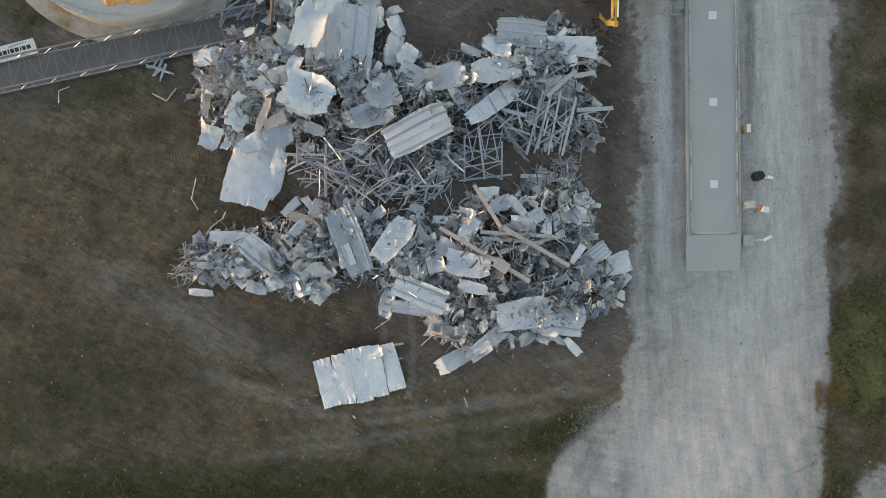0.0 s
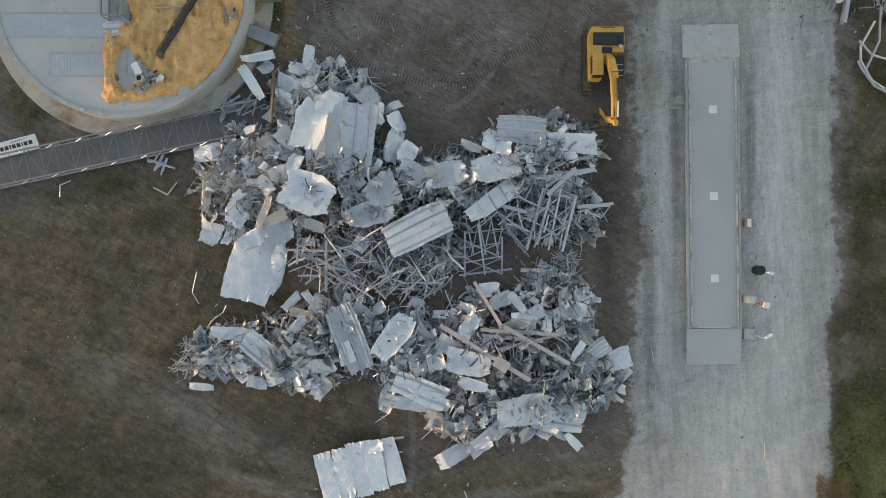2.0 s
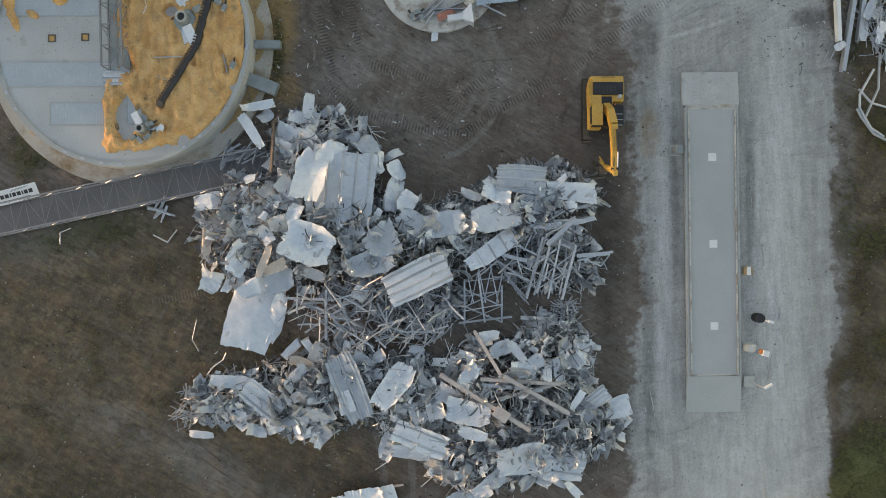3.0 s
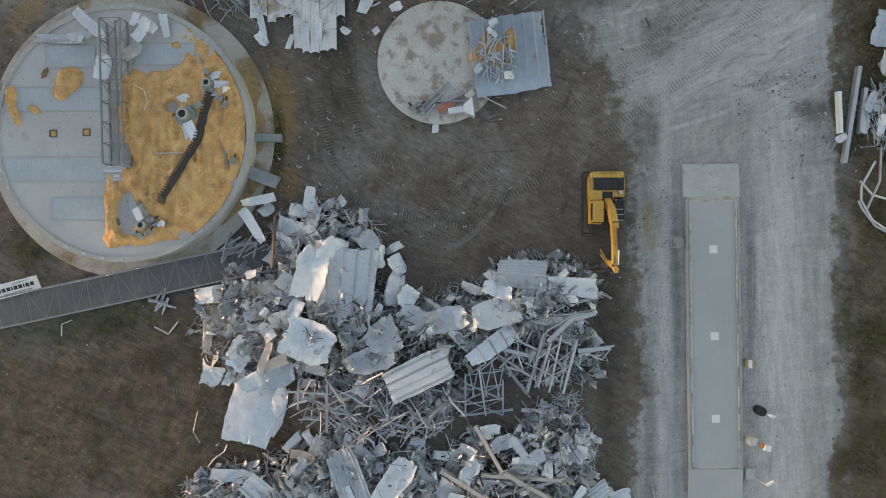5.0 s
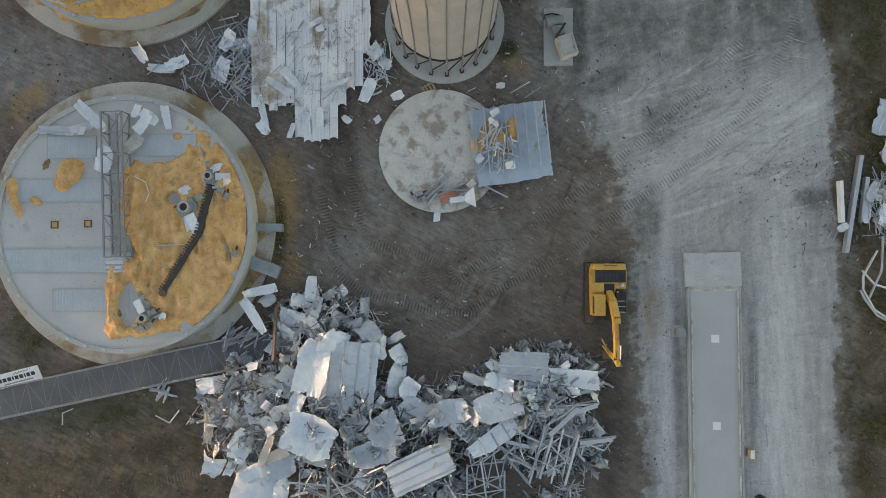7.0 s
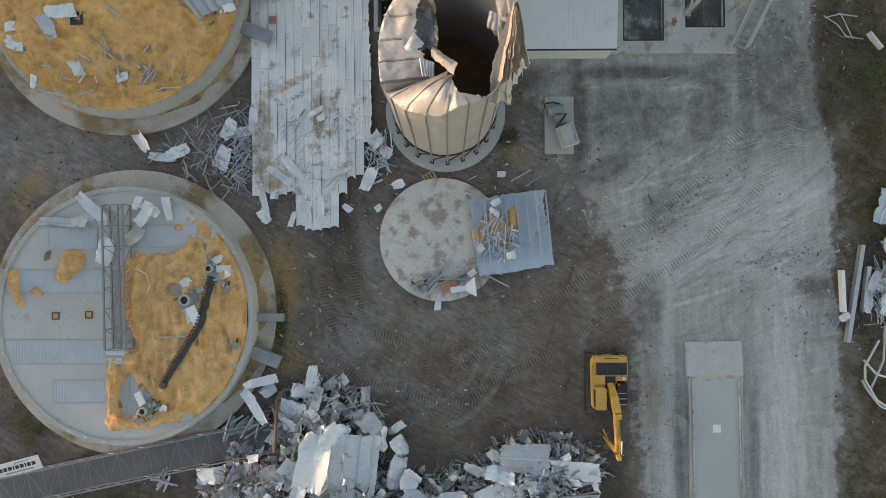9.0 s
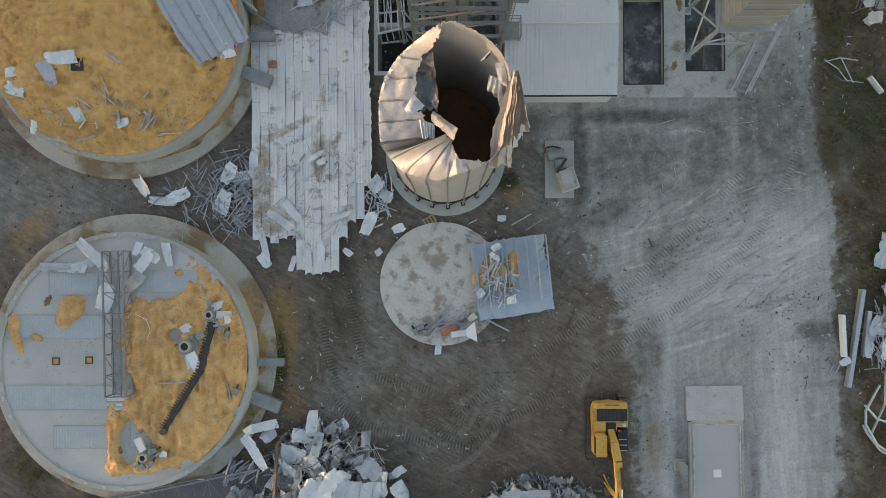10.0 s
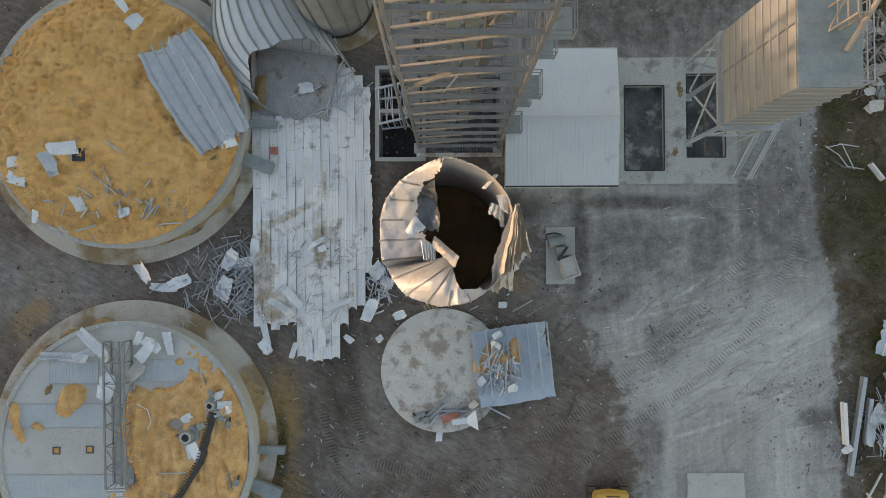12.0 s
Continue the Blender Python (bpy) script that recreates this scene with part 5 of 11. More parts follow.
def ledge_grain(c, a0, a1, r0, r1, z=0.235):
    """Grain banked against the stem wall along an arc of the footing."""
    vs, fs, n, m = [], [], int(abs(a1 - a0) * 1.2), 7
    for i in range(n + 1):
        f = i / n
        a = radians(a0 + (a1 - a0) * f)
        thick = math.sin(math.pi * f) ** 0.5 * (0.42 + 0.75 * wob(math.cos(a) * 6, math.sin(a) * 6, 1.0, c[1]))
        for j in range(m + 1):
            g = j / m
            rad = r0 + (r1 - r0) * g * max(0.08, thick) + 0.05 * wob(i, j, 0.7, 3)
            vs.append((c[0] + rad * math.cos(a), c[1] + rad * math.sin(a), z + 0.34 * (1 - g) * thick + 0.03 * wob(i, j, 0.9, 1) - (0.05 if j == m else 0)))
    for i in range(n):
        for j in range(m):
            k = i * (m + 1) + j
            fs.append((k, k + 1, k + m + 2, k + m + 1))
    tagged(raw("ledge_grain", vs, fs, LEDGE, None, True), "grain banked along the round concrete footing", "grain", kind="stuff")


ledge_grain(F1, 100, 168, 9.95, 11.3)
ledge_grain(F1, -8, 34, 9.95, 11.6)
ledge_grain(F1, -45, -14, 9.95, 11.1)
ledge_grain(F1, 196, 240, 9.95, 10.9)
ledge_grain(F2, -75, -25, 10.1, 10.8)
ledge_grain(F2, -18, 25, 10.1, 11.3)
ledge_grain(F2, 200, 262, 10.1, 10.7)


# ---- small round pad ----
pad = tagged(link("concrete_pad", disc(bmesh.new(), -0.35, 33.3, -0.3, 0.2, 4.9, 96), CONC_PALE), "round stained concrete bin pad", "concrete pad", kind="structure")
tagged(link("bin_pad", disc(bmesh.new(), 0.0, 43.45, -0.3, 0.2, 4.75, 96), CONC), "round concrete pad under the damaged bin", "concrete pad", kind="structure")


# ---- the damaged standing bin ----
BIN_C, BIN_R, BIN_H = (-0.05, 43.3), 3.85, 19.2


# the crushed west side: bearing, height of the shoulder, length folded inward, rise of the fold
FOLD = np.array([(80, 18.9, 0.0, 0), (92, 18.5, 0.3, 10), (105, 17.6, 0.7, 22), (122, 16.4, 1.0, 22), (140, 15.2, 1.4, 20), (165, 14.1, 2.1, 14), (188, 13.9, 2.8, 9), (200, 13.9, 2.9, 4), (207, 13.0, 2.7, -12), (216, 14.3, 3.4, 12), (235, 15.3, 3.2, 18), (256, 16.0, 2.6, 16), (270, 16.5, 1.9, 12), (277, 16.9, 1.5, 8), (281, 17.2, 1.0, 4), (292, 17.4, 0.45, 0), (312, 16.6, 0.2, 0), (330, 16.2, 0.1, 0), (338, 14.6, 0.0, 0), (360, 14.3, 0.0, 0), (372, 14.9, 0.0, 0), (380, 17.6, 0.0, 0), (400, 18.4, 0.0, 0), (440, 18.9, 0.0, 0)])
# the way in which each bearing folds over: the west side as one leaf towards the east, the south as another towards the north
FOLD_WAY = ((80, 92, 105, 122, 140, 200, 207, 216, 235, 256, 277, 292, 440), (260, 275, 310, 342, 354, 365, 370, 380, 392, 415, 448, 472, 620))


def damaged_bin():
    ob = base("damaged_bin", BIN_C[0], BIN_C[1], 0.2, 0, "tall galvanised grain bin with a torn, crushed open top", "grain bin")
    na, nz_ = 300, 96

    def at(a, t, push=0.0):
        b = (a - 80) % 360 + 80
        zs, ln, rise = (float(np.interp(b, FOLD[:, 0], FOLD[:, k])) for k in (1, 2, 3))
        ca, sa = math.cos(radians(a)), math.sin(radians(a))
        tear = 0.16 * ridged((ca * 9, sa * 9, 1), 1.0) + 0.08 * ridged((ca * 30, sa * 30, 4), 1.0)
        zs += 0.3 * noise.noise(Vector((ca * 2, sa * 2, 7)))
        up = zs if ln < 0.3 else zs + ln
        s = 3.5 + t * (up + tear - 3.5)
        q = max(0.0, s - zs) if ln >= 0.25 else 0.0
        k = min(s, zs) / BIN_H
        r, z = BIN_R - 0.12 * k * k, min(s, zs) if q else s
        soft = step(210, 235, b) * step(285, 262, b)          # the lower part bulges, the upper is a flat lid
        g = radians(rise)
        if q:
            x = q / max(ln, 0.3)
            reach = q * math.cos(g) * (1 - 0.22 * soft * (1 - x) ** 2)
            way = radians(float(np.interp(b, *FOLD_WAY)))
            z += q * math.sin(g) + soft * 0.75 * math.sin(math.pi * min(1.0, x * 0.9)) - soft * 0.9 * x ** 4
            lid = step(0.0, 0.25, q)
            px, py = r * ca + reach * math.cos(way), r * sa + reach * math.sin(way)
            z += lid * (0.20 * ridged((px * 0.5, py * 0.5, 3), 1.0) + 0.06 * ridged((px * 1.3, py * 1.3, 6), 1.0) + 0.03 * ridged((px * 3.1, py * 3.1, 9), 1.0) - 0.2) * (1 - 0.55 * soft)
        else:
            west = step(60, 110, b) * step(300, 250, b) * step(0.4, 0.8, k)
            r += west * 0.14 * ridged((a * 0.03, z * 0.25, 3), 1.0)
        r += 0.04 * wob(a * 0.05, z * 0.3, 1.0, 8)
        if q:
            return Vector((px, py, z + push))
        return Vector(((r + push) * ca, (r + push) * sa, z))

    verts = [at(360 * i / na, j / nz_) for j in range(nz_ + 1) for i in range(na)]
    verts += [at(360 * i / na, j / nz_, -0.03) for j in range(nz_ + 1) for i in range(na)]
    n, faces = na * (nz_ + 1), []
    for j in range(nz_):
        for i in range(na):
            a, b = j * na + i, j * na + (i + 1) % na
            faces += [(a, b, b + na, a + na), (n + a + na, n + b + na, n + b, n + a)]
    for i in range(na):
        a, b = nz_ * na + i, nz_ * na + (i + 1) % na
        faces.append((a, b, n + b, n + a))
    sh = raw("shell", verts, faces, BIN_SKIN, ob, True)
    sh.data.set_sharp_from_angle(angle=radians(30))
    for i in range(20):
        a = 360 * i / 20 + 3
        vs, fs, m = [], [], 64
        for j in range(m + 1):
            t = j / m * (0.985 if i % 3 else 0.93)
            for da, up in ((-0.8, 0.01), (-0.55, 0.07), (0.55, 0.07), (0.8, 0.01)):
                vs.append(at(a + da, t, up))
        for j in range(m):
            for k in range(3):
                q = j * 4 + k
                fs.append((q, q + 1, q + 5, q + 4))
        raw("stiffener", vs, fs, TOWER, ob)
        p = at(a, 0.0, 0.08)
        part("post", bar(bmesh.new(), (p.x, p.y, 0.0), (p.x, p.y, 4.0), 0.15), TOWER, ob)
        part("foot", box(bmesh.new(), p.x, p.y, 0.06, 0.34, 0.3, 0.12, a), DARK, ob)
    bm = bmesh.new()
    for i in range(72):
        a, b = at(i * 5, 0.0, 0.05), at(i * 5 + 5, 0.0, 0.05)
        bar(bm, a, b, 0.13)
    part("base_ring", bm, DARK, ob, "dark steel base ring")
    bm = bmesh.new()
    bmesh.ops.create_cone(bm, cap_ends=False, segments=64, radius1=0.4, radius2=BIN_R - 0.06, depth=2.6, matrix=Matrix.Translation((0, 0, 2.25)))
    part("hopper_cone", bm, FARBIN, ob, "steel cone bottom of the bin")
    for i in range(20):
        a, b = at(360 * i / 20 + 3, 0.0, 0.02), at(360 * (i + 1) / 20 + 3, 0.0, 0.02)
        part("post_tie", bar(bmesh.new(), (a.x, a.y, 0.5), (b.x, b.y, 3.2), 0.07), DARK, ob)
    part("inner_floor", disc(bmesh.new(), 0, 0, 6.4, 6.8, BIN_R - 0.1, 64), BIN_GRAIN, ob, "dark rotten grain inside")
    return ob


BIN_SKIN = mat("bin_wall_sheet", (0.43, 0.42, 0.42), (0.54, 0.52, 0.515), 0.5, 10, 0.5, 0.2, 0.1, (0.42, 0.36, 0.31), 0.60, 0.6, 0, 2, 0, grain=0.3, crease=0.1)
BIN_GRAIN = mat("old_grain_in_bin", (0.16, 0.10, 0.055), (0.27, 0.165, 0.08), 0.5, 12, 0.95, 0, 0.4, (0.10, 0.065, 0.04), 0.58, 0.6, object_space=False)
damaged_bin()


def patch(name, label, c, nu, nv, material, bulge=0.0, crumple=0.1, pleats=0, deep=0.15, ragged=0.12, seed=1, group="bin flaps"):
    """A torn flap stretched between four corners, bulged, crumpled or pleated."""
    a, b, d, e = (Vector(p) for p in c)          # two on the hinge, then two on the free edge
    o = (a + b + d + e) / 4
    rr = random.Random(seed)
    n = ((b - a).cross(e - a)).normalized()
    n = n if n.z > 0 else -n
    ph, am = [rr.uniform(-0.25, 0.25) for _ in range(pleats + 2)], [rr.uniform(0.5, 1.3) for _ in range(pleats + 2)]
    vs, fs = [], []
    for j in range(nv + 1):
        for i in range(nu + 1):
            u, v = i / nu, j / nv
            edge = 1 + ragged * noise.noise(Vector((u * 9, seed, 0.5))) * (v > 0.99)
            p = (a * (1 - u) + b * u) * (1 - v * edge) + (e * (1 - u) + d * u) * v * edge
            h = bulge * math.sin(math.pi * v) * math.sin(math.pi * min(1, 0.15 + u * 0.8))
            q = p * 1.0
            h += crumple * (ridged((q.x * 0.9, q.y * 0.9, q.z * 0.9 + seed), 1.0) + 0.5 * ridged((q.x * 2.3, q.y * 2.3, q.z * 2.3 + seed), 1.0) - 0.6)
            if pleats:
                f = u * pleats + 0.25 * math.sin(v * 3 + seed)
                k = int(max(0, f))
                h += deep * am[min(k, pleats)] * (1 - 2 * abs(f - math.floor(f) - 0.5) * 2 + ph[min(k, pleats)]) * min(1, 0.25 + v)
            vs.append(p + n * h - o)
    m = len(vs)
    vs += [v - n * 0.015 for v in vs]
    for j in range(nv):
        for i in range(nu):
            k = j * (nu + 1) + i
            fs += [(k, k + 1, k + nu + 2, k + nu + 1), (m + k + nu + 1, m + k + nu + 2, m + k + 1, m + k)]
    ob = raw(name, vs, fs, material, None, True)
    ob.data.set_sharp_from_angle(angle=radians(18))
    ob.location = o
    return tagged(ob, label, "scrap metal", group)


def bin_extras():
    # flaps torn from the rim of the bin
    patch("torn_flap", "dark buckled inner sheet of the crushed bin wall", ((-1.89, 45.62, 15.6), (-0.57, 46.27, 17.0), (-0.30, 43.6, 14.9), (-1.5, 43.7, 14.9)), 28, 22, BUCKLED, -0.7, 0.2, seed=3)
    patch("torn_flap", "small torn tan flap on the crushed bin wall", ((-2.24, 43.7, 14.9), (-1.73, 44.48, 15.1), (-1.09, 43.78, 15.2), (-1.93, 43.22, 15.0)), 12, 10, GALV_PALE, 0.25, 0.12, seed=4)
    patch("torn_flap", "torn strip bent up along the split in the bin", ((-0.6, 43.3, 16.2), (0.75, 42.1, 16.9), (0.5, 41.5, 16.8), (-0.7, 42.7, 16.4)), 22, 8, GALV_TAN, 0.2, 0.16, seed=5)
    patch("torn_flap", "pale pleated scrap on the split in the bin", ((-1.43, 43.07, 15.0), (-0.56, 42.81, 15.0), (-0.56, 42.0, 15.1), (-1.24, 41.94, 15.1)), 18, 10, GALV_PALE, 0.1, 0.08, pleats=5, deep=0.12, seed=6)
    patch("torn_flap", "pleated bunch of torn wall sheet hanging on the rim", ((3.52, 44.71, 18.6), (3.74, 44.82, 18.6), (4.4, 42.7, 16.8), (2.74, 40.87, 16.2)), 120, 30, GALV_TAN, 0.35, 0.2, pleats=15, deep=0.34, seed=7, ragged=0.3)
    patch("torn_flap", "narrow pleated strip of wall sheet on the rim", ((3.5, 44.45, 18.2), (3.6, 44.41, 18.4), (3.73, 40.65, 15.8), (2.51, 40.76, 16.0)), 40, 18, GALV_TAN, 0.3, 0.12, pleats=4, deep=0.25, seed=8, ragged=0.3)
    patch("torn_flap", "blue-grey sheet behind the pleated bunch", ((4.12, 43.81, 17.2), (4.24, 43.58, 17.2), (4.65, 42.56, 16.0), (3.77, 41.16, 15.4)), 30, 14, GALV, 0.2, 0.1, pleats=4, deep=0.15, seed=9, ragged=0.3)
    patch("torn_flap", "pale torn flap hanging inside the bin's rim", ((2.63, 45.25, 17.9), (3.11, 45.35, 18.2), (3.37, 44.5, 16.6), (2.98, 44.78, 16.4)), 14, 14, GALV_PALE, 0.15, 0.1, seed=10)
    patch("torn_flap", "grey torn flap hanging inside the bin", ((2.42, 45.06, 16.8), (3.06, 44.82, 16.8), (3.38, 43.76, 14.4), (2.37, 44.68, 15.6)), 18, 12, GALV, 0.2, 0.14, pleats=3, deep=0.1, seed=11)
    # the round maker's mark inside the wall, as plain shapes
    mk = base("wall_mark", 2.35, 46.1, 17.2, 48, "white round-cornered plate with dark bars inside the bin", "sign")
    part("plate", box(bmesh.new(), 0, 0, 0, 1.0, 0.06, 0.9, bevel=0.02, tilt=(12, 0)), WHITE, mk)
    for z in (-0.25, 0.0, 0.25):
        part("bar", box(bmesh.new(), 0, -0.05, z, 0.6, 0.04, 0.12, tilt=(12, 0)), DARK, mk)


bin_extras()


# ---- flattened bin wall: long panels lying side by side ----
WALL_SPILLS = ((-10.1, 43.6, 0.6, 2.2, 0, 0.75), (-12.5, 45.7, 2.6, 0.35, 27, 0.8), (-10.0, 47.8, 0.35, 1.4, -15, 0.7), (-14.6, 41.2, 0.9, 3.0, 0, 0.9), (-13.9, 38.4, 1.6, 1.2, 0, 0.8), (-14.5, 44.8, 0.8, 0.5, 0, 0.7), (-11.5, 43.5, 3.2, 2.2, 20, 0.42), (-11.0, 37.2, 3.4, 1.6, 0, 0.5), (-8.2, 41.0, 1.6, 2.4, 0, 0.4), (-13.0, 49.0, 2.4, 0.5, 0, 0.45), (-10.6, 53.6, 3.4, 1.0, 0, 0.55), (-10.6, 57.0, 3.6, 3.0, 0, 0.5))


def wall_dirt(x, y):
    """How much spilled grain and rust stains the flattened wall at a place."""
    v = 0.0
    for cx, cy, rx, ry, rot, k in WALL_SPILLS:
        d = near(x, y, cx, cy, rx * 1.5, ry * 1.5, rot)
        v = max(v, k * min(1.0, max(0.0, d) * 2.2))
    return v


def flat_wall():
    ob = base("flattened_bin_wall", -10.6, 45, 0.0, 0, "flattened galvanised bin wall of long overlapping panels, dirty and torn", "flattened wall")
    rr = random.Random(7)
    x0, x1, n = -15.45, -5.85, 14
    pw = (x1 - x0) / n
    for i in range(n):
        xa = x0 + i * pw
        # the torn lower end: a tongue reaches furthest
        mid = xa + pw / 2
        low = 34.1 + rr.uniform(-0.15, 0.3) if -11.9 < mid < -8.4 else (36.9 + rr.uniform(-0.4, 0.5) if mid < -8 else 38.0 + rr.uniform(0, 0.6))
        if mid > -6.6:
            low = 40.6 + rr.uniform(0, 0.6)
        y, k = low, 0
        tilt = rr.uniform(-0.004, 0.004)
        end = 60.2 if mid < -8.4 else 57.9 - 0.5 * (mid + 8.4) - 0.9 * max(0.0, mid + 7.2)
        while y < end - 0.1:
            ln = min(2.9 if k else rr.uniform(1.2, 2.9), end - y)
            if ln < 0.3:
                break
            slant = lambda yy: xa + 0.04 * (45 - yy) * 0.35
            bm = bmesh.new()
            m, w = max(4, int(ln / 0.25)), pw - 0.018
            rows = []
            for j in range(m + 1):
                yy = y + (ln - 0.012) * j / m
                zz = 0.34 + 0.05 * math.sin(yy * 0.9 + i) + 0.04 * wob(mid, yy, 0.9, 2) + 0.012 * (i % 2)
                jag = 0.22 * rr.random() if (k == 0 and j == 0) else 0.0
                rows.append([bm.verts.new((slant(yy) + w * (0, 0.33, 0.66, 0.95, 1.0)[q] * (1 - (0.45 * max(0.0, wob(yy, 3.0, 0.9, 4)) + 0.18 * rr.random() if i == n - 1 and q > 2 else 0.0)) - ob.location.x, yy + (jag if q in (1, 2) else 0) - ob.location.y, zz + (0.03 if q == 4 else 0) + tilt * q)) for q in range(5)])
            for r0, r1 in zip(rows, rows[1:]):
                for q in range(4):
                    bm.faces.new((r0[q], r0[q + 1], r1[q + 1], r1[q]))
            thicken(bm, 0.012)
            panel = part("panel", bm, WALL_MATS[2 if (i * 5 + k * 3) % 5 else (i + k) % 2], ob)
            panel.data.attributes.new("dirt", "FLOAT", "POINT").data.foreach_set("value", [wall_dirt(v.co.x + ob.location.x, v.co.y + ob.location.y) for v in panel.data.vertices])
            y += ln
            k += 1
    return ob


WALL_MATS = [mat("wall_panel_" + c, a, b, 0.5, 10, 0.6, 0.0, 0.1, (0.36, 0.32, 0.28), 0.575, 0.8, 0.23, 0, 0.25, vary=0.06, grain=0.25, dirt=(0.42, 0.31, 0.20)) for c, a, b in (("grey", (0.66, 0.685, 0.70), (0.75, 0.76, 0.76)), ("dull", (0.66, 0.66, 0.645), (0.75, 0.75, 0.73)), ("pale", (0.72, 0.73, 0.73), (0.81, 0.81, 0.80)))]
flat_wall()


def lofted(name, curve, nu, nv, material, ribs, label, thick=0.02):
    """A curved wall given by a function of u and v; ribs run along v."""
    ob = base(name, 0, 0, 0, 0, label, "torn bin wall")
    verts = [curve(i / nu, j / nv) for j in range(nv + 1) for i in range(nu + 1)]
    n = len(verts)
    verts += [v - Vector((0.5, -0.5, 0.7)) * thick for v in verts]
    faces = []
    for j in range(nv):
        for i in range(nu):
            a = j * (nu + 1) + i
            faces += [(a, a + 1, a + nu + 2, a + nu + 1), (n + a + nu + 1, n + a + nu + 2, n + a + 1, n + a)]
    raw("shell", verts, faces, material, ob, True)
    for k in range(ribs):
        u = (k + 0.5) / ribs
        vs, fs, m, e = [], [], 24, 0.02
        for j in range(m + 1):
            v = j / m
            p = curve(u, v)
            wide = curve(u + e, v) - curve(u - e, v)
            along = curve(u, min(v + 0.03, 1)) - curve(u, max(v - 0.03, 0))
            nn = wide.cross(along).normalized()
            nn = nn if nn.z > 0 else -nn
            wide = wide.normalized()
            vs += [p - wide * 0.09, p - wide * 0.06 + nn * 0.1, p + wide * 0.06 + nn * 0.1, p + wide * 0.09]
        for j in range(m):
            for q in range(3):
                fs.append((j * 4 + q, j * 4 + q + 1, j * 4 + q + 5, j * 4 + q + 4))
        raw("stiffener", vs, fs, GREYM, ob)
    return ob


def toppled(u, v):
    """The bin that fell on its side: an arched tunnel of ribbed wall with a torn mouth."""
    k = math.sin(math.pi * u)
    s = v * (1 - 0.27 * k) + 0.27 * k + 0.05 * ridged((u * 7, 0.3, 2), 1.0) * (1 - v)
    p, q = Vector((-13.0, 53.5, 0.3)), Vector((-7.2, 56.6, 0.3))
    l = p + Vector((-7.6 * s - 2.2 * math.sin(math.pi * min(1, s * 1.4)), 12.5 * s ** 1.15, 0))
    r = q + Vector((-7.4 * s, 12.0 * s, 0))
    f = (1 - math.cos(math.pi * u)) / 2
    h = 2.5 + 1.0 * s
    return l * (1 - f) + r * f + Vector((0, 0, h * k ** 0.85 + 0.10 * ridged((u * 4, s * 5, 1), 1.0)))


lofted("toppled_bin", lambda u, v: toppled(1 - u, v), 60, 24, TOPPLED, 15, "toppled ribbed grain bin lying on its side with a torn mouth")


# sheet in a darker grey than the outer wall, with brown blotches
patch("inner_sheet", "dark grey inside sheet in the toppled bin's mouth", ((-8.6, 58.2, 0.75), (-15.2, 59.0, 0.75), (-14.9, 53.7, 0.55), (-9.4, 53.3, 0.5)), 48, 32, INSIDE, 0.12, 0.05, ragged=0.08, seed=21, group="toppled bin")
patch("inner_sheet", "rust-brown strip inside the toppled bin's mouth", ((-15.5, 53.9, 0.62), (-15.2, 56.6, 0.7), (-14.3, 56.8, 0.72), (-14.5, 54.0, 0.66)), 16, 10, RUST_TAN, 0.15, 0.05, seed=22, group="toppled bin")


# ---- far bin beyond the collapsed one ----
def far_bin():
    ob = base("grain_bin", -8.9, 63.0, 0, 0, "grey galvanised grain bin standing on a round pad", "grain bin")
    part("pad", disc(bmesh.new(), 0.3, -0.2, -0.3, 0.18, 3.9, 64), CONC_FOOT, ob)
    vs, fs, na, h = [], [], 64, 8.0
    for z in (0.3, 2, 4, 6, h):
        for i in range(na):
            a = 2 * math.pi * i / na
            r = 3.0 + 0.06 * wob(math.cos(a) * 3, math.sin(a) * 3, 1.0, z)
            vs.append((r * math.cos(a), r * math.sin(a), z))
    for j in range(4):
        for i in range(na):
            fs.append((j * na + i, j * na + (i + 1) % na, (j + 1) * na + (i + 1) % na, (j + 1) * na + i))
    raw("shell", vs, fs, FARBIN, ob, True)
    bm = bmesh.new()
    bmesh.ops.create_cone(bm, cap_ends=False, segments=48, radius1=3.15, radius2=0.4, depth=1.5, matrix=Matrix.Translation((0, 0, h + 0.75)))
    part("roof", bm, FARBIN, ob)
    for i in range(16):
        a = 2 * math.pi * i / 16
        part("stiffener", bar(bmesh.new(), (3.06 * math.cos(a), 3.06 * math.sin(a), 0.2), (3.06 * math.cos(a), 3.06 * math.sin(a), h), 0.1), TOWER, ob)
    bm = bmesh.new()
    for i in range(48):
        a, b = 2 * math.pi * i / 48, 2 * math.pi * (i + 1) / 48
        bar(bm, (3.1 * math.cos(a), 3.1 * math.sin(a), 0.35), (3.1 * math.cos(b), 3.1 * math.sin(b), 0.35), 0.14)
    part("base_ring", bm, DARK, ob)


far_bin()


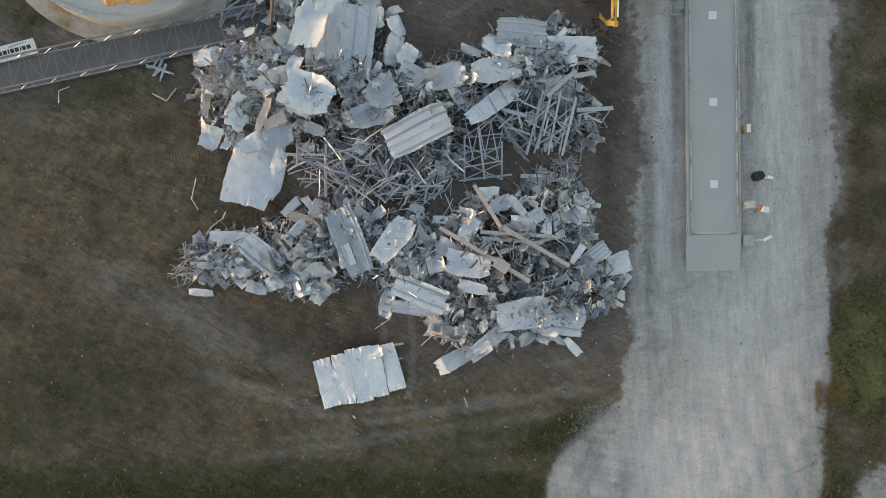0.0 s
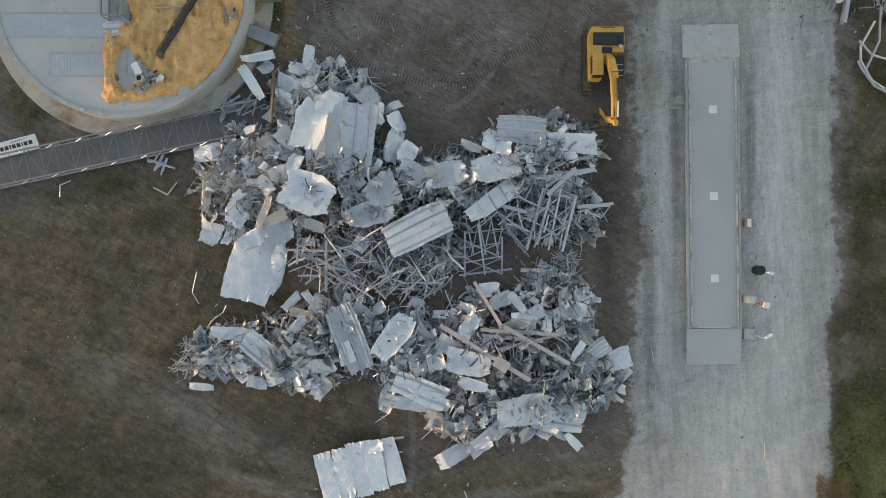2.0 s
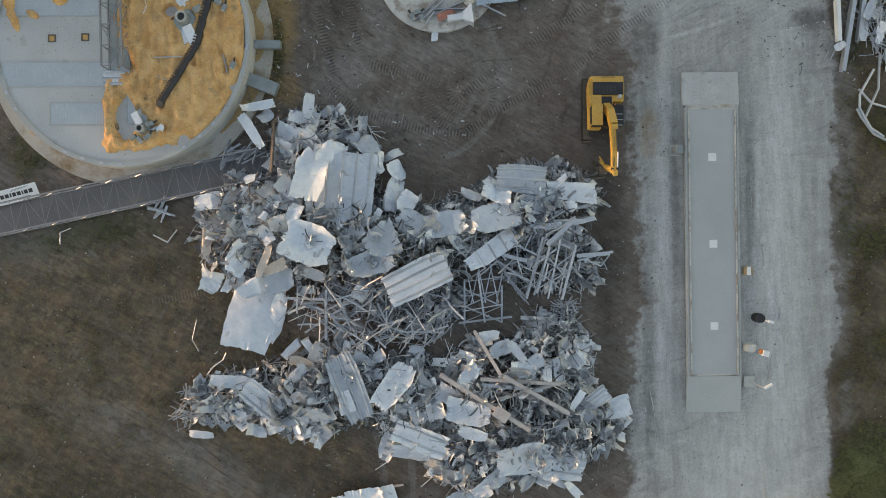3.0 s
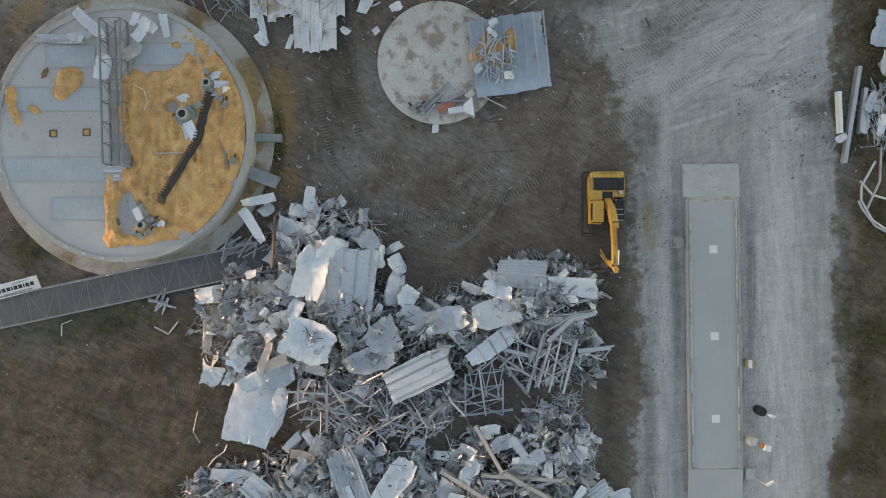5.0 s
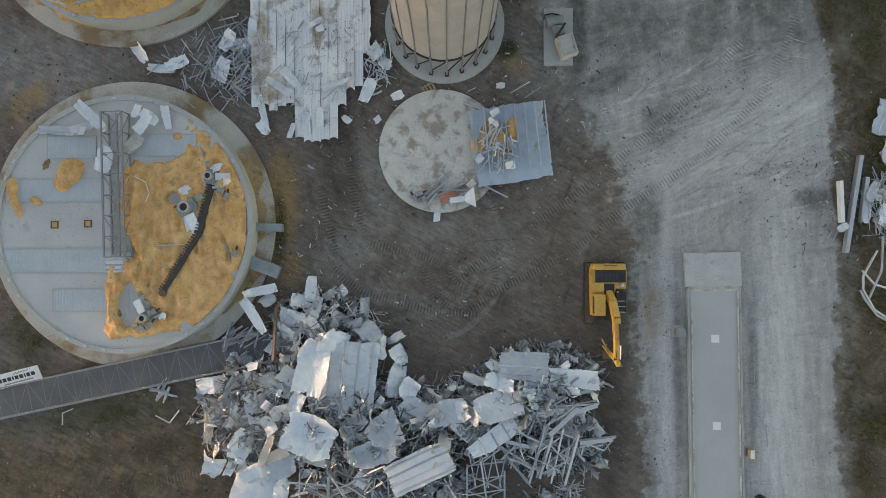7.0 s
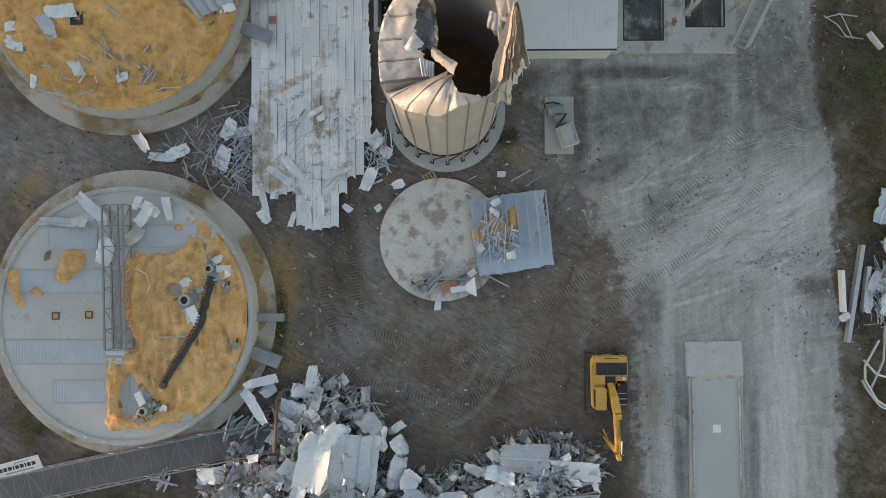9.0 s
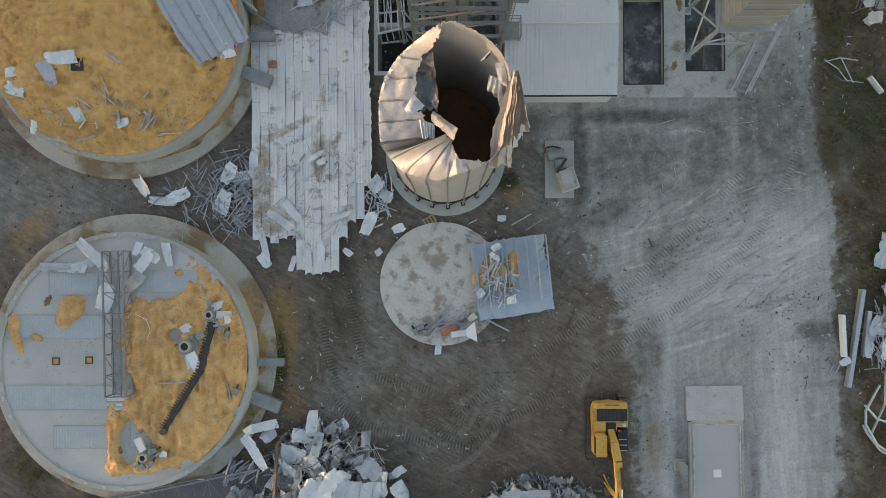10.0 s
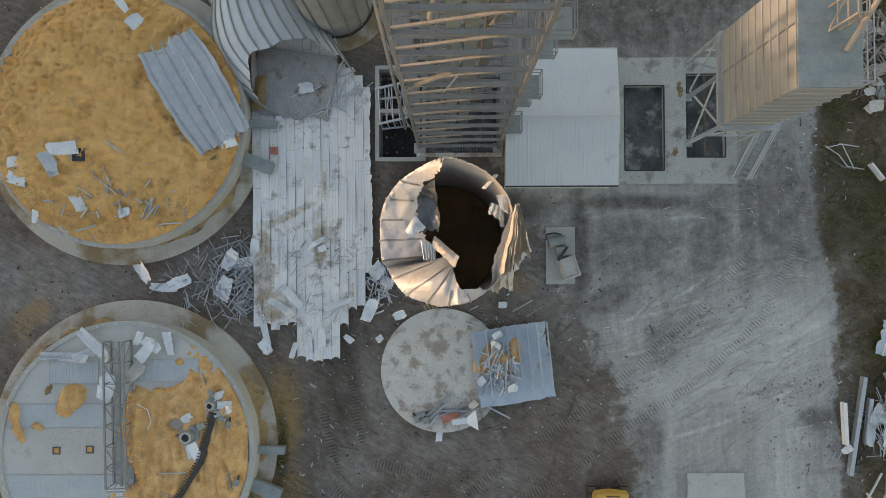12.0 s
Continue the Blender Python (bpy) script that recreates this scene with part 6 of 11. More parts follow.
# ---- steel support tower ----
def tower():
    x0, x1, y0, y1, h, p = -2.2, 4.1, 51.0, 56.4, 33.0, 2.44
    ob = base("support_tower", 0, 0, 0, 0, "tall open steel support tower with diagonal bracing", "steel tower")
    for x, y in ((x0, y0), (x1, y0), (x0, y1), (x1, y1)):
        part("leg", bar(bmesh.new(), (x, y, -0.2), (x, y, h), 0.19), TOWER, ob)
        part("base_plate", box(bmesh.new(), x, y, 0.1, 0.8, 0.8, 0.3, bevel=0.02), CONC, ob)
    k = 0
    z = 1.2
    while z < h:
        for (xa, ya), (xb, yb) in (((x0, y0), (x1, y0)), ((x0, y1), (x1, y1)), ((x0, y0), (x0, y1)), ((x1, y0), (x1, y1))):
            part("girt", channel(bmesh.new(), (xa, ya, z), (xb, yb, z), 0.22, 0.16), TOWER, ob)
        if z + p < h:
            part("brace", bar(bmesh.new(), (x0, y0 + 0.12, z + 0.1), (x1, y0 + 0.12, z + p - 0.12), 0.11), BRACE, ob, "weathered diagonal brace")
            part("brace", bar(bmesh.new(), (x1, y1, z), (x0, y1, z + p), 0.1), TOWER, ob)
            part("brace", bar(bmesh.new(), (x0, y1, z), (x0, y0, z + p), 0.1), TOWER, ob)
            part("brace", bar(bmesh.new(), (x1, y0, z), (x1, y1, z + p), 0.11), TOWER, ob)
            part("brace", bar(bmesh.new(), (x0, y1 - 0.06, z), (x1, y1 - 0.06, z + p), 0.09), BRACE, ob)
            for f in (0.3, 0.62):
                part("stud", angle_bar(bmesh.new(), (x0 + (x1 - x0) * f, y1, z), (x0 + (x1 - x0) * f, y1, z + p), 0.09, 0.015), TOWER, ob)
            part("tie", bar(bmesh.new(), (x0, y0 + 1.5, z + 0.1), (x1, y0 + 1.5 + 1.2 * (k % 2), z + 0.1), 0.09), TOWER, ob)
            part("tie", bar(bmesh.new(), (x0 + 1.2 + 0.7 * (k % 3), y0, z + 0.12), (x0 + 1.2 + 0.7 * (k % 3), y1, z + 0.12), 0.08), TOWER, ob)
            if k > 4:
                part("conduit", tube(bmesh.new(), (x0 + 4.1, y0 + 1.8, z), (x0 + 4.1, y0 + 1.8, z + p), 0.07, seg=8), RUST, ob)
        if k % 3 == 2:
            bm = bmesh.new()
            for i in range(9):
                bar(bm, (x0 + 0.2, y0 + 1.6 + i * 0.42, z + 0.06), (x1 - 0.2, y0 + 1.6 + i * 0.42, z + 0.06), 0.09, 0.05)
            part("grating", bm, TOWER, ob, "steel grating platform")
        z += p
        k += 1
    # elevator trunks and spouts inside
    for x, y, r in ((0.4, 53.2, 0.34), (1.3, 53.2, 0.34), (2.4, 54.4, 0.28), (-1.0, 54.6, 0.24)):
        bm = bmesh.new()
        box(bm, x, y, h / 2, 2 * r, 1.5 * r, h)
        for i in range(12):
            box(bm, x, y, 1 + i * 2.6, 2 * r + 0.08, 1.5 * r + 0.08, 0.1)
        part("elevator_trunk", bm, GREYM, ob, "flanged rectangular elevator trunk")
    for a, b in (((3.1, 52.4, 27), (1.8, 55.0, 12)), ((-0.6, 52.2, 24), (0.9, 55.2, 30))):
        part("spout", tube(bmesh.new(), a, b, 0.16, seg=12), TOWER, ob)
    # caged ladder with landings on the east side
    for k in range(5):
        z = 4.2 + k * 4.9
        y = 52.0 + 0.75 * (k % 2)
        part("landing", box(bmesh.new(), x1 + 0.75, y, z, 1.2, 1.4, 0.04), GREYM, ob, "grey grating landing")
        for dx, dy in ((0.15, -0.7), (1.35, -0.7), (0.15, 0.7), (1.35, 0.7)):
            part("rail_post", bar(bmesh.new(), (x1 + dx, y + dy, z), (x1 + dx, y + dy, z + 1.1), 0.05), TOWER, ob)
        for zz in (0.55, 1.1):
            for (ax, ay), (bx, by) in (((0.15, -0.7), (1.35, -0.7)), ((1.35, -0.7), (1.35, 0.7)), ((0.15, 0.7), (1.35, 0.7))):
                part("rail", bar(bmesh.new(), (x1 + ax, y + ay, z + zz), (x1 + bx, y + by, z + zz), 0.045), TOWER, ob)
        bm = bmesh.new()
        for s in (-0.22, 0.22):
            bar(bm, (x1 + 0.4 + s, 52.3, z - 4.9), (x1 + 0.4 + s, 52.3, z), 0.05)
        for i in range(16):
            bar(bm, (x1 + 0.18, 52.3, z - 4.8 + i * 0.3), (x1 + 0.62, 52.3, z - 4.8 + i * 0.3), 0.03)
        part("ladder", bm, TOWER, ob)
    part("loose_brace", bar(bmesh.new(), (x0 + 0.2, y0 - 0.02, 17.6), (x0 + 2.5, y0 - 0.1, 20.6), 0.17), BRACE, ob, "loose tan brace torn from its joint")
    part("hanging_rod", tube(bmesh.new(), (x0 + 2.9, y0 - 0.1, 20.4), (x0 + 2.1, y0 - 0.1, 17.0), 0.045, seg=6), STEEL, ob)
    # leaning leg of a second frame
    part("outer_leg", bar(bmesh.new(), (-3.3, 52.6, 0), (-3.0, 53.6, 30), 0.17), TOWER, ob)
    for i in range(7):
        z = 3 + i * 3.9
        part("leg_tie", bar(bmesh.new(), (-3.25 + 0.01 * z, 52.6 + z / 30, z), (x0, y0 + 0.4, z + 0.6 * (i % 2)), 0.09), TOWER, ob)
    return ob


tower()


# ---- basement opening beside the tower ----
def basement():
    x0, x1, y0, y1 = -5.45, -1.95, 50.25, 57.4
    ob = base("basement_opening", (x0 + x1) / 2, (y0 + y1) / 2, 0, 0, "dark basement opening with a raised concrete rim", "basement", kind="structure")
    w, n = x1 - x0, y1 - y0
    bm = bmesh.new()
    for s in (-1, 1):
        box(bm, s * (w / 2 + 0.12), 0, -1.4, 0.3, n + 0.5, 3.2)
        box(bm, 0, s * (n / 2 + 0.12), -1.4, w, 0.3, 3.19)
    box(bm, 0, 0.2, -0.3, w, 0.3, 1.0)
    part("rim", bm, CONC, ob)
    # bottom coloured near-black to stand for the deep shade in the opening
    part("bottom", box(bmesh.new(), 0, 0, -3.05, w, n, 0.1), DARK, ob)
    bm = bmesh.new()
    for i in range(6):
        bar(bm, (-w / 2, 0.8 + i * 0.5, -0.9), (w / 2, 0.8 + i * 0.5, -0.9), 0.06)
    for i in range(4):
        bar(bm, (-w / 2 + 0.5 + i * 0.8, 0.5, -1.0), (-w / 2 + 0.5 + i * 0.8, n / 2, -1.0), 0.06)
    for i in range(4):
        bar(bm, (-w / 2 + 0.4 + i * 0.85, -n / 2, -1.3), (-w / 2 + 0.4 + i * 0.85, 0.2, -1.3), 0.04)
    part("grate", bm, DARK, ob, "dark steel floor grate")
    # east bay under the tower
    ob2 = base("tower_slab", 1.0, 53.7, 0, 0, "concrete slab and added bed, coloured dark for the shade under the tower", "concrete slab", kind="structure")
    # slab and added bed take the pit colour to darken the tower's shaded foot
    part("slab", box(bmesh.new(), 0, 0, -0.05, 5.9, 6.6, 0.25, bevel=0.02), PIT_AND_SHADE, ob2)
    bm = bmesh.new()
    box(bm, 0, -3.25, 0.2, 6.8, 0.3, 0.36, bevel=0.02)
    part("kerb", bm, CONC_PALE, ob2)
    part("machine_bed", box(bmesh.new(), 0.2, 0.3, 0.25, 5.0, 5.0, 0.4, bevel=0.05), PIT_AND_SHADE, ob2)
    bm = bmesh.new()
    for i in range(9):
        bar(bm, (-0.4 + i * 0.22, -2.9, 0.15), (-0.4 + i * 0.22, -2.9, 0.9), 0.05)
    part("radiator_grille", bm, STEEL, ob2)


basement()


def scaffold_end():
    ob = base("lattice_frame", -4.2, 53.9, 0.0, 6, "pale welded steel lattice frame standing over the basement", "steel frame")
    for y in (-1.35, 1.35):
        part("end_rail", bar(bmesh.new(), (-1.15, y, 2.5), (1.2, y + 0.25, 2.6), 0.16), STEEL, ob)
        part("end_rail", bar(bmesh.new(), (-1.1, y * 0.9, 0.0), (1.1, y * 0.9, 0.0), 0.14), STEEL, ob)
    for i in range(5):
        x = -1.0 + 0.5 * i
        part("strut", tube(bmesh.new(), (x, -1.3, 2.5), (x + 0.15, 1.5, 2.55), 0.05), STEEL, ob)
        part("strut", tube(bmesh.new(), (x, -1.3, 2.5), (x + (0.45 if i % 2 else -0.1), 1.5, 2.5), 0.04), STEEL, ob)
        part("post", tube(bmesh.new(), (x, -1.3, 2.5), (x, -1.2, 0.0), 0.05), STEEL, ob)


scaffold_end()


# ---- low shed with a shallow gable roof ----
def shed():
    x0, x1, y0, y1, ze, zr = 4.6, 12.85, 47.75, 58.0, 2.6, 3.25
    ob = base("shed", (x0 + x1) / 2, (y0 + y1) / 2, 0, 0, "low metal shed with a shallow pale ribbed gable roof", "building")
    w, n = x1 - x0, y1 - y0
    for s in (-1, 1):
        part("wall", box(bmesh.new(), 0, s * (n / 2 - 0.1), ze / 2 - 0.1, w, 0.15, ze), ROOFW, ob)
        bm = bmesh.new()
        vs = [bm.verts.new((s * (w / 2 - 0.08) + dx, yy, zz)) for dx in (-0.07, 0.07) for yy, zz in ((-n / 2, -0.2), (n / 2, -0.2), (n / 2, ze - 0.05), (0, zr - 0.05), (-n / 2, ze - 0.05))]
        bm.faces.new(vs[:5][::-1]), bm.faces.new(vs[5:])
        for i in range(5):
            bm.faces.new((vs[i], vs[(i + 1) % 5], vs[5 + (i + 1) % 5], vs[5 + i]))
        part("gable_wall", bm, PRIMER if s < 0 else ROOFW, ob)
    rise = math.atan2(zr - ze, n / 2)
    ln = n / 2 / math.cos(rise) + 0.12
    for s in (-1, 1):
        bm = bmesh.new()
        box(bm, 0, 0, 0, w + 0.3, ln, 0.05)
        roof = part("roof", bm, ROOFW, ob, "pale ribbed metal roof slope")
        roof.matrix_basis = pose(0, s * (n / 4 + 0.02), (ze + zr) / 2 + 0.04, -s * math.degrees(rise), 0, 0)
        for i in range(27):
            x = -w / 2 - 0.1 + i * (w + 0.2) / 26
            part("rib", box(bmesh.new(), x, 0, 0.045, 0.05, ln, 0.04), ROOFW, roof)
        part("gutter", bar(bmesh.new(), (-w / 2 - 0.15, s * (n / 2 + 0.13), ze - 0.02), (w / 2 + 0.15, s * (n / 2 + 0.13), ze - 0.02), 0.12, 0.1), DARK if s < 0 else STEEL, ob)
    part("ridge_cap", bar(bmesh.new(), (-w / 2 - 0.15, 0, zr + 0.09), (w / 2 + 0.15, 0, zr + 0.09), 0.4, 0.04, 90), ROOFW, ob)


shed()


# ---- concrete slab with two dump pits ----
def dump_slab():
    ob = base("dump_slab", 0, 0, 0, 0, "concrete slab with two dark dump pits", "concrete slab", kind="structure")
    x0, x1, y0, y1 = 12.9, 23.1, 48.1, 58.2
    holes = ((14.2, 17.35, 49.15, 55.95), (19.15, 22.2, 50.2, 56.85))
    bm = bmesh.new()

    def slab(a, b, c, d):
        if b - a > 0.01 and d - c > 0.01:
            box(bm, (a + b) / 2, (c + d) / 2, -0.32, b - a, d - c, 1.0)

    (a0, b0, c0, d0), (a1, b1, c1, d1) = holes
    slab(x0, a0, y0, y1), slab(b0, a1, y0, y1), slab(b1, x1, y0, 57.2)
    slab(a0, b0, y0, c0), slab(a0, b0, d0, y1), slab(a1, b1, y0, c1), slab(a1, b1, d1, y1)
    part("slab", bm, SLAB, ob)
    for a, b, c, d in holes:
        part("pit_floor", box(bmesh.new(), (a + b) / 2, (c + d) / 2, -0.42, b - a + 0.02, d - c + 0.02, 0.1), PIT_AND_SHADE, ob, "wet dark pit bottom")
        bm = bmesh.new()
        for s, t in ((a, 0), (b, 0)):
            box(bm, s, (c + d) / 2, 0.16, 0.1, d - c, 0.06)
        for s in (c, d):
            box(bm, (a + b) / 2, s, 0.16, b - a, 0.1, 0.055)
        part("pit_frame", bm, DARK, ob)
    part("grate_beam", box(bmesh.new(), 20.6, 53.5, 0.0, 0.14, 6.5, 0.2), RUST, ob)


dump_slab()


# ---- overhead loading hopper ----
def hopper():
    x0, x1, y0, y1, zb, zt = 19.25, 22.65, 51.35, 57.8, 6.5, 16.1
    ob = base("loading_hopper", 0, 0, 0, 0, "cream ribbed steel loading hopper standing on steel legs", "hopper tower")
    for x in (x0, x1):
        for y in (y0, (y0 + y1) / 2 + 0.4, y1):
            part("leg", tube(bmesh.new(), (x, y, 0), (x, y, zb + 0.1), 0.17, seg=12), STEEL, ob)
            part("base_plate", box(bmesh.new(), x, y, 0.2, 0.6, 0.6, 0.08), STEEL, ob)
    for xa in (x0, x1):
        for a, b in ((y0, 55.4), (55.4, y1)):
            part("brace", bar(bmesh.new(), (xa, a, 0.6), (xa, b, zb - 0.4), 0.11), STEEL, ob)
            part("brace", bar(bmesh.new(), (xa, b, 0.6), (xa, a, zb - 0.4), 0.11), STEEL, ob)
    for y in (y0, y1):
        part("brace", bar(bmesh.new(), (x0, y, 3.2), (x1, y, zb - 0.3), 0.1), STEEL, ob)
        part("brace", bar(bmesh.new(), (x1, y, 3.2), (x0, y, zb - 0.3), 0.1), STEEL, ob)
        part("tie", bar(bmesh.new(), (x0, y, 3.1), (x1, y, 3.1), 0.14), STEEL, ob)
    bm = bmesh.new()
    for (ax, ay), (bx, by) in (((x0 - 0.2, y0 - 0.2), (x1 + 0.2, y0 - 0.2)), ((x0 - 0.2, y1), (x1 + 0.2, y1)), ((x0 - 0.2, y0), (x0 - 0.2, y1)), ((x1 + 0.2, y0), (x1 + 0.2, y1))):
        bar(bm, (ax, ay, zb), (bx, by, zb), 0.3, 0.3)
    part("support_ring", bm, STEEL, ob)
    part("bin_box", box(bmesh.new(), (x0 + x1) / 2, (y0 + y1) / 2, (zb + zt) / 2, x1 - x0, y1 - y0, zt - zb), HOPPER, ob, "cream sheet walls of the hopper")
    n = 11
    for i in range(n):
        z = zb + 0.3 + i * (zt - zb - 0.4) / (n - 1)
        bm = bmesh.new()
        for (ax, ay), (bx, by) in (((x0 - 0.05, y0 - 0.05), (x1 + 0.05, y0 - 0.05)), ((x0 - 0.05, y0 - 0.05), (x0 - 0.05, y1)), ((x1 + 0.05, y0), (x1 + 0.05, y1))):
            bar(bm, (ax, ay, z), (bx, by, z), 0.07, 0.07)
        part("wall_rib", bm, CONC, ob)
    part("seam", box(bmesh.new(), x0 - 0.04, 55.0, (zb + zt) / 2, 0.08, 0.12, zt - zb), TOWER, ob)
    part("top_deck", box(bmesh.new(), (x0 + x1) / 2, (y0 + y1) / 2, zt + 0.06, x1 - x0 + 0.1, y1 - y0 + 0.1, 0.12), GREYM, ob, "dusty grey top deck")
    bm = bmesh.new()
    for (ax, ay), (bx, by) in (((x1, y0), (x1, y1)), ((x0 + 2.6, y0), (x1, y0))):
        for zz in (0.55, 1.1):
            bar(bm, (ax, ay, zt + zz), (bx, by, zt + zz), 0.05)
    for i in range(9):
        bar(bm, (x1, y0 + i * 0.9, zt), (x1, y0 + i * 0.9, zt + 1.1), 0.05)
    part("railing", bm, STEEL, ob)
    part("spout", tube(bmesh.new(), (x1 - 0.9, 53.3, zt + 0.2), (x1 - 0.2, 56.2, zt + 3.0), 0.15, 0.15, 14), BRACE, ob, "tan spout pipe on the top deck")
    bm = bmesh.new()
    for i in range(4):
        y = 54.6 + 0.4 * (i % 2)
        bar(bm, (20.9 + 0.55 * (i % 2), 54.4 + 1.3 * (i // 2), zt), (20.9 + 0.55 * (i % 2), 54.4 + 1.3 * (i // 2), zt + 2.6), 0.1)
    for z in (0.9, 1.8, 2.6):
        bar(bm, (20.9, 54.4, zt + z), (20.9, 55.7, zt + z), 0.08)
        bar(bm, (21.45, 54.4, zt + z), (21.45, 55.7, zt + z), 0.08)
        bar(bm, (20.9, 54.4, zt + z), (21.45, 54.4, zt + z), 0.08)
    bar(bm, (20.9, 54.4, zt), (20.9, 55.7, zt + 1.8), 0.07)
    part("head_frame", bm, BRACE, ob)
    part("elbow", tube(bmesh.new(), (x1 - 0.2, 56.2, zt + 3.0), (x1 + 0.4, 57.6, zt + 2.6), 0.2, 0.22, 14), GREYM, ob)


hopper()


def ladder_stair():
    ob = base("fallen_stair", 23.85, 50.5, 0.12, -17, "steel stair flight with double handrails leaning by the slab", "stairs")
    for s in (-0.55, 0.55):
        part("stringer", bar(bmesh.new(), (s, -2.1, 0.1), (s, 2.2, 2.6), 0.1, 0.2), STEEL, ob)
        part("handrail", bar(bmesh.new(), (s, -2.1, 1.0), (s, 2.2, 3.5), 0.06), STEEL, ob)
        part("handrail", bar(bmesh.new(), (s, -2.1, 0.6), (s, 2.2, 3.1), 0.05), STEEL, ob)
    for i in range(11):
        part("tread", box(bmesh.new(), 0, -2.0 + 0.4 * i, 0.2 + 0.235 * i, 1.0, 0.22, 0.03), GREYM, ob)


ladder_stair()


# ---- machine base with a broken fan unit ----
def fan_unit():
    tagged(link("machine_slab", box(bmesh.new(), 9.05, 42.4, 0.0, 2.3, 4.55, 0.3, bevel=0.02), CONC), "rectangular concrete machine slab", "concrete slab", kind="structure")
    ob = base("fan_unit", 9.35, 41.9, 0.15, 18, "broken grey fan housing lying on a concrete slab", "machine")
    part("housing", box(bmesh.new(), 0.1, -0.5, 0.45, 1.35, 1.7, 0.9, bevel=0.05), CONC_PALE, ob)
    bm = bmesh.new()
    for k in (-1, 1):
        box(bm, 0.1 + k * 0.55, -0.5, 0.95, 0.1, 1.6, 0.12)
        box(bm, 0.1, -0.5 + k * 0.75, 0.95, 1.0, 0.1, 0.12)
    part("top_frame", bm, CONC, ob)
    part("scroll", tube(bmesh.new(), (-0.5, 0.9, 0.45), (0.3, 0.75, 0.5), 0.5, 0.46, 20), GREYM, ob)
    part("motor", tube(bmesh.new(), (-0.8, 1.8, 0.35), (0.5, 1.6, 0.35), 0.42, 0.42, 20), GREYM, ob, "grey-green electric motor")
    part("bracket", bar(bmesh.new(), (-0.6, 0.3, 0.9), (0.4, 1.1, 1.1), 0.18, 0.3), DARK, ob)
    part("cable", polyline(bmesh.new(), [(-0.9, 2.1, 0.3), (-0.7, 2.5, 0.2), (-0.1, 2.45, 0.12), (0.4, 2.1, 0.3)], 0.06), BLACK, ob)


fan_unit()


# ---- conveyor gallery lying on the ground ----
def gallery():
    p, q = Vector((-13.6, 18.0, 0)), Vector((-44.0, 11.55, 0))
    d = q - p
    ln, rz = d.length, math.degrees(math.atan2(-d.y, -d.x))
    mid = (p + q) / 2
    ob = base("conveyor_gallery", mid.x, mid.y, 0, rz, "long fallen conveyor gallery with a grey floor and light lattice", "conveyor")
    w = 2.35
    part("floor_sheet", box(bmesh.new(), 0, 0, 0.3, ln, w, 0.06), BELT, ob, "smooth dark grey gallery floor")
    for s in (-1, 1):
        for z in (0.34, 1.25):
            part("chord", channel(bmesh.new(), (-ln / 2, s * w / 2, z), (ln / 2, s * w / 2, z), 0.11, 0.1), TOWER, ob)
    n = 26
    for i in range(n + 1):
        x = -ln / 2 + i * ln / n
        part("tie", bar(bmesh.new(), (x, -w / 2, 1.25), (x, w / 2, 1.25), 0.022), TOWER, ob)
        if i < n:
            s = 1 if i % 2 else -1
            part("lace", bar(bmesh.new(), (x, -s * w / 2, 1.25), (x + ln / n, s * w / 2, 1.25), 0.02), TOWER, ob)
            for k in (-1, 1):
                part("post", bar(bmesh.new(), (x, k * w / 2, 0.34), (x + (ln / n if i % 2 else 0), k * w / 2, 1.25), 0.05), STEEL, ob)
    sg = base("fallen_sign", -33.9, 15.4, 0.7, 14.5, "white company sign with grey lettering bars leaning on the gallery", "sign")
    part("board", box(bmesh.new(), 0, 0, 0, 4.2, 1.15, 0.06, tilt=(12, 0)), WHITE, sg)
    bm = bmesh.new()
    x = -1.95
    for wd in (0.24, 0.3, 0.26, 0.28, 0.3, 0.12, 0.28, 0.3, 0.1, 0.28, 0.3):
        box(bm, x + wd / 2, 0.03, 0.045, wd, 0.3, 0.012, tilt=(12, 0))
        x += wd + 0.09
    part("lettering", bm, DARK, sg)
    bm = bmesh.new()
    for i in range(6):
        box(bm, 0.2 + i * 0.27, 0.36 + 0.015 * i, 0.115, 0.3, 0.07, 0.012, 28 - 4 * i, tilt=(12, 0))
    box(bm, 0.3, -0.34, -0.035, 2.3, 0.1, 0.012, tilt=(12, 0))
    part("emblem", bm, GREYM, sg)


gallery()


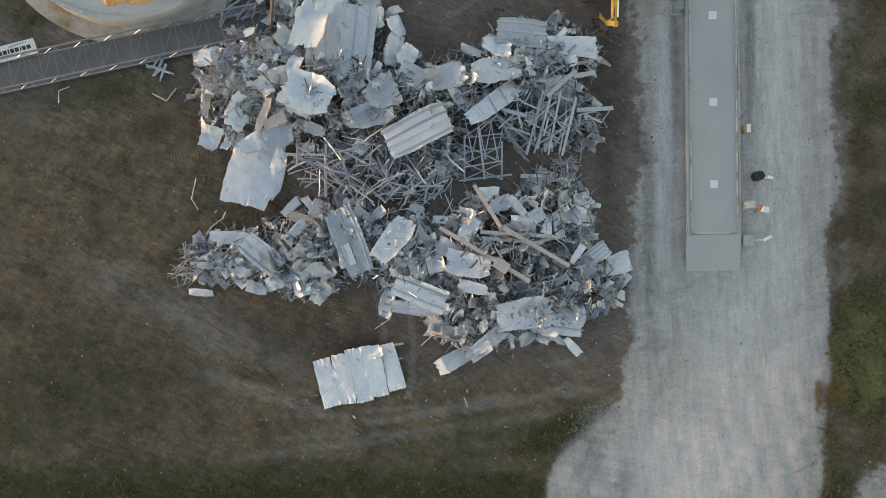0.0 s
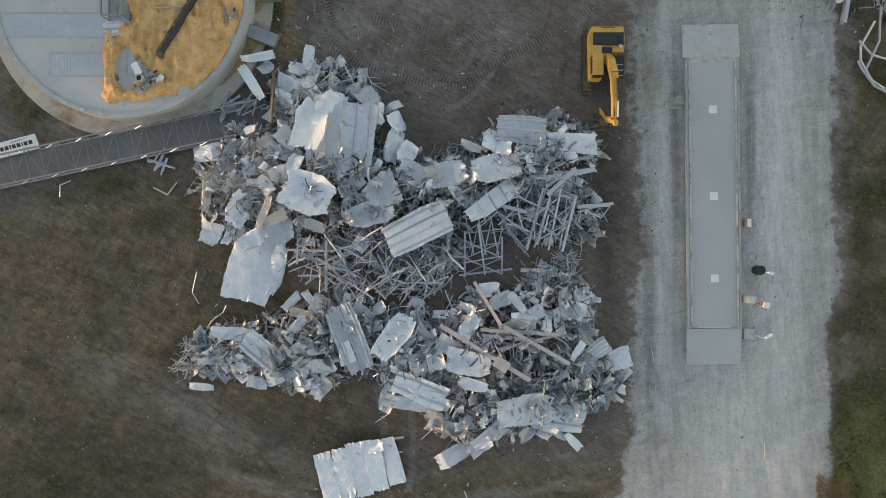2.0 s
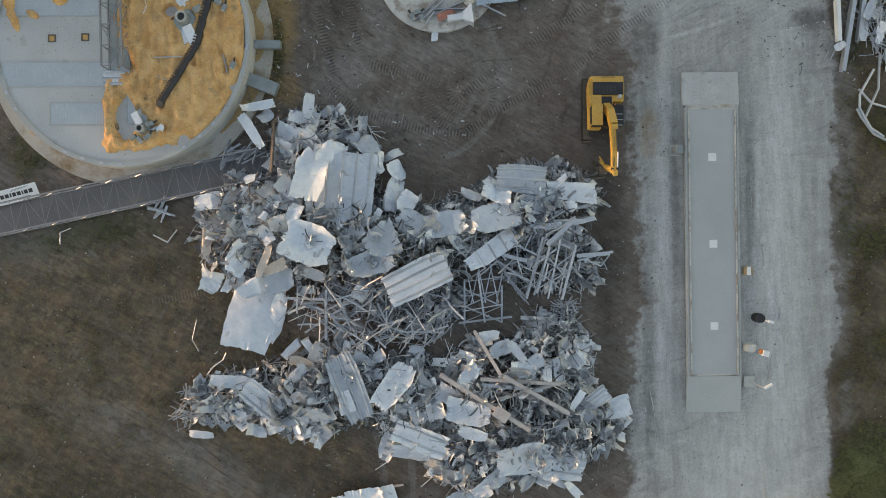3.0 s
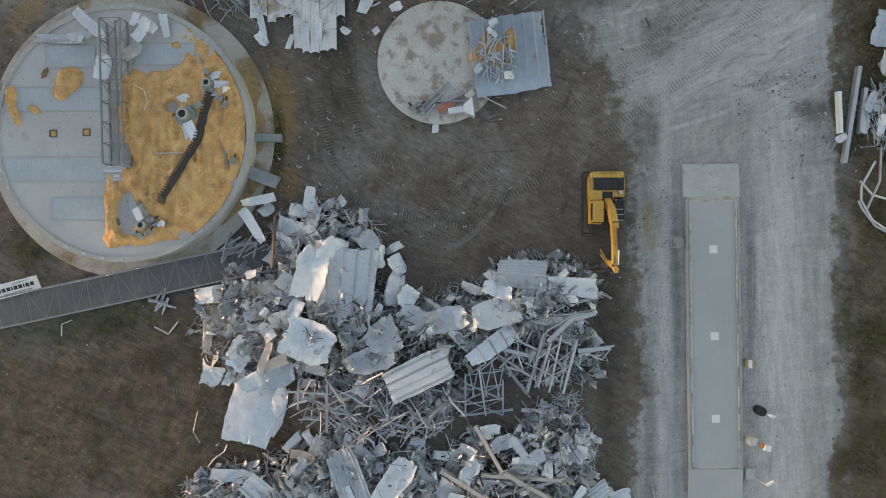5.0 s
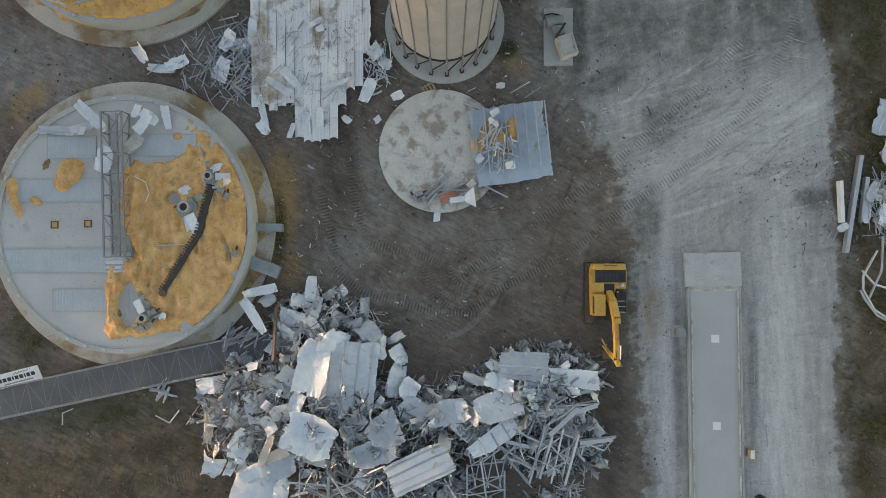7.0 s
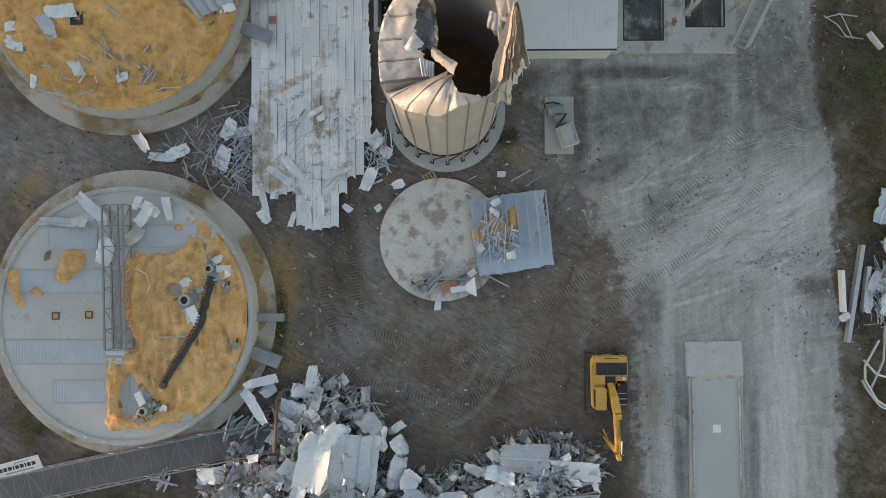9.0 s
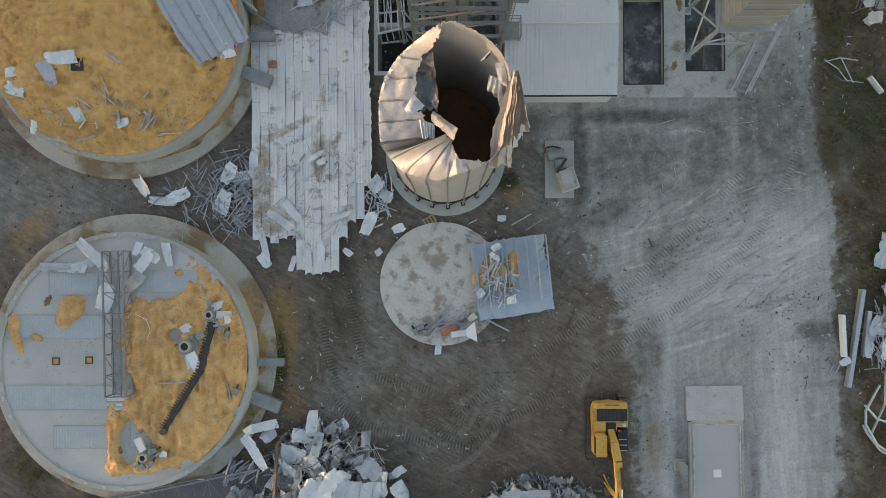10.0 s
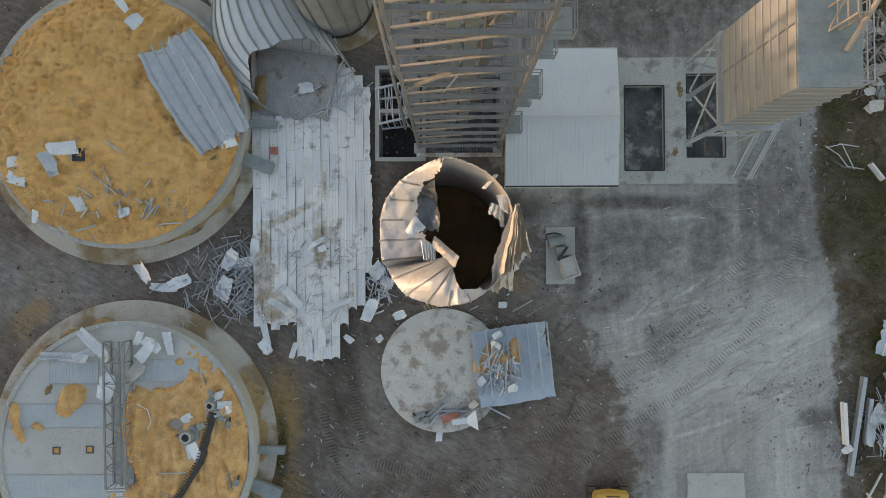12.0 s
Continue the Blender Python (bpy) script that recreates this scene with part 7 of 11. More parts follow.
# ---- excavator ----
def excavator():
    ob = base("excavator", 12.5, 21.75, 0, 0, "yellow tracked excavator with its boom lowered", "excavator")
    for s in (-1, 1):
        t = base("track", s * 1.25, 0.3, 0)
        t.parent = ob
        bm = bmesh.new()
        box(bm, 0, 0, 0.45, 0.5, 3.9, 0.62, bevel=0.2)
        part("track_frame", bm, DARK, t)
        bm = bmesh.new()
        for i in range(26):
            y = -2.1 + i * 4.2 / 25
            box(bm, 0, y, 0.88, 0.62, 0.13, 0.06)
            box(bm, 0, y, 0.02, 0.62, 0.13, 0.06)
        for e in (-1, 1):
            for k in range(5):
                a = radians(-70 + 35 * k)
                box(bm, 0, e * (2.1 + 0.4 * math.cos(a)), 0.45 + 0.43 * math.sin(a), 0.62, 0.1, 0.16, tilt=(e * -math.degrees(a), 0))
        part("track_belt", bm, TRACKM, t, "dusty steel track belt")
        for y in (-2.0, 2.0):
            part("sprocket", tube(bmesh.new(), (-0.2, y, 0.45), (0.2, y, 0.45), 0.36, seg=18), DARK, t)
    part("turntable", tube(bmesh.new(), (0, 0.2, 0.7), (0, 0.2, 1.12), 0.75, seg=24), DARK, ob)
    up = base("upper_body", 0, 0.9, 0)
    up.parent = ob
    bm = bmesh.new()
    outline = [(-1.28, -2.25), (-0.42, -2.3), (-0.42, -0.6), (0.42, -0.6), (0.5, -0.2), (1.3, -0.2), (1.36, 0.9), (1.30, 1.4), (0.9, 1.62), (0.0, 1.72), (-0.9, 1.62), (-1.30, 1.4), (-1.36, 0.9)]
    vs = [bm.verts.new((x, y, 1.15)) for x, y in outline]
    f = bm.faces.new(vs)
    r = bmesh.ops.extrude_face_region(bm, geom=[f])
    bmesh.ops.translate(bm, verts=[v for v in r["geom"] if isinstance(v, bmesh.types.BMVert)], vec=(0, 0, 0.85))
    bmesh.ops.recalc_face_normals(bm, faces=list(bm.faces))
    part("deck_body", bm, YELLOW, up)
    part("engine_hood", box(bmesh.new(), 0.1, 0.78, 2.06, 2.3, 1.0, 0.22, bevel=0.06), BLACK, up, "black engine hood")
    bm = bmesh.new()
    for i in range(5):
        box(bm, -0.55 + 0.28 * i, 0.72, 2.18, 0.12, 0.5, 0.03)
    part("hood_grille", bm, DARK, up)
    part("counterweight", box(bmesh.new(), 0, 1.45, 1.75, 2.55, 0.5, 1.0, bevel=0.18), YELLOW, up)
    part("boom_well", box(bmesh.new(), 0.0, -0.35, 1.6, 0.8, 1.0, 0.86), BLACK, up)
    part("handrail", polyline(bmesh.new(), [(-0.5, 1.55, 2.25), (-0.5, 1.55, 2.36), (0.5, 1.55, 2.36), (0.5, 1.55, 2.25)], 0.03), BLACK, up)
    part("tank_cover", box(bmesh.new(), -0.85, -0.1, 2.05, 0.9, 0.75, 0.16, bevel=0.05), YELLOW, up)
    part("exhaust", tube(bmesh.new(), (0.9, 0.08, 1.9), (0.9, 0.08, 2.5), 0.14, seg=14), STEEL, up)
    part("side_box", box(bmesh.new(), 0.95, -1.25, 1.5, 0.8, 1.6, 0.75, bevel=0.06), BLACK, up, "black side deck")
    cab = base("cab", -0.9, -1.4, 2.0)
    cab.parent = up
    part("cab_frame", box(bmesh.new(), 0, 0, 0.42, 0.8, 1.6, 0.85, bevel=0.08), YELLOW, cab)
    part("roof", box(bmesh.new(), 0, 0, 0.88, 0.82, 1.6, 0.08, bevel=0.03), YELLOW, cab)
    part("skylight", box(bmesh.new(), 0, 0.25, 0.93, 0.55, 0.6, 0.03), YELLOW, cab)
    part("windscreen", box(bmesh.new(), 0, -0.795, 0.45, 0.7, 0.04, 0.7), BLACK, cab)
    part("side_glass", box(bmesh.new(), -0.395, 0, 0.5, 0.04, 1.3, 0.55), BLACK, cab)
    # boom: up and over, then the stick down to the ground
    bm = bmesh.new()
    pts = [((0.0, 0.35, 1.8), 0.22), ((0.04, -0.35, 2.9), 0.25), ((0.12, -1.4, 3.5), 0.25), ((0.26, -3.2, 3.2), 0.2), ((0.36, -4.5, 2.6), 0.16)]
    for (p, r0), (q, r1) in zip(pts, pts[1:]):
        m, n = frame_of(p, q)
        vs = [bm.verts.new(m @ Vector((x * rr, y * rr * 1.4, z))) for z, rr in ((-n / 2 - 0.06, r0), (n / 2 + 0.06, r1)) for x, y in ((-1, -1), (1, -1), (1, 1), (-1, 1))]
        bm.faces.new(vs[:4][::-1]), bm.faces.new(vs[4:])
        for i in range(4):
            bm.faces.new((vs[i], vs[(i + 1) % 4], vs[4 + (i + 1) % 4], vs[4 + i]))
    part("boom", bm, YELLOW, ob)
    bm = bmesh.new()
    bar(bm, (0.42, -4.75, 2.85), (0.1, -4.2, 1.0), 0.26, 0.4)
    bar(bm, (0.44, -4.95, 2.9), (0.36, -4.5, 2.3), 0.32, 0.4)
    part("stick", bm, YELLOW, ob)
    for dx in (0.2,):
        part("boom_cylinder", tube(bmesh.new(), (0.28, -1.8, 3.85), (0.44, -3.4, 3.55), 0.08, seg=12), DARK, ob)
        part("cylinder_rod", tube(bmesh.new(), (0.44, -3.4, 3.55), (0.5, -4.5, 3.2), 0.05, seg=10), WHITE, ob, "bright chrome cylinder rod")
    for dx in (-0.25, 0.3):
        part("lift_cylinder", tube(bmesh.new(), (dx, -0.9, 1.5), (dx + 0.1, -1.6, 3.0), 0.09, seg=10), DARK, ob)
    for k in (-1, 1):
        part("hose", polyline(bmesh.new(), [(0.05 + 0.12 * k, -0.3, 3.2), (0.2 + 0.17 * k, -1.4, 3.82), (0.36 + 0.15 * k, -3.0, 3.5), (0.42 + 0.13 * k, -4.4, 2.95)], 0.035), BLACK, ob, "black hydraulic hose")
    part("boom_plate", box(bmesh.new(), 0.14, -0.2, 3.05, 0.34, 0.3, 0.05, -8), BLACK, ob)
    part("mirror", box(bmesh.new(), -1.45, -1.9, 2.6, 0.1, 0.3, 0.2, bevel=0.02), BLACK, ob)
    for k in range(3):
        part("step", box(bmesh.new(), 0.95, -1.1 + 0.42 * k, 1.9, 0.6, 0.06, 0.04), STEEL, ob)
    part("work_lamp", box(bmesh.new(), 0.62, 0.45, 2.1, 0.14, 0.14, 0.12, bevel=0.03), ORANGE, ob)
    part("pivot_pin", tube(bmesh.new(), (0.15, -4.55, 2.75), (0.7, -4.6, 2.75), 0.11, seg=12), DARK, ob)
    g = base("grapple", -0.22, -4.35, 0)
    g.parent = ob
    part("head", box(bmesh.new(), 0.2, -0.1, 0.95, 0.55, 0.6, 0.45, bevel=0.06), RUST, g)
    for k in range(3):
        bm = bmesh.new()
        bar(bm, (-0.05 + 0.12 * k, 0.6 - 0.55 * k, 0.9), (-0.45 + 0.1 * k, 0.75 - 0.6 * k, 0.35), 0.12, 0.24)
        bar(bm, (-0.45 + 0.1 * k, 0.75 - 0.6 * k, 0.35), (-0.2 + 0.1 * k, 0.5 - 0.5 * k, 0.02), 0.1, 0.2)
        part("tine", bm, TRACKM, g)
    part("bucket_plate", box(bmesh.new(), -0.15, -0.55, 0.5, 0.9, 0.14, 0.9, 8, tilt=(20, 0)), TRACKM, g)
    part("linkage", bar(bar(bmesh.new(), (0.25, 0.3, 1.2), (0.0, 1.0, 0.6), 0.1, 0.2), (0.4, -0.2, 1.6), (-0.1, 0.6, 1.1), 0.1, 0.2), YELLOW, g)
    return ob


excavator()


# ---- small things ----
def letter_bar(x, y, z, w, h, rz):
    """One unreadable letter as a dark bar lying on a sheet."""
    ob = link("lettering", box(bmesh.new(), 0, 0, 0, w * 0.55, h, 0.02), GREYM)
    ob.matrix_basis = pose(x, y, z, 0, 0, rz)
    return tagged(ob, "dark painted lettering bar on pale sheet", "lettering", "lettering bars")


def catwalk(x0, y0, x1, y1, z):
    n = math.hypot(x1 - x0, y1 - y0)
    ob = base("fallen_catwalk", (x0 + x1) / 2, (y0 + y1) / 2, z, math.degrees(math.atan2(y1 - y0, x1 - x0)) + 1.5, "fallen galvanised lattice catwalk across the bin floor", "catwalk")
    w, h, bays = 1.55, 1.2, 7
    for y, zz in ((-w / 2, 0.05), (w / 2, 0.05), (-w / 2, h), (w / 2, h), (0.15, h * 0.55)):
        part("chord", bar(bmesh.new(), (-n / 2, y, zz), (n / 2, y, zz), 0.12), TOWER, ob)
    b = n / bays
    for i in range(bays + 1):
        x = -n / 2 + i * b
        for y in (-w / 2, w / 2):
            part("post", bar(bmesh.new(), (x, y, 0.05), (x, y, h), 0.07), TOWER, ob)
        part("tie", bar(bmesh.new(), (x, -w / 2, h), (x, w / 2, h), 0.07), TOWER, ob)
        if i < bays:
            s = 1 if i % 2 else -1
            part("lace", bar(bmesh.new(), (x, -s * w / 2, h), (x + b, s * 0.15, h), 0.06), TOWER, ob)
            part("lace", bar(bmesh.new(), (x, s * w / 2, h), (x + b / 2, 0.15, h * 0.6), 0.05), TOWER, ob)
            part("lace", bar(bmesh.new(), (x, w / 2, 0.05), (x + b, w / 2, h), 0.05), TOWER, ob)
    part("walk_plate", box(bmesh.new(), n * 0.22, 0.1, 0.06, n * 0.5, w - 0.25, 0.03), GREYM, ob, "grey walkway plate")


def sweep_auger(a, b, c, z):
    ob = base("sweep_auger", b[0], b[1], z, 0, "dark sweep auger lying on the grain", "auger")
    for p, q, r in ((a, b, 0.2), (b, c, 0.17)):
        bm = bmesh.new()
        p3, q3 = Vector((p[0] - b[0], p[1] - b[1], 0.02)), Vector((q[0] - b[0], q[1] - b[1], 0.0))
        d = q3 - p3
        bar(bm, p3, q3, 2 * r, 0.2)
        part("shield", bm, DARK, ob)
        bm = bmesh.new()
        side = Vector((-d.y, d.x, 0)).normalized() * (0.3 if d.y < 0 else -0.3)
        k = int(d.length / 0.22)
        for i in range(k):
            o = p3 + d * ((i + 0.5) / k) + side * -1
            tube(bm, o - d.normalized() * 0.02, o + d.normalized() * 0.02 + Vector((0, 0, 0.03)), 0.16, seg=10)
        part("flighting", bm, RUST, ob)
    part("end_bearing", tube(bmesh.new(), (c[0] - b[0], c[1] - b[1], -0.15), (c[0] - b[0], c[1] - b[1], 0.25), 0.24, seg=14), RUST, ob)


def gear_head(x, y, z, rz, big):
    ob = base("gear_head", x, y, z, rz, "grey-green unloader gear head standing on the grain", "machine", "gear heads")
    s = 1.0 if big else 0.72
    bm = bmesh.new()
    bmesh.ops.create_cone(bm, cap_ends=True, segments=8, radius1=1.0 * s, radius2=0.8 * s, depth=0.3, matrix=Matrix.Translation((0, 0, 0.15)))
    part("base_plate", bm, GREYM, ob)
    part("drum", tube(bmesh.new(), (0, 0, 0.3), (0, 0, 0.75), 0.52 * s, 0.45 * s, 24), GREYM, ob)
    part("throat", disc(bmesh.new(), 0, 0, 0.75, 0.95, 0.42 * s, 24, 0.3 * s), CONC, ob)
    part("core", tube(bmesh.new(), (0, 0, 0.7), (0, 0, 0.82), 0.29 * s, seg=16), DARK, ob)
    part("chute", box(bmesh.new(), 0.2 * s, -1.3 * s, 0.25, 0.75 * s, 1.5 * s, 0.2, 10, tilt=(8, 0)), GALV_PALE, ob)
    part("motor", tube(bmesh.new(), (0.9 * s, 0.4 * s, 0.35), (1.5 * s, 0.55 * s, 0.35), 0.24 * s, seg=14), GREYM, ob)
    part("arm", bar(bmesh.new(), (-0.7 * s, 0.3, 0.3), (-1.5 * s, 0.15, 0.15), 0.16, 0.12), RUST if big else STEEL, ob)


def junk_block(x, y, z, rz):
    ob = base("machine_part", x, y, z, rz, "small broken grey machine part", "machine part", "broken machine parts")
    part("casing", box(bmesh.new(), 0, 0, 0.12, 0.5, 0.34, 0.26, bevel=0.04), GREYM, ob)
    part("shaft", tube(bmesh.new(), (0.2, 0, 0.15), (0.55, 0.1, 0.15), 0.08), DARK, ob)
    part("flange", tube(bmesh.new(), (-0.32, 0, 0.15), (-0.25, 0, 0.15), 0.2, seg=14), CONC, ob)


def lump(name, x, y, z, rx, ry, rot, h, material, label, category):
    vs, fs, n, m = [], [], 22, 5
    for j in range(m + 1):
        for i in range(n):
            a, k = 2 * math.pi * i / n, 1 - j / m
            q = k * (1 + 0.45 * wob(math.cos(a) * 1.5 + x, math.sin(a) * 1.5 + y, 1.2, 2) + 0.2 * wob(math.cos(a) * 5 + x, math.sin(a) * 5 + y, 1.0, 5))
            vs.append((rx * q * math.cos(a), ry * q * math.sin(a), h * (1 - k * k) + 0.03 * wob(i, j, 0.9, x) - (0.06 if j == 0 else 0)))
    for j in range(m):
        for i in range(n):
            fs.append((j * n + i, j * n + (i + 1) % n, (j + 1) * n + (i + 1) % n, (j + 1) * n + i))
    ob = raw(name, vs, fs, material, None, True)
    ob.matrix_basis = pose(x, y, z, 0, 0, rot)
    return tagged(ob, label, category, kind="stuff")


def rot_lump(x, y, z, rx, ry, rot, h=0.18):
    return lump("rotten_grain", x, y, z, rx, ry, rot, h, GRAIN_ROT, "dark patch of rotten grain and dirt", "grain")


def grain_lump(x, y, z, rx, ry, rot, h=0.16):
    return lump("spilled_grain", x, y, z, rx, ry, rot, h, GRAIN_WORN, "small golden heap of spilled grain", "grain")


def dark_hatch(x, y, z):
    ob = base("floor_hatch", x, y, z, 2, "square hatch in the bin floor, its opening a flat black slab for shade", "hatch")
    # no real opening: a thin black slab paints the shade inside the hatch
    part("hole", box(bmesh.new(), 0, 0, 0.02, 0.95, 1.5, 0.05), BLACK, ob)
    bm = bmesh.new()
    box(bm, 0, 0.78, 0.06, 1.2, 0.1, 0.12), box(bm, -0.52, 0, 0.06, 0.1, 1.46, 0.12)
    part("hatch_rim", bm, CONC_DECK, ob)


def rag(x, y, z):
    ob = link("red_rag", bmesh.new(), RED)
    bm = bmesh.new()
    bmesh.ops.create_grid(bm, x_segments=5, y_segments=4, size=0.3, matrix=Matrix.Translation((0, 0, 0.04)))
    for v in bm.verts:
        v.co.z += 0.08 * wob(v.co.x * 5, v.co.y * 5, 1.0)
    thicken(bm, 0.01)
    bm.to_mesh(ob.data)
    bm.free()
    ob.location = (x, y, z)
    return tagged(ob, "crumpled faded red scrap on the flattened wall", "rag")


def funnel(x, y, z, rz):
    ob = base("transition_hopper", x, y, z, rz, "white sheet-metal transition hopper on the round pad", "hopper")
    bm = bmesh.new()
    vs = [bm.verts.new(p) for p in ((0.3, -0.75, 0), (0.3, 0.75, 0), (0.3, 0.75, 0.9), (0.3, -0.75, 0.9), (-0.45, -0.25, 0.2), (-0.45, 0.25, 0.2), (-0.45, 0.25, 0.6), (-0.45, -0.25, 0.6))]
    for q in ((0, 1, 5, 4), (1, 2, 6, 5), (2, 3, 7, 6), (3, 0, 4, 7)):
        bm.faces.new([vs[i] for i in q])
    thicken(bm, 0.03)
    part("cone", bm, GALV_PALE, ob)
    part("duct", box(bmesh.new(), -1.05, 0, 0.4, 1.25, 0.45, 0.36, bevel=0.02), GALV_PALE, ob)


def pipe_stub(x, y, z, rz):
    ob = link("pipe_stub", tube(bmesh.new(), (-0.35, 0, 0), (0.35, 0, 0.05), 0.26, seg=18), CONC_PALE)
    ob.matrix_basis = pose(x, y, z, 0, 0, rz)
    return tagged(ob, "short grey pipe stub on the round pad", "pipe", "pad scrap")


def pallet(x, y, rz):
    ob = base("wooden_pallet", x, y, 0.0, rz, "small broken wooden pallet on the earth", "pallet")
    for i in range(4):
        part("board", box(bmesh.new(), -0.42 + 0.28 * i, 0, 0.12, 0.16, 0.7, 0.03), WOOD, ob)
    for s in (-0.28, 0.28):
        part("runner", box(bmesh.new(), 0, s, 0.05, 1.05, 0.09, 0.1), WOOD, ob)


# ---- heaps of smaller scrap ----
HEAPS = ((-15.7, 12.6, 3.8, 4.8, 0, 1.6), (-13.2, 13.4, 4.2, 3.8, 0, 1.9), (-9.6, 18.2, 4.6, 4.2, 0, 2.0), (-8.0, 12.0, 6.5, 5.0, 0, 2.4), (-3.0, 11.0, 5.4, 4.2, 0, 2.2), (4.0, 13.0, 6.0, 3.0, 20, 1.9), (7.5, 15.2, 5.0, 3.0, -5, 1.5), (8.5, 10.2, 4.2, 2.6, 0, 0.9), (-2.6, 7.0, 4.8, 2.2, 15, 1.2),
         (-16.5, -0.6, 3.4, 2.0, 0, 0.9), (-11.0, -0.4, 5.0, 3.4, 0, 1.4), (-7.5, 1.3, 3.2, 2.6, 0, 1.3), (-2.6, -0.6, 4.4, 3.4, 0, 1.7), (4.0, 0.0, 5.4, 4.4, 0, 2.2), (8.6, 2.8, 3.4, 3.6, 0, 1.5), (9.6, -2.6, 4.6, 3.2, 0, 1.5), (2.8, -5.0, 4.4, 3.0, 20, 1.1), (7.4, -5.0, 4.0, 2.2, 0, 1.0))


def heap_h(x, y):
    h = 0.0
    for cx, cy, rx, ry, rot, top in HEAPS:
        k = near(x, y, cx, cy, rx, ry, rot)
        if k > 0:
            h = max(h, top * min(1.0, 1.7 * k))
    return h


def small_scrap():
    rr = random.Random(21)
    kinds = []
    for i in range(18):
        sh = Sheet(rr.uniform(1.0, 2.7), rr.uniform(0.4, 1.05), 900 + i, curl=rr.choice((0, 0, 30, 60)), fold=rr.uniform(25, 75), folds=rr.choice((1, 2, 3)), crumple=rr.uniform(0.08, 0.26), torn=rr.uniform(0.05, 0.25), cell=0.16, most=10, irr=0.4)
        me = sh.mesh("scrap_sheet")
        me.materials.append((GALV, GALV, GALV_PALE, GALV_DUSTY, GALV, GALV_PALE)[i % 6])
        kinds.append(me)
    words = ("crumpled offcut of galvanised sheet in the scrap heap", "small crumpled galvanised sheet in the scrap heap", "pale torn sheet offcut in the scrap heap", "dusty crumpled sheet offcut in the scrap heap", "folded galvanised offcut in the scrap heap", "pale folded sheet strip in the scrap heap")
    n, vs, fs = 0, [], []
    while n < 1700:
        cx, cy, rx, ry, rot, top = rr.choice(HEAPS)
        a, d = rr.uniform(0, 6.28), math.sqrt(rr.random()) * 0.97
        x, y = cx + rx * d * math.cos(a), cy + ry * d * math.sin(a)
        if 7.0 < y < 12 and 4.6 < x < 11 and rr.random() < 0.85 or (-8 < x < 1 and 5 < y < 9.5 and rr.random() < 0.75):
            continue
        h = heap_h(x, y)
        k = rr.randrange(18)
        m = pose(x, y, 0.12 + h * rr.uniform(0.5, 1.08), rr.gauss(0, 38), rr.gauss(0, 38), rr.uniform(0, 360))
        if n < 55:
            ob = new("scrap_sheet", kinds[k])
            ob.matrix_basis = m
            tagged(ob, words[k % 6], "scrap metal", PILE)
        else:
            m = m @ Matrix.Scale(rr.uniform(0.45, 1.2), 4)
            o = len(vs)
            vs += [m @ v.co for v in kinds[k].vertices]
            fs += [tuple(o + i for i in f.vertices) for f in kinds[k].polygons]
        n += 1
    tagged(raw("scrap_offcuts", vs, fs, GALV_MIX), "countless small crumpled galvanised offcuts in the scrap heaps", "scrap metal", kind="stuff")


small_scrap()


def shreds():
    """The dense mass under the larger pieces: thousands of small strips and bars."""
    rr = random.Random(33)
    vs, fs = [], []
    for _ in range(11000):
        cx, cy, rx, ry, rot, top = rr.choice(HEAPS)
        a, d = rr.uniform(0, 6.28), math.sqrt(rr.random())
        x, y = cx + rx * d * math.cos(a), cy + ry * d * math.sin(a)
        h = heap_h(x, y)
        z = 0.05 + h * 0.75 * rr.random() ** 0.6
        ln, w = rr.uniform(0.25, 1.1), rr.uniform(0.03, 0.16)
        b, t, k = rr.uniform(0, 6.28), rr.gauss(0, 0.45), len(vs)
        d1 = Vector((math.cos(b) * math.cos(t), math.sin(b) * math.cos(t), math.sin(t))) * ln / 2
        d2 = Vector((-math.sin(b), math.cos(b), rr.gauss(0, 0.5))).normalized() * w / 2
        o, up = Vector((x, y, z)), Vector((0, 0, w * rr.uniform(0.2, 0.9)))
        vs += [o - d1 - d2, o - d1 + d2, o + d1 + d2 * 0.8, o + d1 - d2 * 0.8, o + up]
        fs += [(k, k + 1, k + 4), (k + 1, k + 2, k + 4), (k + 2, k + 3, k + 4), (k + 3, k, k + 4)]
    for i in range(4600):                      # curled strips lying on top
        cx, cy, rx, ry, rot, top = rr.choice(HEAPS)
        a, d = rr.uniform(0, 6.28), math.sqrt(rr.random()) * 1.02
        x, y = cx + rx * d * math.cos(a), cy + ry * d * math.sin(a)
        z = 0.1 + heap_h(x, y) * rr.uniform(0.8, 1.15)
        ln, w, b, t, cu = rr.uniform(0.3, 1.3), rr.uniform(0.02, 0.09), rr.uniform(0, 6.28), rr.gauss(0, 0.3), rr.gauss(0, 0.5)
        if i > 3200:                            # long bent strips torn from the sheets
            ln, w, cu = rr.uniform(1.0, 2.6), rr.uniform(0.015, 0.04), rr.gauss(0, 0.25)
        k, o = len(vs), Vector((x, y, z))
        for j in range(6):
            f = (j / 5 - 0.5) * ln
            c = o + Vector((math.cos(b + cu * f) * f, math.sin(b + cu * f) * f, f * t + cu * f * f * 0.5))
            sd = Vector((-math.sin(b + cu * f), math.cos(b + cu * f), 0.5 * cu)) * w
            vs += [c - sd, c + sd]
        fs += [(k + 2 * j, k + 2 * j + 2, k + 2 * j + 3, k + 2 * j + 1) for j in range(5)]
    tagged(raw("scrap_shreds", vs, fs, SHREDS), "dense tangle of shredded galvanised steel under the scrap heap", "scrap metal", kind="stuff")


shreds()


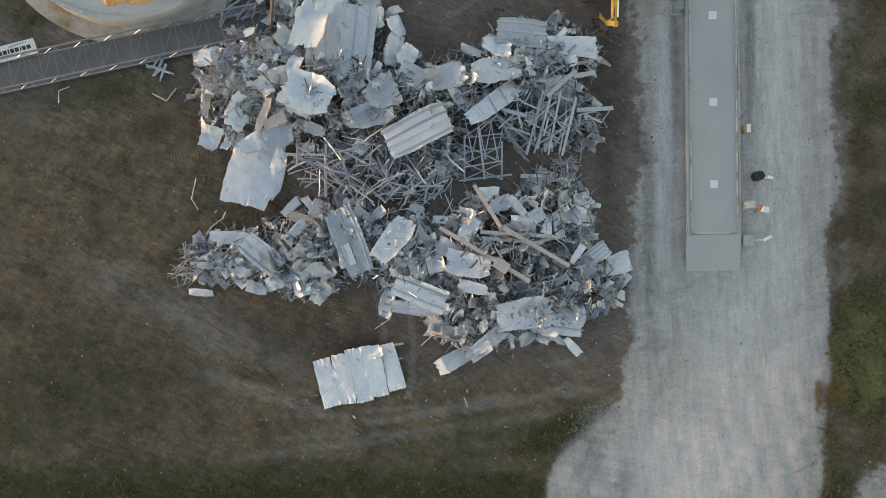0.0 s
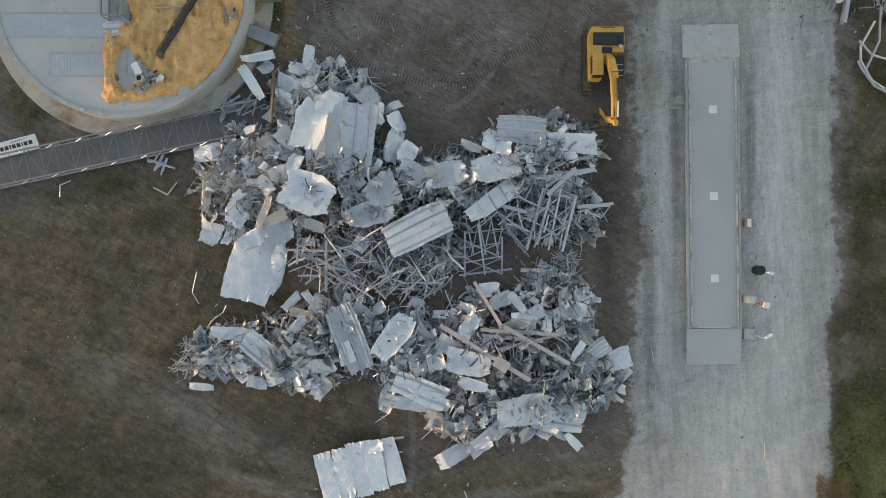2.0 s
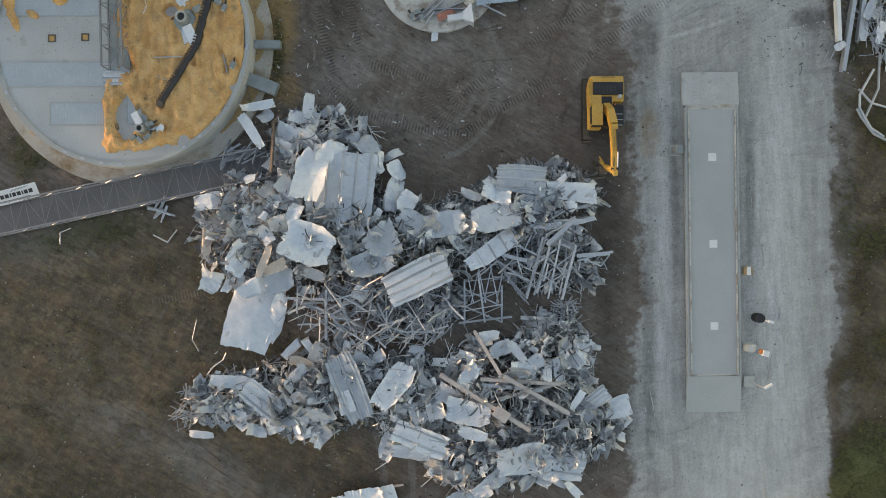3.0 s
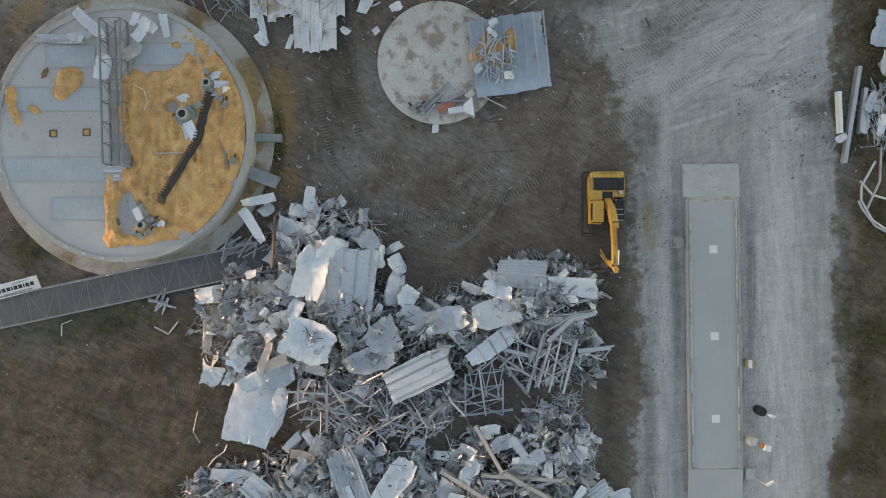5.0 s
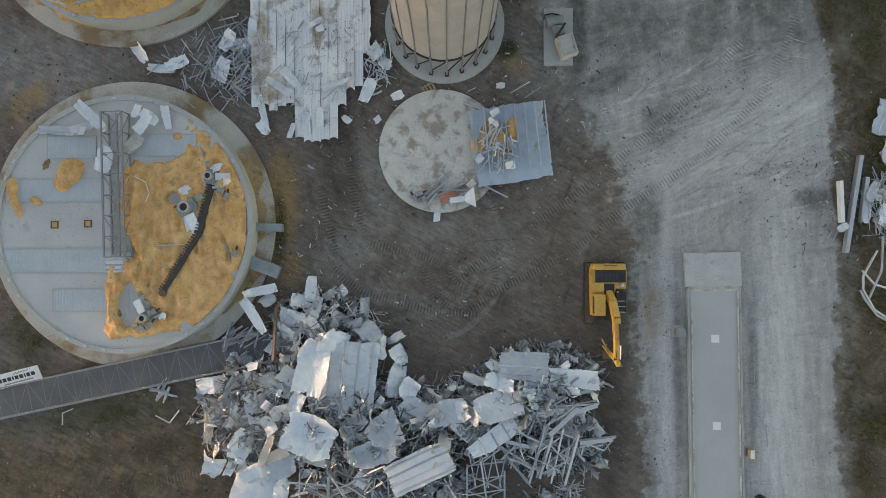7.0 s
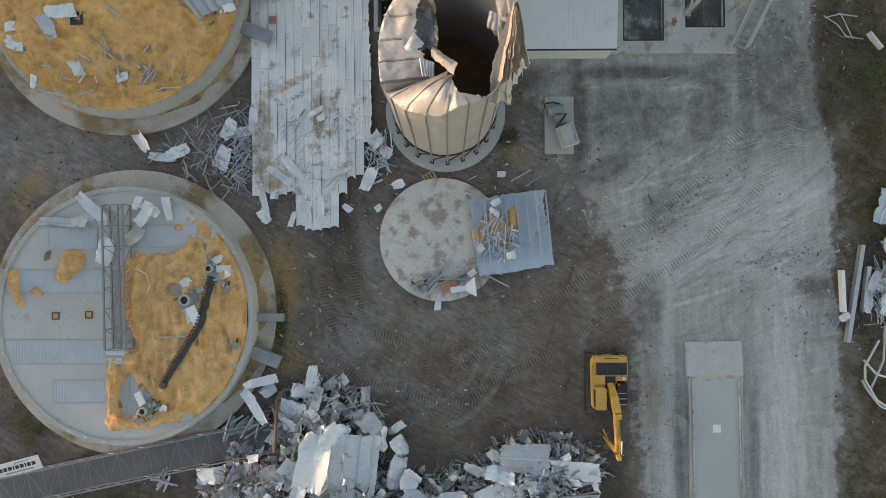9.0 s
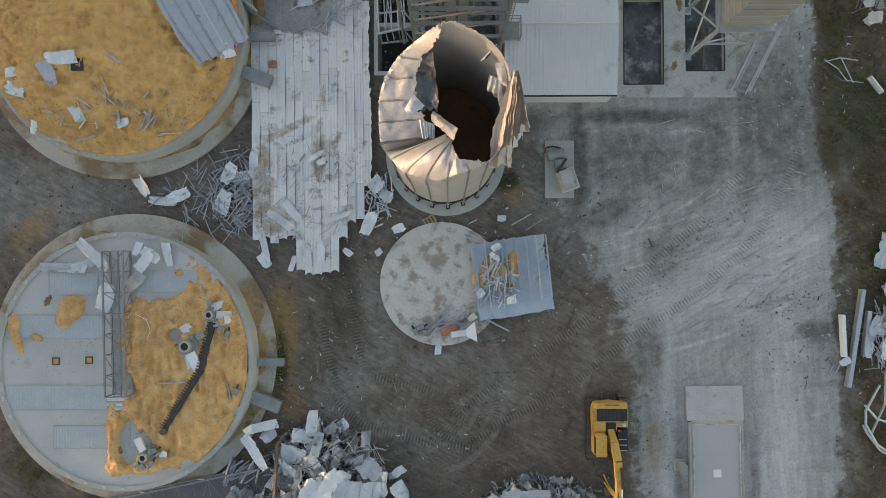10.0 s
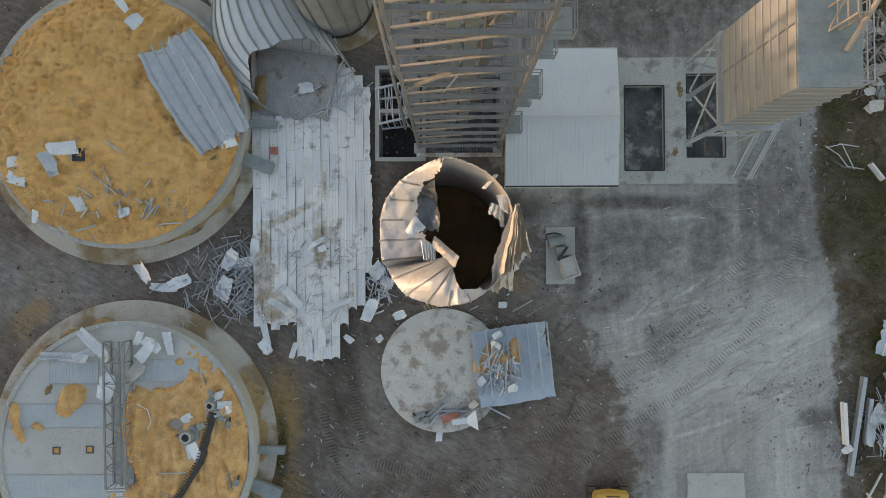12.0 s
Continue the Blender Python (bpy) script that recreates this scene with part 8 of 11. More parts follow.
def litter():
    """Small bright bits strewn over the yard."""
    rr = random.Random(44)
    vs, fs = [], []
    for i in range(1500):
        c = rr.choice(((-8, 14, 14), (0, 0, 13), (-13, 44, 7), (-2, 38, 9), (8, 38, 8), (-12, 22, 6), (31, 28, 4), (27, 50, 5)))
        x, y = rr.gauss(c[0], c[2] * 0.6), rr.gauss(c[1], c[2] * 0.6)
        if math.hypot(x - F1[0], y - F1[1]) < 11.5 or math.hypot(x - F2[0], y - F2[1]) < 11.6 or 18.8 < x < 23.9 and -2 < y < 26:
            continue
        ln, w, b, k = rr.uniform(0.03, 0.2) * (1 if rr.random() < 0.9 else 2.2), rr.uniform(0.02, 0.07), rr.uniform(0, 3.14), len(vs)
        dx, dy = math.cos(b), math.sin(b)
        w *= rr.uniform(0.3, 1.2)
        q = rr.uniform(-0.12, 0.12) * ln
        for f, up in ((-1, 0.01), (0, 0.05 + 0.5 * w), (1, 0.01)):
            ox, oy = x + dx * ln * f - dy * q * (1 - f * f), y + dy * ln * f + dx * q * (1 - f * f)
            vs += [(ox - dy * w, oy + dx * w, up), (ox + dy * w, oy - dx * w, up + 0.01)]
        fs += [(k, k + 1, k + 3, k + 2), (k + 2, k + 3, k + 5, k + 4)]
    tagged(raw("metal_litter", vs, fs, SHREDS), "small bright metal scraps strewn over the earth", "litter", kind="stuff")


litter()


def crumbs(name, label, n, spots, sizes, material, seed, z, flat=0.3):
    """Loose dirt and chips: irregular little pieces; spots: x, y, spread along and across, turn, share."""
    rr = random.Random(seed)
    vs, fs = [], []
    pick = [s for s in spots for _ in range(s[5])]
    for _ in range(n):
        cx, cy, rx, ry, rot, _w = rr.choice(pick)
        a, b = rr.gauss(0, rx), rr.gauss(0, ry)
        c, s = math.cos(radians(rot)), math.sin(radians(rot))
        x, y = cx + a * c - b * s, cy + a * s + b * c
        zz = z(x, y)
        if zz is None:
            continue
        r, k, m = sizes[0] + (sizes[1] - sizes[0]) * rr.random() ** 3, len(vs), rr.randint(4, 6)
        t, el = rr.uniform(0, 6.28), rr.uniform(0.35, 1.0)
        for i in range(m):
            q, d = 2 * math.pi * i / m, r * rr.uniform(0.5, 1.3)
            u, v = d * math.cos(q), d * math.sin(q) * el
            vs.append((x + u * math.cos(t) - v * math.sin(t), y + u * math.sin(t) + v * math.cos(t), zz - 0.01))
        vs.append((x, y, zz + r * flat))
        fs += [(k + i, k + (i + 1) % m, k + m) for i in range(m)]
    return tagged(raw(name, vs, fs, material), label, "litter", kind="stuff")


CHIPS = leaf_mat("trodden_chips", (0.10, 0.085, 0.075), (0.19, 0.175, 0.16), (0.36, 0.35, 0.33))
CLODS = leaf_mat("earth_clods", (0.11, 0.095, 0.082), (0.17, 0.155, 0.14), (0.26, 0.245, 0.23))
ROTTEN = leaf_mat("rotten_crumbs", (0.12, 0.085, 0.055), (0.22, 0.15, 0.085), (0.36, 0.25, 0.14))
on_wall = lambda x, y: 0.44 if -15.3 < x < -6.0 and 34.4 < y < 59 else None
crumbs("wall_dirt", "brown dirt and chips lying on the flattened wall", 1100, ((-10.8, 43.5, 1.6, 0.35, 40, 3), (-8.3, 41.5, 0.35, 2.0, 0, 4), (-10.5, 37.5, 2.0, 1.6, 0, 3), (-10, 46, 3, 5, 0, 2), (-11, 52.5, 2.4, 1.5, 0, 5), (-13, 48.7, 1.0, 0.3, 0, 2), (-14.6, 38.5, 0.4, 1.6, 0, 2), (-8.5, 36.5, 0.8, 1.2, 0, 2)), (0.008, 0.035), ROTTEN, 71, on_wall)
crumbs("wall_chips", "grey metal chips lying on the flattened wall", 500, ((-10.5, 37.5, 2.2, 1.8, 0, 3), (-9.2, 42.5, 1.6, 1.6, 0, 3), (-11, 52.5, 2.4, 1.5, 0, 2)), (0.015, 0.09), SHREDS, 72, on_wall)
on_heap_two = lambda x, y: FLOOR_Z + heap_two(x - F2[0], y - F2[1]) if math.hypot(x - F2[0], y - F2[1]) < 9.7 else None
crumbs("grain_dirt", "dark flecks of rot and dirt along the heap's foot", 3200, ((F2[0] - 1.5, F2[1] - 8.6, 3.2, 0.5, 4, 2), (F2[0] + 5.6, F2[1] - 6.8, 2.0, 0.5, 42, 3), (F2[0] + 3, F2[1] - 6, 2.5, 1.2, 20, 2), (F2[0] - 6, F2[1] - 6.5, 2, 1, -40, 3), (F2[0], F2[1] - 3, 6, 3, 0, 1)), (0.012, 0.07), ROTTEN, 73, on_heap_two, 0.15)
on_one = lambda x, y: FLOOR_Z + max(0.0, heap_one(x - F1[0], y - F1[1])) if math.hypot(x - F1[0], y - F1[1]) < 9.4 else None
crumbs("floor_dirt", "dark dirt and rotten grain strewn on the bin floor", 900, ((F1[0] + 1.5, F1[1] - 7.4, 1.2, 1.0, 0, 3), (F1[0] + 3, F1[1] + 3, 3.5, 4, 0, 2), (F1[0] + 4.5, F1[1] + 5, 1.2, 1.2, 0, 3)), (0.012, 0.08), ROTTEN, 74, on_one, 0.15)
KERNELS = leaf_mat("stray_kernels", (0.30, 0.18, 0.07), (0.44, 0.28, 0.11), (0.56, 0.38, 0.18))
crumbs("stray_grain", "stray grain scattered over the bin floor", 4500, ((F1[0] - 2, F1[1], 3, 4, 0, 3), (F1[0] - 5, F1[1] + 2, 2, 2, 0, 2), (F1[0] + 0.3, F1[1] - 4, 1.2, 3, 0, 3), (F1[0] + 7.5, F1[1], 1.0, 5, 0, 2)), (0.015, 0.09), KERNELS, 75, on_one, 0.2)
ledge = lambda x, y: 0.24 if 10.1 < math.hypot(x - F1[0], y - F1[1]) < 11.2 or 10.2 < math.hypot(x - F2[0], y - F2[1]) < 11.4 else (0.03 if -20 < x < 8 else None)
crumbs("spilled_dust", "spilled grain dust on the footing and the earth", 6000, ((F1[0] + 10.8, F1[1] + 2, 0.5, 4.5, 0, 4), (F1[0] + 11.5, F1[1] - 3, 1.0, 3, 0, 2), (F2[0] + 4, F2[1] - 10.4, 3, 0.5, 20, 2), (F1[0] - 9.2, F1[1] + 5.6, 2.0, 0.5, 55, 3), (F1[0] + 2, F1[1] + 10.6, 4, 0.4, -10, 2)), (0.01, 0.055), KERNELS, 76, ledge, 0.2)
on_pad = lambda x, y: 0.21 if math.hypot(x + 0.35, y - 33.3) < 4.8 else None
crumbs("pad_dirt", "dirt and rust crumbs on the round pad", 800, ((-1.6, 33.3, 2.2, 2.0, 0, 3), (1.0, 30.6, 1.2, 0.7, 20, 2), (0.3, 35.5, 2, 1, 0, 2)), (0.012, 0.06), ROTTEN, 77, on_pad, 0.15)
yard = lambda x, y: 0.0 if not (18.8 < x < 23.9 and -2 < y < 26) else None
crumbs("earth_chips", "pale chips and broken bits trodden into the earth", 5000, ((-3, 26, 8, 6, 0, 3), (-8, 38, 6, 5, 0, 2), (6, 40, 4, 5, 0, 3), (15, 42, 7, 4, 0, 2), (4, 22, 6, 3, 0, 2), (-18, 2, 8, 7, 0, 2), (0, -11, 14, 4, 0, 2), (-22, 40.3, 7, 1, 0, 3), (33, 25, 2, 18, 0, 2)), (0.015, 0.075), CHIPS, 78, yard)

for x, y, rx, ry, rot in ((18.2, 50.6, 0.35, 0.8, -10), (18.6, 55.6, 0.4, 1.2, 10), (13.4, 54.0, 0.2, 0.6, 0)):
    rot_lump(x, y, 0.13, rx, ry, rot, 0.07)
in_pit = lambda x, y: -0.36 if 14.4 < x < 17.2 and 49.4 < y < 55.8 or 19.4 < x < 22.0 and 50.4 < y < 56.7 else (0.185 if 12.9 < x < 23 and 48.2 < y < 57 else None)
crumbs("pit_mud", "pale mud and silt on the slab and in the pits", 1000, ((15.7, 52.5, 0.2, 1.8, 2, 3), (16.6, 50.0, 0.5, 0.4, 0, 2), (20.3, 52.0, 0.5, 1.2, 0, 2), (21.3, 51.2, 0.5, 0.5, 0, 2), (18.2, 52, 0.5, 2.5, 0, 2), (16, 48.6, 3, 0.2, 0, 1)), (0.012, 0.08), SOIL, 79, in_pit, 0.15)


on_gravel = lambda x, y: 0.0 if g_gravel(x, y) > 0.5 and not (18.6 < x < 24.2 and -3 < y < 27) else None
crumbs("gravel_clods", "dark clods of earth strewn over the gravel", 2000, ((22, 36, 5, 5, 0, 3), (26, 30, 2.5, 3, 0, 2), (18, 40, 5, 4, 20, 2), (27, 32, 2.0, 0.7, 10, 2), (17, 34, 2.5, 0.4, 50, 2), (22, 38.5, 3.5, 0.35, 40, 2), (25.0, 14, 0.8, 8, 0, 1), (17.8, 14, 0.7, 8, 0, 1), (20, -8, 6, 6, 0, 1)), (0.015, 0.11), CLODS, 81, on_gravel, 0.25)


crumbs("ramp_dirt", "dark dirt tracked across the weighbridge ramp", 420, ((20.8, 23.4, 0.9, 0.22, 4, 3), (22.4, 23.3, 0.4, 0.25, -20, 1), (20.9, 24.2, 1.2, 0.5, 0, 1)), (0.012, 0.07), CLODS, 85, lambda x, y: 0.33 - 0.087 * (y - 22.5) if 19.2 < x < 23.3 and 22.6 < y < 25 else None, 0.12)
crumbs("strip_weeds", "low dry weeds and clods along the weighbridge", 1300, ((24.4, 14, 0.35, 6, 0, 4), (17.9, 15, 0.4, 6, 0, 3), (24.7, 3, 0.35, 4, 0, 2), (17.3, 22, 0.9, 3, 0, 2)), (0.012, 0.06), CLODS, 84, lambda x, y: 0.0 if not 18.7 < x < 24.0 else None, 0.3)


def rot_patch(x, y, rx, ry, rot, z):
    return crumbs("rotten_grain", "dark crumbs of rotten grain and dirt", int(160 + 500 * rx * ry), ((x, y, rx * 0.5, ry * 0.5, rot, 1),), (0.008, 0.04), ROTTEN, int(abs(x * 31 + y * 17)), z, 0.15)


# ---- the large pieces of the upper scrap heap ----
sheet(-9.92, 16.65, 3.0, 4.22, 2.7, 82, m=GALV_PALE, curl=70, crumple=0.12, torn=0.12, ry=8)
sheet(-7.79, 15.82, 2.3, 5.66, 5.23, 84, m=GALV, ribs=5, crumple=0.06, torn=0.04, rx=4)
sheet(-8.38, 18.42, 2.6, 2.13, 1.87, 60, m=GALV_PALE, crumple=0.2, torn=0.15, fold=25)
sheet(-5.81, 19.14, 2.0, 1.98, 1.55, -50, m=GALV, crumple=0.28, torn=0.15, fold=30)
sheet(-11.94, 19.64, 1.3, 2.45, 1.84, 80, m=GALV, crumple=0.08, fold=10)
member((-13.05, 21.1, 1.6), (-13.14, 17.0, 2.2), 0.28, 'channel', RUST, turn=40, label='curved rusty steel channel in the scrap')
member((-12.56, 21.7, 1.3), (-13.02, 20.99, 1.7), 0.25, 'channel', RUST, turn=40)
sheet(-14.81, 20.32, 1.4, 3.23, 0.83, -58, m=GALV_PALE, crumple=0.03, torn=0.05, curl=20)
sheet(-14.43, 22.26, 1.2, 2.81, 0.79, 12, m=GALV_PALE, crumple=0.08, curl=90, fold=25)
sheet(-13.83, 21.56, 1.0, 1.32, 0.97, 40, m=GALV, crumple=0.2, fold=40)
sheet(-10.5, 22.55, 0.9, 1.85, 0.88, 84, m=GALV_PALE, crumple=0.05, rx=20, fold=20)
sheet(-10.94, 21.41, 0.7, 2.39, 1.06, -14, m=GALV_PALE, crumple=0.12, curl=80, fold=30)
sheet(-9.25, 21.85, 0.7, 1.59, 0.62, 35, m=GALV, crumple=0.15, fold=35)
sheet(-3.95, 18.55, 1.0, 1.59, 0.66, 32, m=GALV_PALE, crumple=0.15, torn=0.2, fold=30)
sheet(-18.28, 14.91, 1.0, 2.73, 1.41, 8, m=GALV, curl=60, crumple=0.15, torn=0.1)
sheet(-14.62, 16.6, 2.0, 1.29, 0.6, 15, m=GALV_PALE, crumple=0.15, fold=40)
sheet(-15.37, 15.25, 1.4, 1.75, 1.48, 70, m=GALV_PALE, crumple=0.15, curl=50)
sheet(-3.82, 15.3, 1.6, 2.7, 1.39, 75, m=GALV, crumple=0.3, torn=0.15, fold=25)
sheet(-3.56, 17.18, 1.0, 1.76, 1.14, -60, m=GALV, crumple=0.3, fold=40, torn=0.2)
sheet(-12.06, 14.72, 2.2, 2.66, 1.16, -12, m=GALV, crumple=0.08, fold=15)
sheet(-13.54, 15.39, 2.0, 1.73, 1.29, 30, m=GALV_DUSTY, crumple=0.2, fold=30, torn=0.2)
sheet(6.0, 16.53, 2.0, 3.97, 2.24, -4, m=GALV, ribs=3, crumple=0.12, torn=0.06, fold=10)
sheet(9.87, 15.59, 1.6, 4.0, 1.48, -6, m=GALV_PALE, crumple=0.06, torn=0.06, curl=25, rx=8)
sheet(4.03, 13.61, 2.4, 3.85, 2.22, 14, m=GALV_PALE, crumple=0.14, torn=0.06, rx=-6)
sheet(3.8, 11.1, 2.0, 4.66, 1.47, 36, m=GALV, ribs=0, crumple=0.05, torn=0.03)
member((2.54, 10.93, 2.15), (3.19, 9.81, 2.1), 0.12, 'angle', STEEL)
member((3.4, 11.53, 2.15), (4.05, 10.41, 2.1), 0.12, 'angle', STEEL)
member((4.26, 12.13, 2.15), (4.91, 11.01, 2.1), 0.12, 'angle', STEEL)
member((5.12, 12.73, 2.15), (5.77, 11.61, 2.1), 0.12, 'angle', STEEL)
sheet(4.06, 15.37, 2.0, 2.5, 1.21, -20, m=GALV, crumple=0.1, fold=25, torn=0.1)
sheet(7.32, 14.6, 1.5, 2.7, 1.48, -4, m=GALV, ribs=2, crumple=0.1, fold=12)
sheet(2.2, 15.39, 1.2, 1.84, 0.75, -22, m=GALV_PALE, crumple=0.12, torn=0.2, fold=20)
member((7.61, 12.07, 2.2), (6.51, 7.33, 1.0), 0.16, 'box', STEEL)
member((8.09, 11.38, 2.4), (7.29, 7.76, 1.1), 0.17, 'box', STEEL)
member((10.09, 11.48, 2.3), (9.24, 7.24, 1.1), 0.18, 'box', STEEL)
member((8.89, 11.95, 2.5), (8.18, 7.33, 1.0), 0.13, 'box', STEEL)
member((7.71, 11.97, 2.2), (9.77, 11.19, 2.4), 0.14, 'box', STEEL)
member((7.93, 10.63, 2.0), (9.54, 8.9, 1.6), 0.1, 'box', STEEL)
member((9.64, 10.63, 2.1), (7.5, 8.9, 1.6), 0.1, 'box', STEEL)
member((7.62, 9.29, 1.5), (9.01, 8.12, 1.3), 0.1, 'box', STEEL)
member((7.35, 8.12, 1.3), (9.71, 9.48, 1.7), 0.1, 'box', STEEL)
member((8.64, 11.2, 2.3), (7.17, 10.06, 1.9), 0.1, 'box', STEEL)
member((10.27, 10.64, 1.8), (12.86, 10.84, 1.5), 0.3, 'channel', STEEL)
member((10.34, 10.26, 1.5), (13.08, 11.0, 1.4), 0.12, 'box', STEEL)
member((10.67, 10.46, 1.3), (10.54, 9.49, 1.0), 0.1, 'box', STEEL)
member((10.87, 10.46, 1.3), (12.3, 9.84, 1.0), 0.1, 'box', STEEL)
member((12.3, 9.84, 1.0), (12.94, 10.75, 1.2), 0.09, 'box', STEEL)
member((7.82, 11.47, 2.7), (10.02, 13.46, 2.6), 0.32, 'channel', STEEL)
member((9.91, 13.11, 2.2), (11.63, 13.53, 1.8), 0.34, 'channel', STEEL)
member((6.53, 7.33, 0.9), (4.76, 9.29, 0.9), 0.1, 'box', STEEL)
member((6.76, 6.82, 0.6), (4.97, 8.9, 0.7), 0.09, 'box', STEEL)
member((4.5, 10.75, 1.6), (6.45, 10.26, 1.5), 0.28, 'channel', STEEL)
member((8.61, 13.96, 1.4), (11.39, 14.57, 1.2), 0.25, 'channel', STEEL)
member((1.72, 10.05, 0.9), (2.38, 6.97, 1.0), 0.08, 'box', STEEL)
member((2.2, 6.97, 0.9500000000000001), (2.86, 10.05, 1.0), 0.08, 'box', STEEL)
member((2.69, 10.05, 1.0), (3.34, 6.97, 1.0), 0.08, 'box', STEEL)
member((3.16, 6.97, 1.05), (3.83, 10.05, 1.0), 0.08, 'box', STEEL)
member((3.65, 10.04, 1.1), (4.31, 6.97, 1.0), 0.08, 'box', STEEL)
member((4.12, 6.97, 1.15), (4.8, 10.04, 1.0), 0.08, 'box', STEEL)
member((1.68, 9.78, 0.95), (4.67, 10.04, 1.0), 0.08, 'box', STEEL)
member((1.68, 8.64, 0.95), (4.66, 8.99, 1.0), 0.08, 'box', STEEL)
member((1.67, 7.49, 0.95), (4.66, 7.93, 1.0), 0.08, 'box', STEEL)
member((1.67, 6.35, 0.95), (4.66, 6.88, 1.0), 0.08, 'box', STEEL)
sheet(0.27, 13.08, 2.1, 3.1, 1.98, 12, m=GALV, crumple=0.15, torn=0.12, curl=30)
sheet(-0.93, 12.69, 2.2, 1.72, 1.12, 50, m=GALV_DUSTY, crumple=0.25, fold=40)
sheet(-2.45, 13.09, 2.0, 2.5, 2.16, -40, m=GALV, crumple=0.15, torn=0.12, fold=18)
sheet(-1.95, 8.95, 2.6, 5.2, 2.64, 26, m=GALV_PALE, ribs=4, crumple=0.06, torn=0.05, rx=-5)
sheet(7.25, 12.78, 1.4, 4.02, 0.57, 8, m=GALV, crumple=0.12, fold=12)
sheet(-14.89, 6.04, 0.8, 5.66, 4.07, 74, m=GALV_PALE, crumple=0.05, torn=0.03, curl=-14, ry=6, irr=0.25)
sheet(-13.09, 5.82, 0.75, 4.2, 1.33, 72, m=GALV_PALE, crumple=0.14, torn=0.2, curl=-35)
sheet(-18.05, 8.78, 1.0, 2.29, 1.67, 70, m=GALV_PALE, crumple=0.22, torn=0.2, fold=25)
sheet(-18.38, 11.59, 1.2, 2.54, 0.83, 84, m=GALV_TAN, crumple=0.15, torn=0.25, fold=15)
sheet(-10.13, 11.63, 2.8, 3.99, 3.22, -20, m=GALV, crumple=0.2, torn=0.15, curl=40)
sheet(-13.61, 10.25, 2.2, 2.75, 0.64, 68, m=GALV_TAN, crumple=0.05, fold=8)
sheet(-12.65, 8.7, 1.6, 2.35, 1.83, 20, m=GALV, crumple=0.1, torn=0.1)
sheet(-12.87, 9.78, 1.9, 1.9, 0.86, 24, m=GALV_TAN, crumple=0.08)
sheet(-5.59, 10.07, 2.4, 3.76, 1.97, 18, m=GALV, crumple=0.1, torn=0.12, curl=30)
sheet(-4.64, 11.81, 2.5, 2.82, 2.48, 24, m=GALV, crumple=0.12, torn=0.15, fold=15)
sheet(-6.89, 12.3, 2.3, 2.06, 1.37, 38, m=GALV, crumple=0.1, fold=20)
sheet(-14.85, 11.56, 1.8, 1.82, 1.73, 10, m=GALV, crumple=0.2, torn=0.15, fold=25)
sheet(-15.7, 10.57, 1.6, 2.87, 1.65, 65, m=GALV_PALE, crumple=0.14, torn=0.15, fold=20)
sheet(-14.49, 13.62, 2.0, 2.59, 1.47, 20, m=GALV_DUSTY, crumple=0.2, fold=30, torn=0.15)
sheet(-16.74, 13.5, 1.5, 2.18, 1.57, -30, m=GALV_DUSTY, crumple=0.25, fold=35, torn=0.2)
sheet(-17.06, 12.21, 1.2, 1.75, 1.32, 40, m=GALV, crumple=0.25, fold=35)
sheet(-15.76, 12.82, 1.8, 1.56, 1.3, 80, m=GALV_DUSTY, crumple=0.25, fold=45)
sheet(-13.48, 12.27, 2.2, 1.72, 1.03, -50, m=GALV_PALE, crumple=0.2, fold=40)
sheet(-12.35, 13.11, 2.4, 1.97, 1.28, 10, m=GALV_DUSTY, crumple=0.2, fold=35)
sheet(-11.26, 13.83, 2.5, 1.71, 1.11, 70, m=GALV, crumple=0.2, fold=35)
sheet(-11.74, 15.78, 2.3, 1.8, 1.29, -40, m=GALV, crumple=0.15, fold=35)
sheet(-13.05, 14.59, 2.2, 1.46, 1.2, 60, m=GALV_PALE, crumple=0.2, fold=40)
sheet(-6.7, 19.59, 1.5, 1.48, 1.13, 20, m=GALV, crumple=0.2, fold=35)
sheet(-8.06, 20.1, 1.2, 1.75, 0.88, -30, m=GALV, crumple=0.2, fold=35)
sheet(-5.06, 17.86, 1.4, 1.48, 1.75, 10, m=GALV, crumple=0.25, fold=35)
sheet(-2.77, 14.77, 1.7, 1.74, 1.48, 60, m=GALV_PALE, crumple=0.2, fold=30)
sheet(-14.42, 8.39, 1.2, 3.07, 1.32, 30, m=GALV_PALE, crumple=0.12, fold=25)
sheet(-6.25, 8.04, 1.6, 1.91, 1.13, 60, m=GALV, crumple=0.1, fold=30)


# ---- steel frames and bars sticking out of the heap ----
member((1.67, 8.82, 1.2), (1.69, 5.26, 0.5), 0.14, 'box', STEEL)
member((4.56, 8.38, 1.2), (4.62, 5.44, 0.5), 0.14, 'box', STEEL)
member((2.69, 9.34, 1.8), (3.28, 5.44, 0.6), 0.14, 'box', STEEL)
member((1.24, 5.3, 0.45), (5.42, 5.79, 0.45), 0.26, 'channel', STEEL, turn=90)
member((1.67, 8.03, 1.1), (4.58, 6.7, 0.9), 0.08, 'angle', STEEL)
member((4.57, 8.02, 1.1), (1.68, 6.7, 0.9), 0.08, 'angle', STEEL)
member((1.68, 6.7, 0.9), (4.61, 5.44, 0.6), 0.08, 'angle', STEEL)
member((4.59, 6.69, 0.8), (1.68, 5.44, 0.6), 0.08, 'angle', STEEL)
member((1.66, 8.69, 1.3), (3.29, 9.77, 1.9), 0.08, 'angle', STEEL)
member((2.87, 9.12, 1.6), (4.15, 10.2, 1.9), 0.08, 'angle', STEEL)
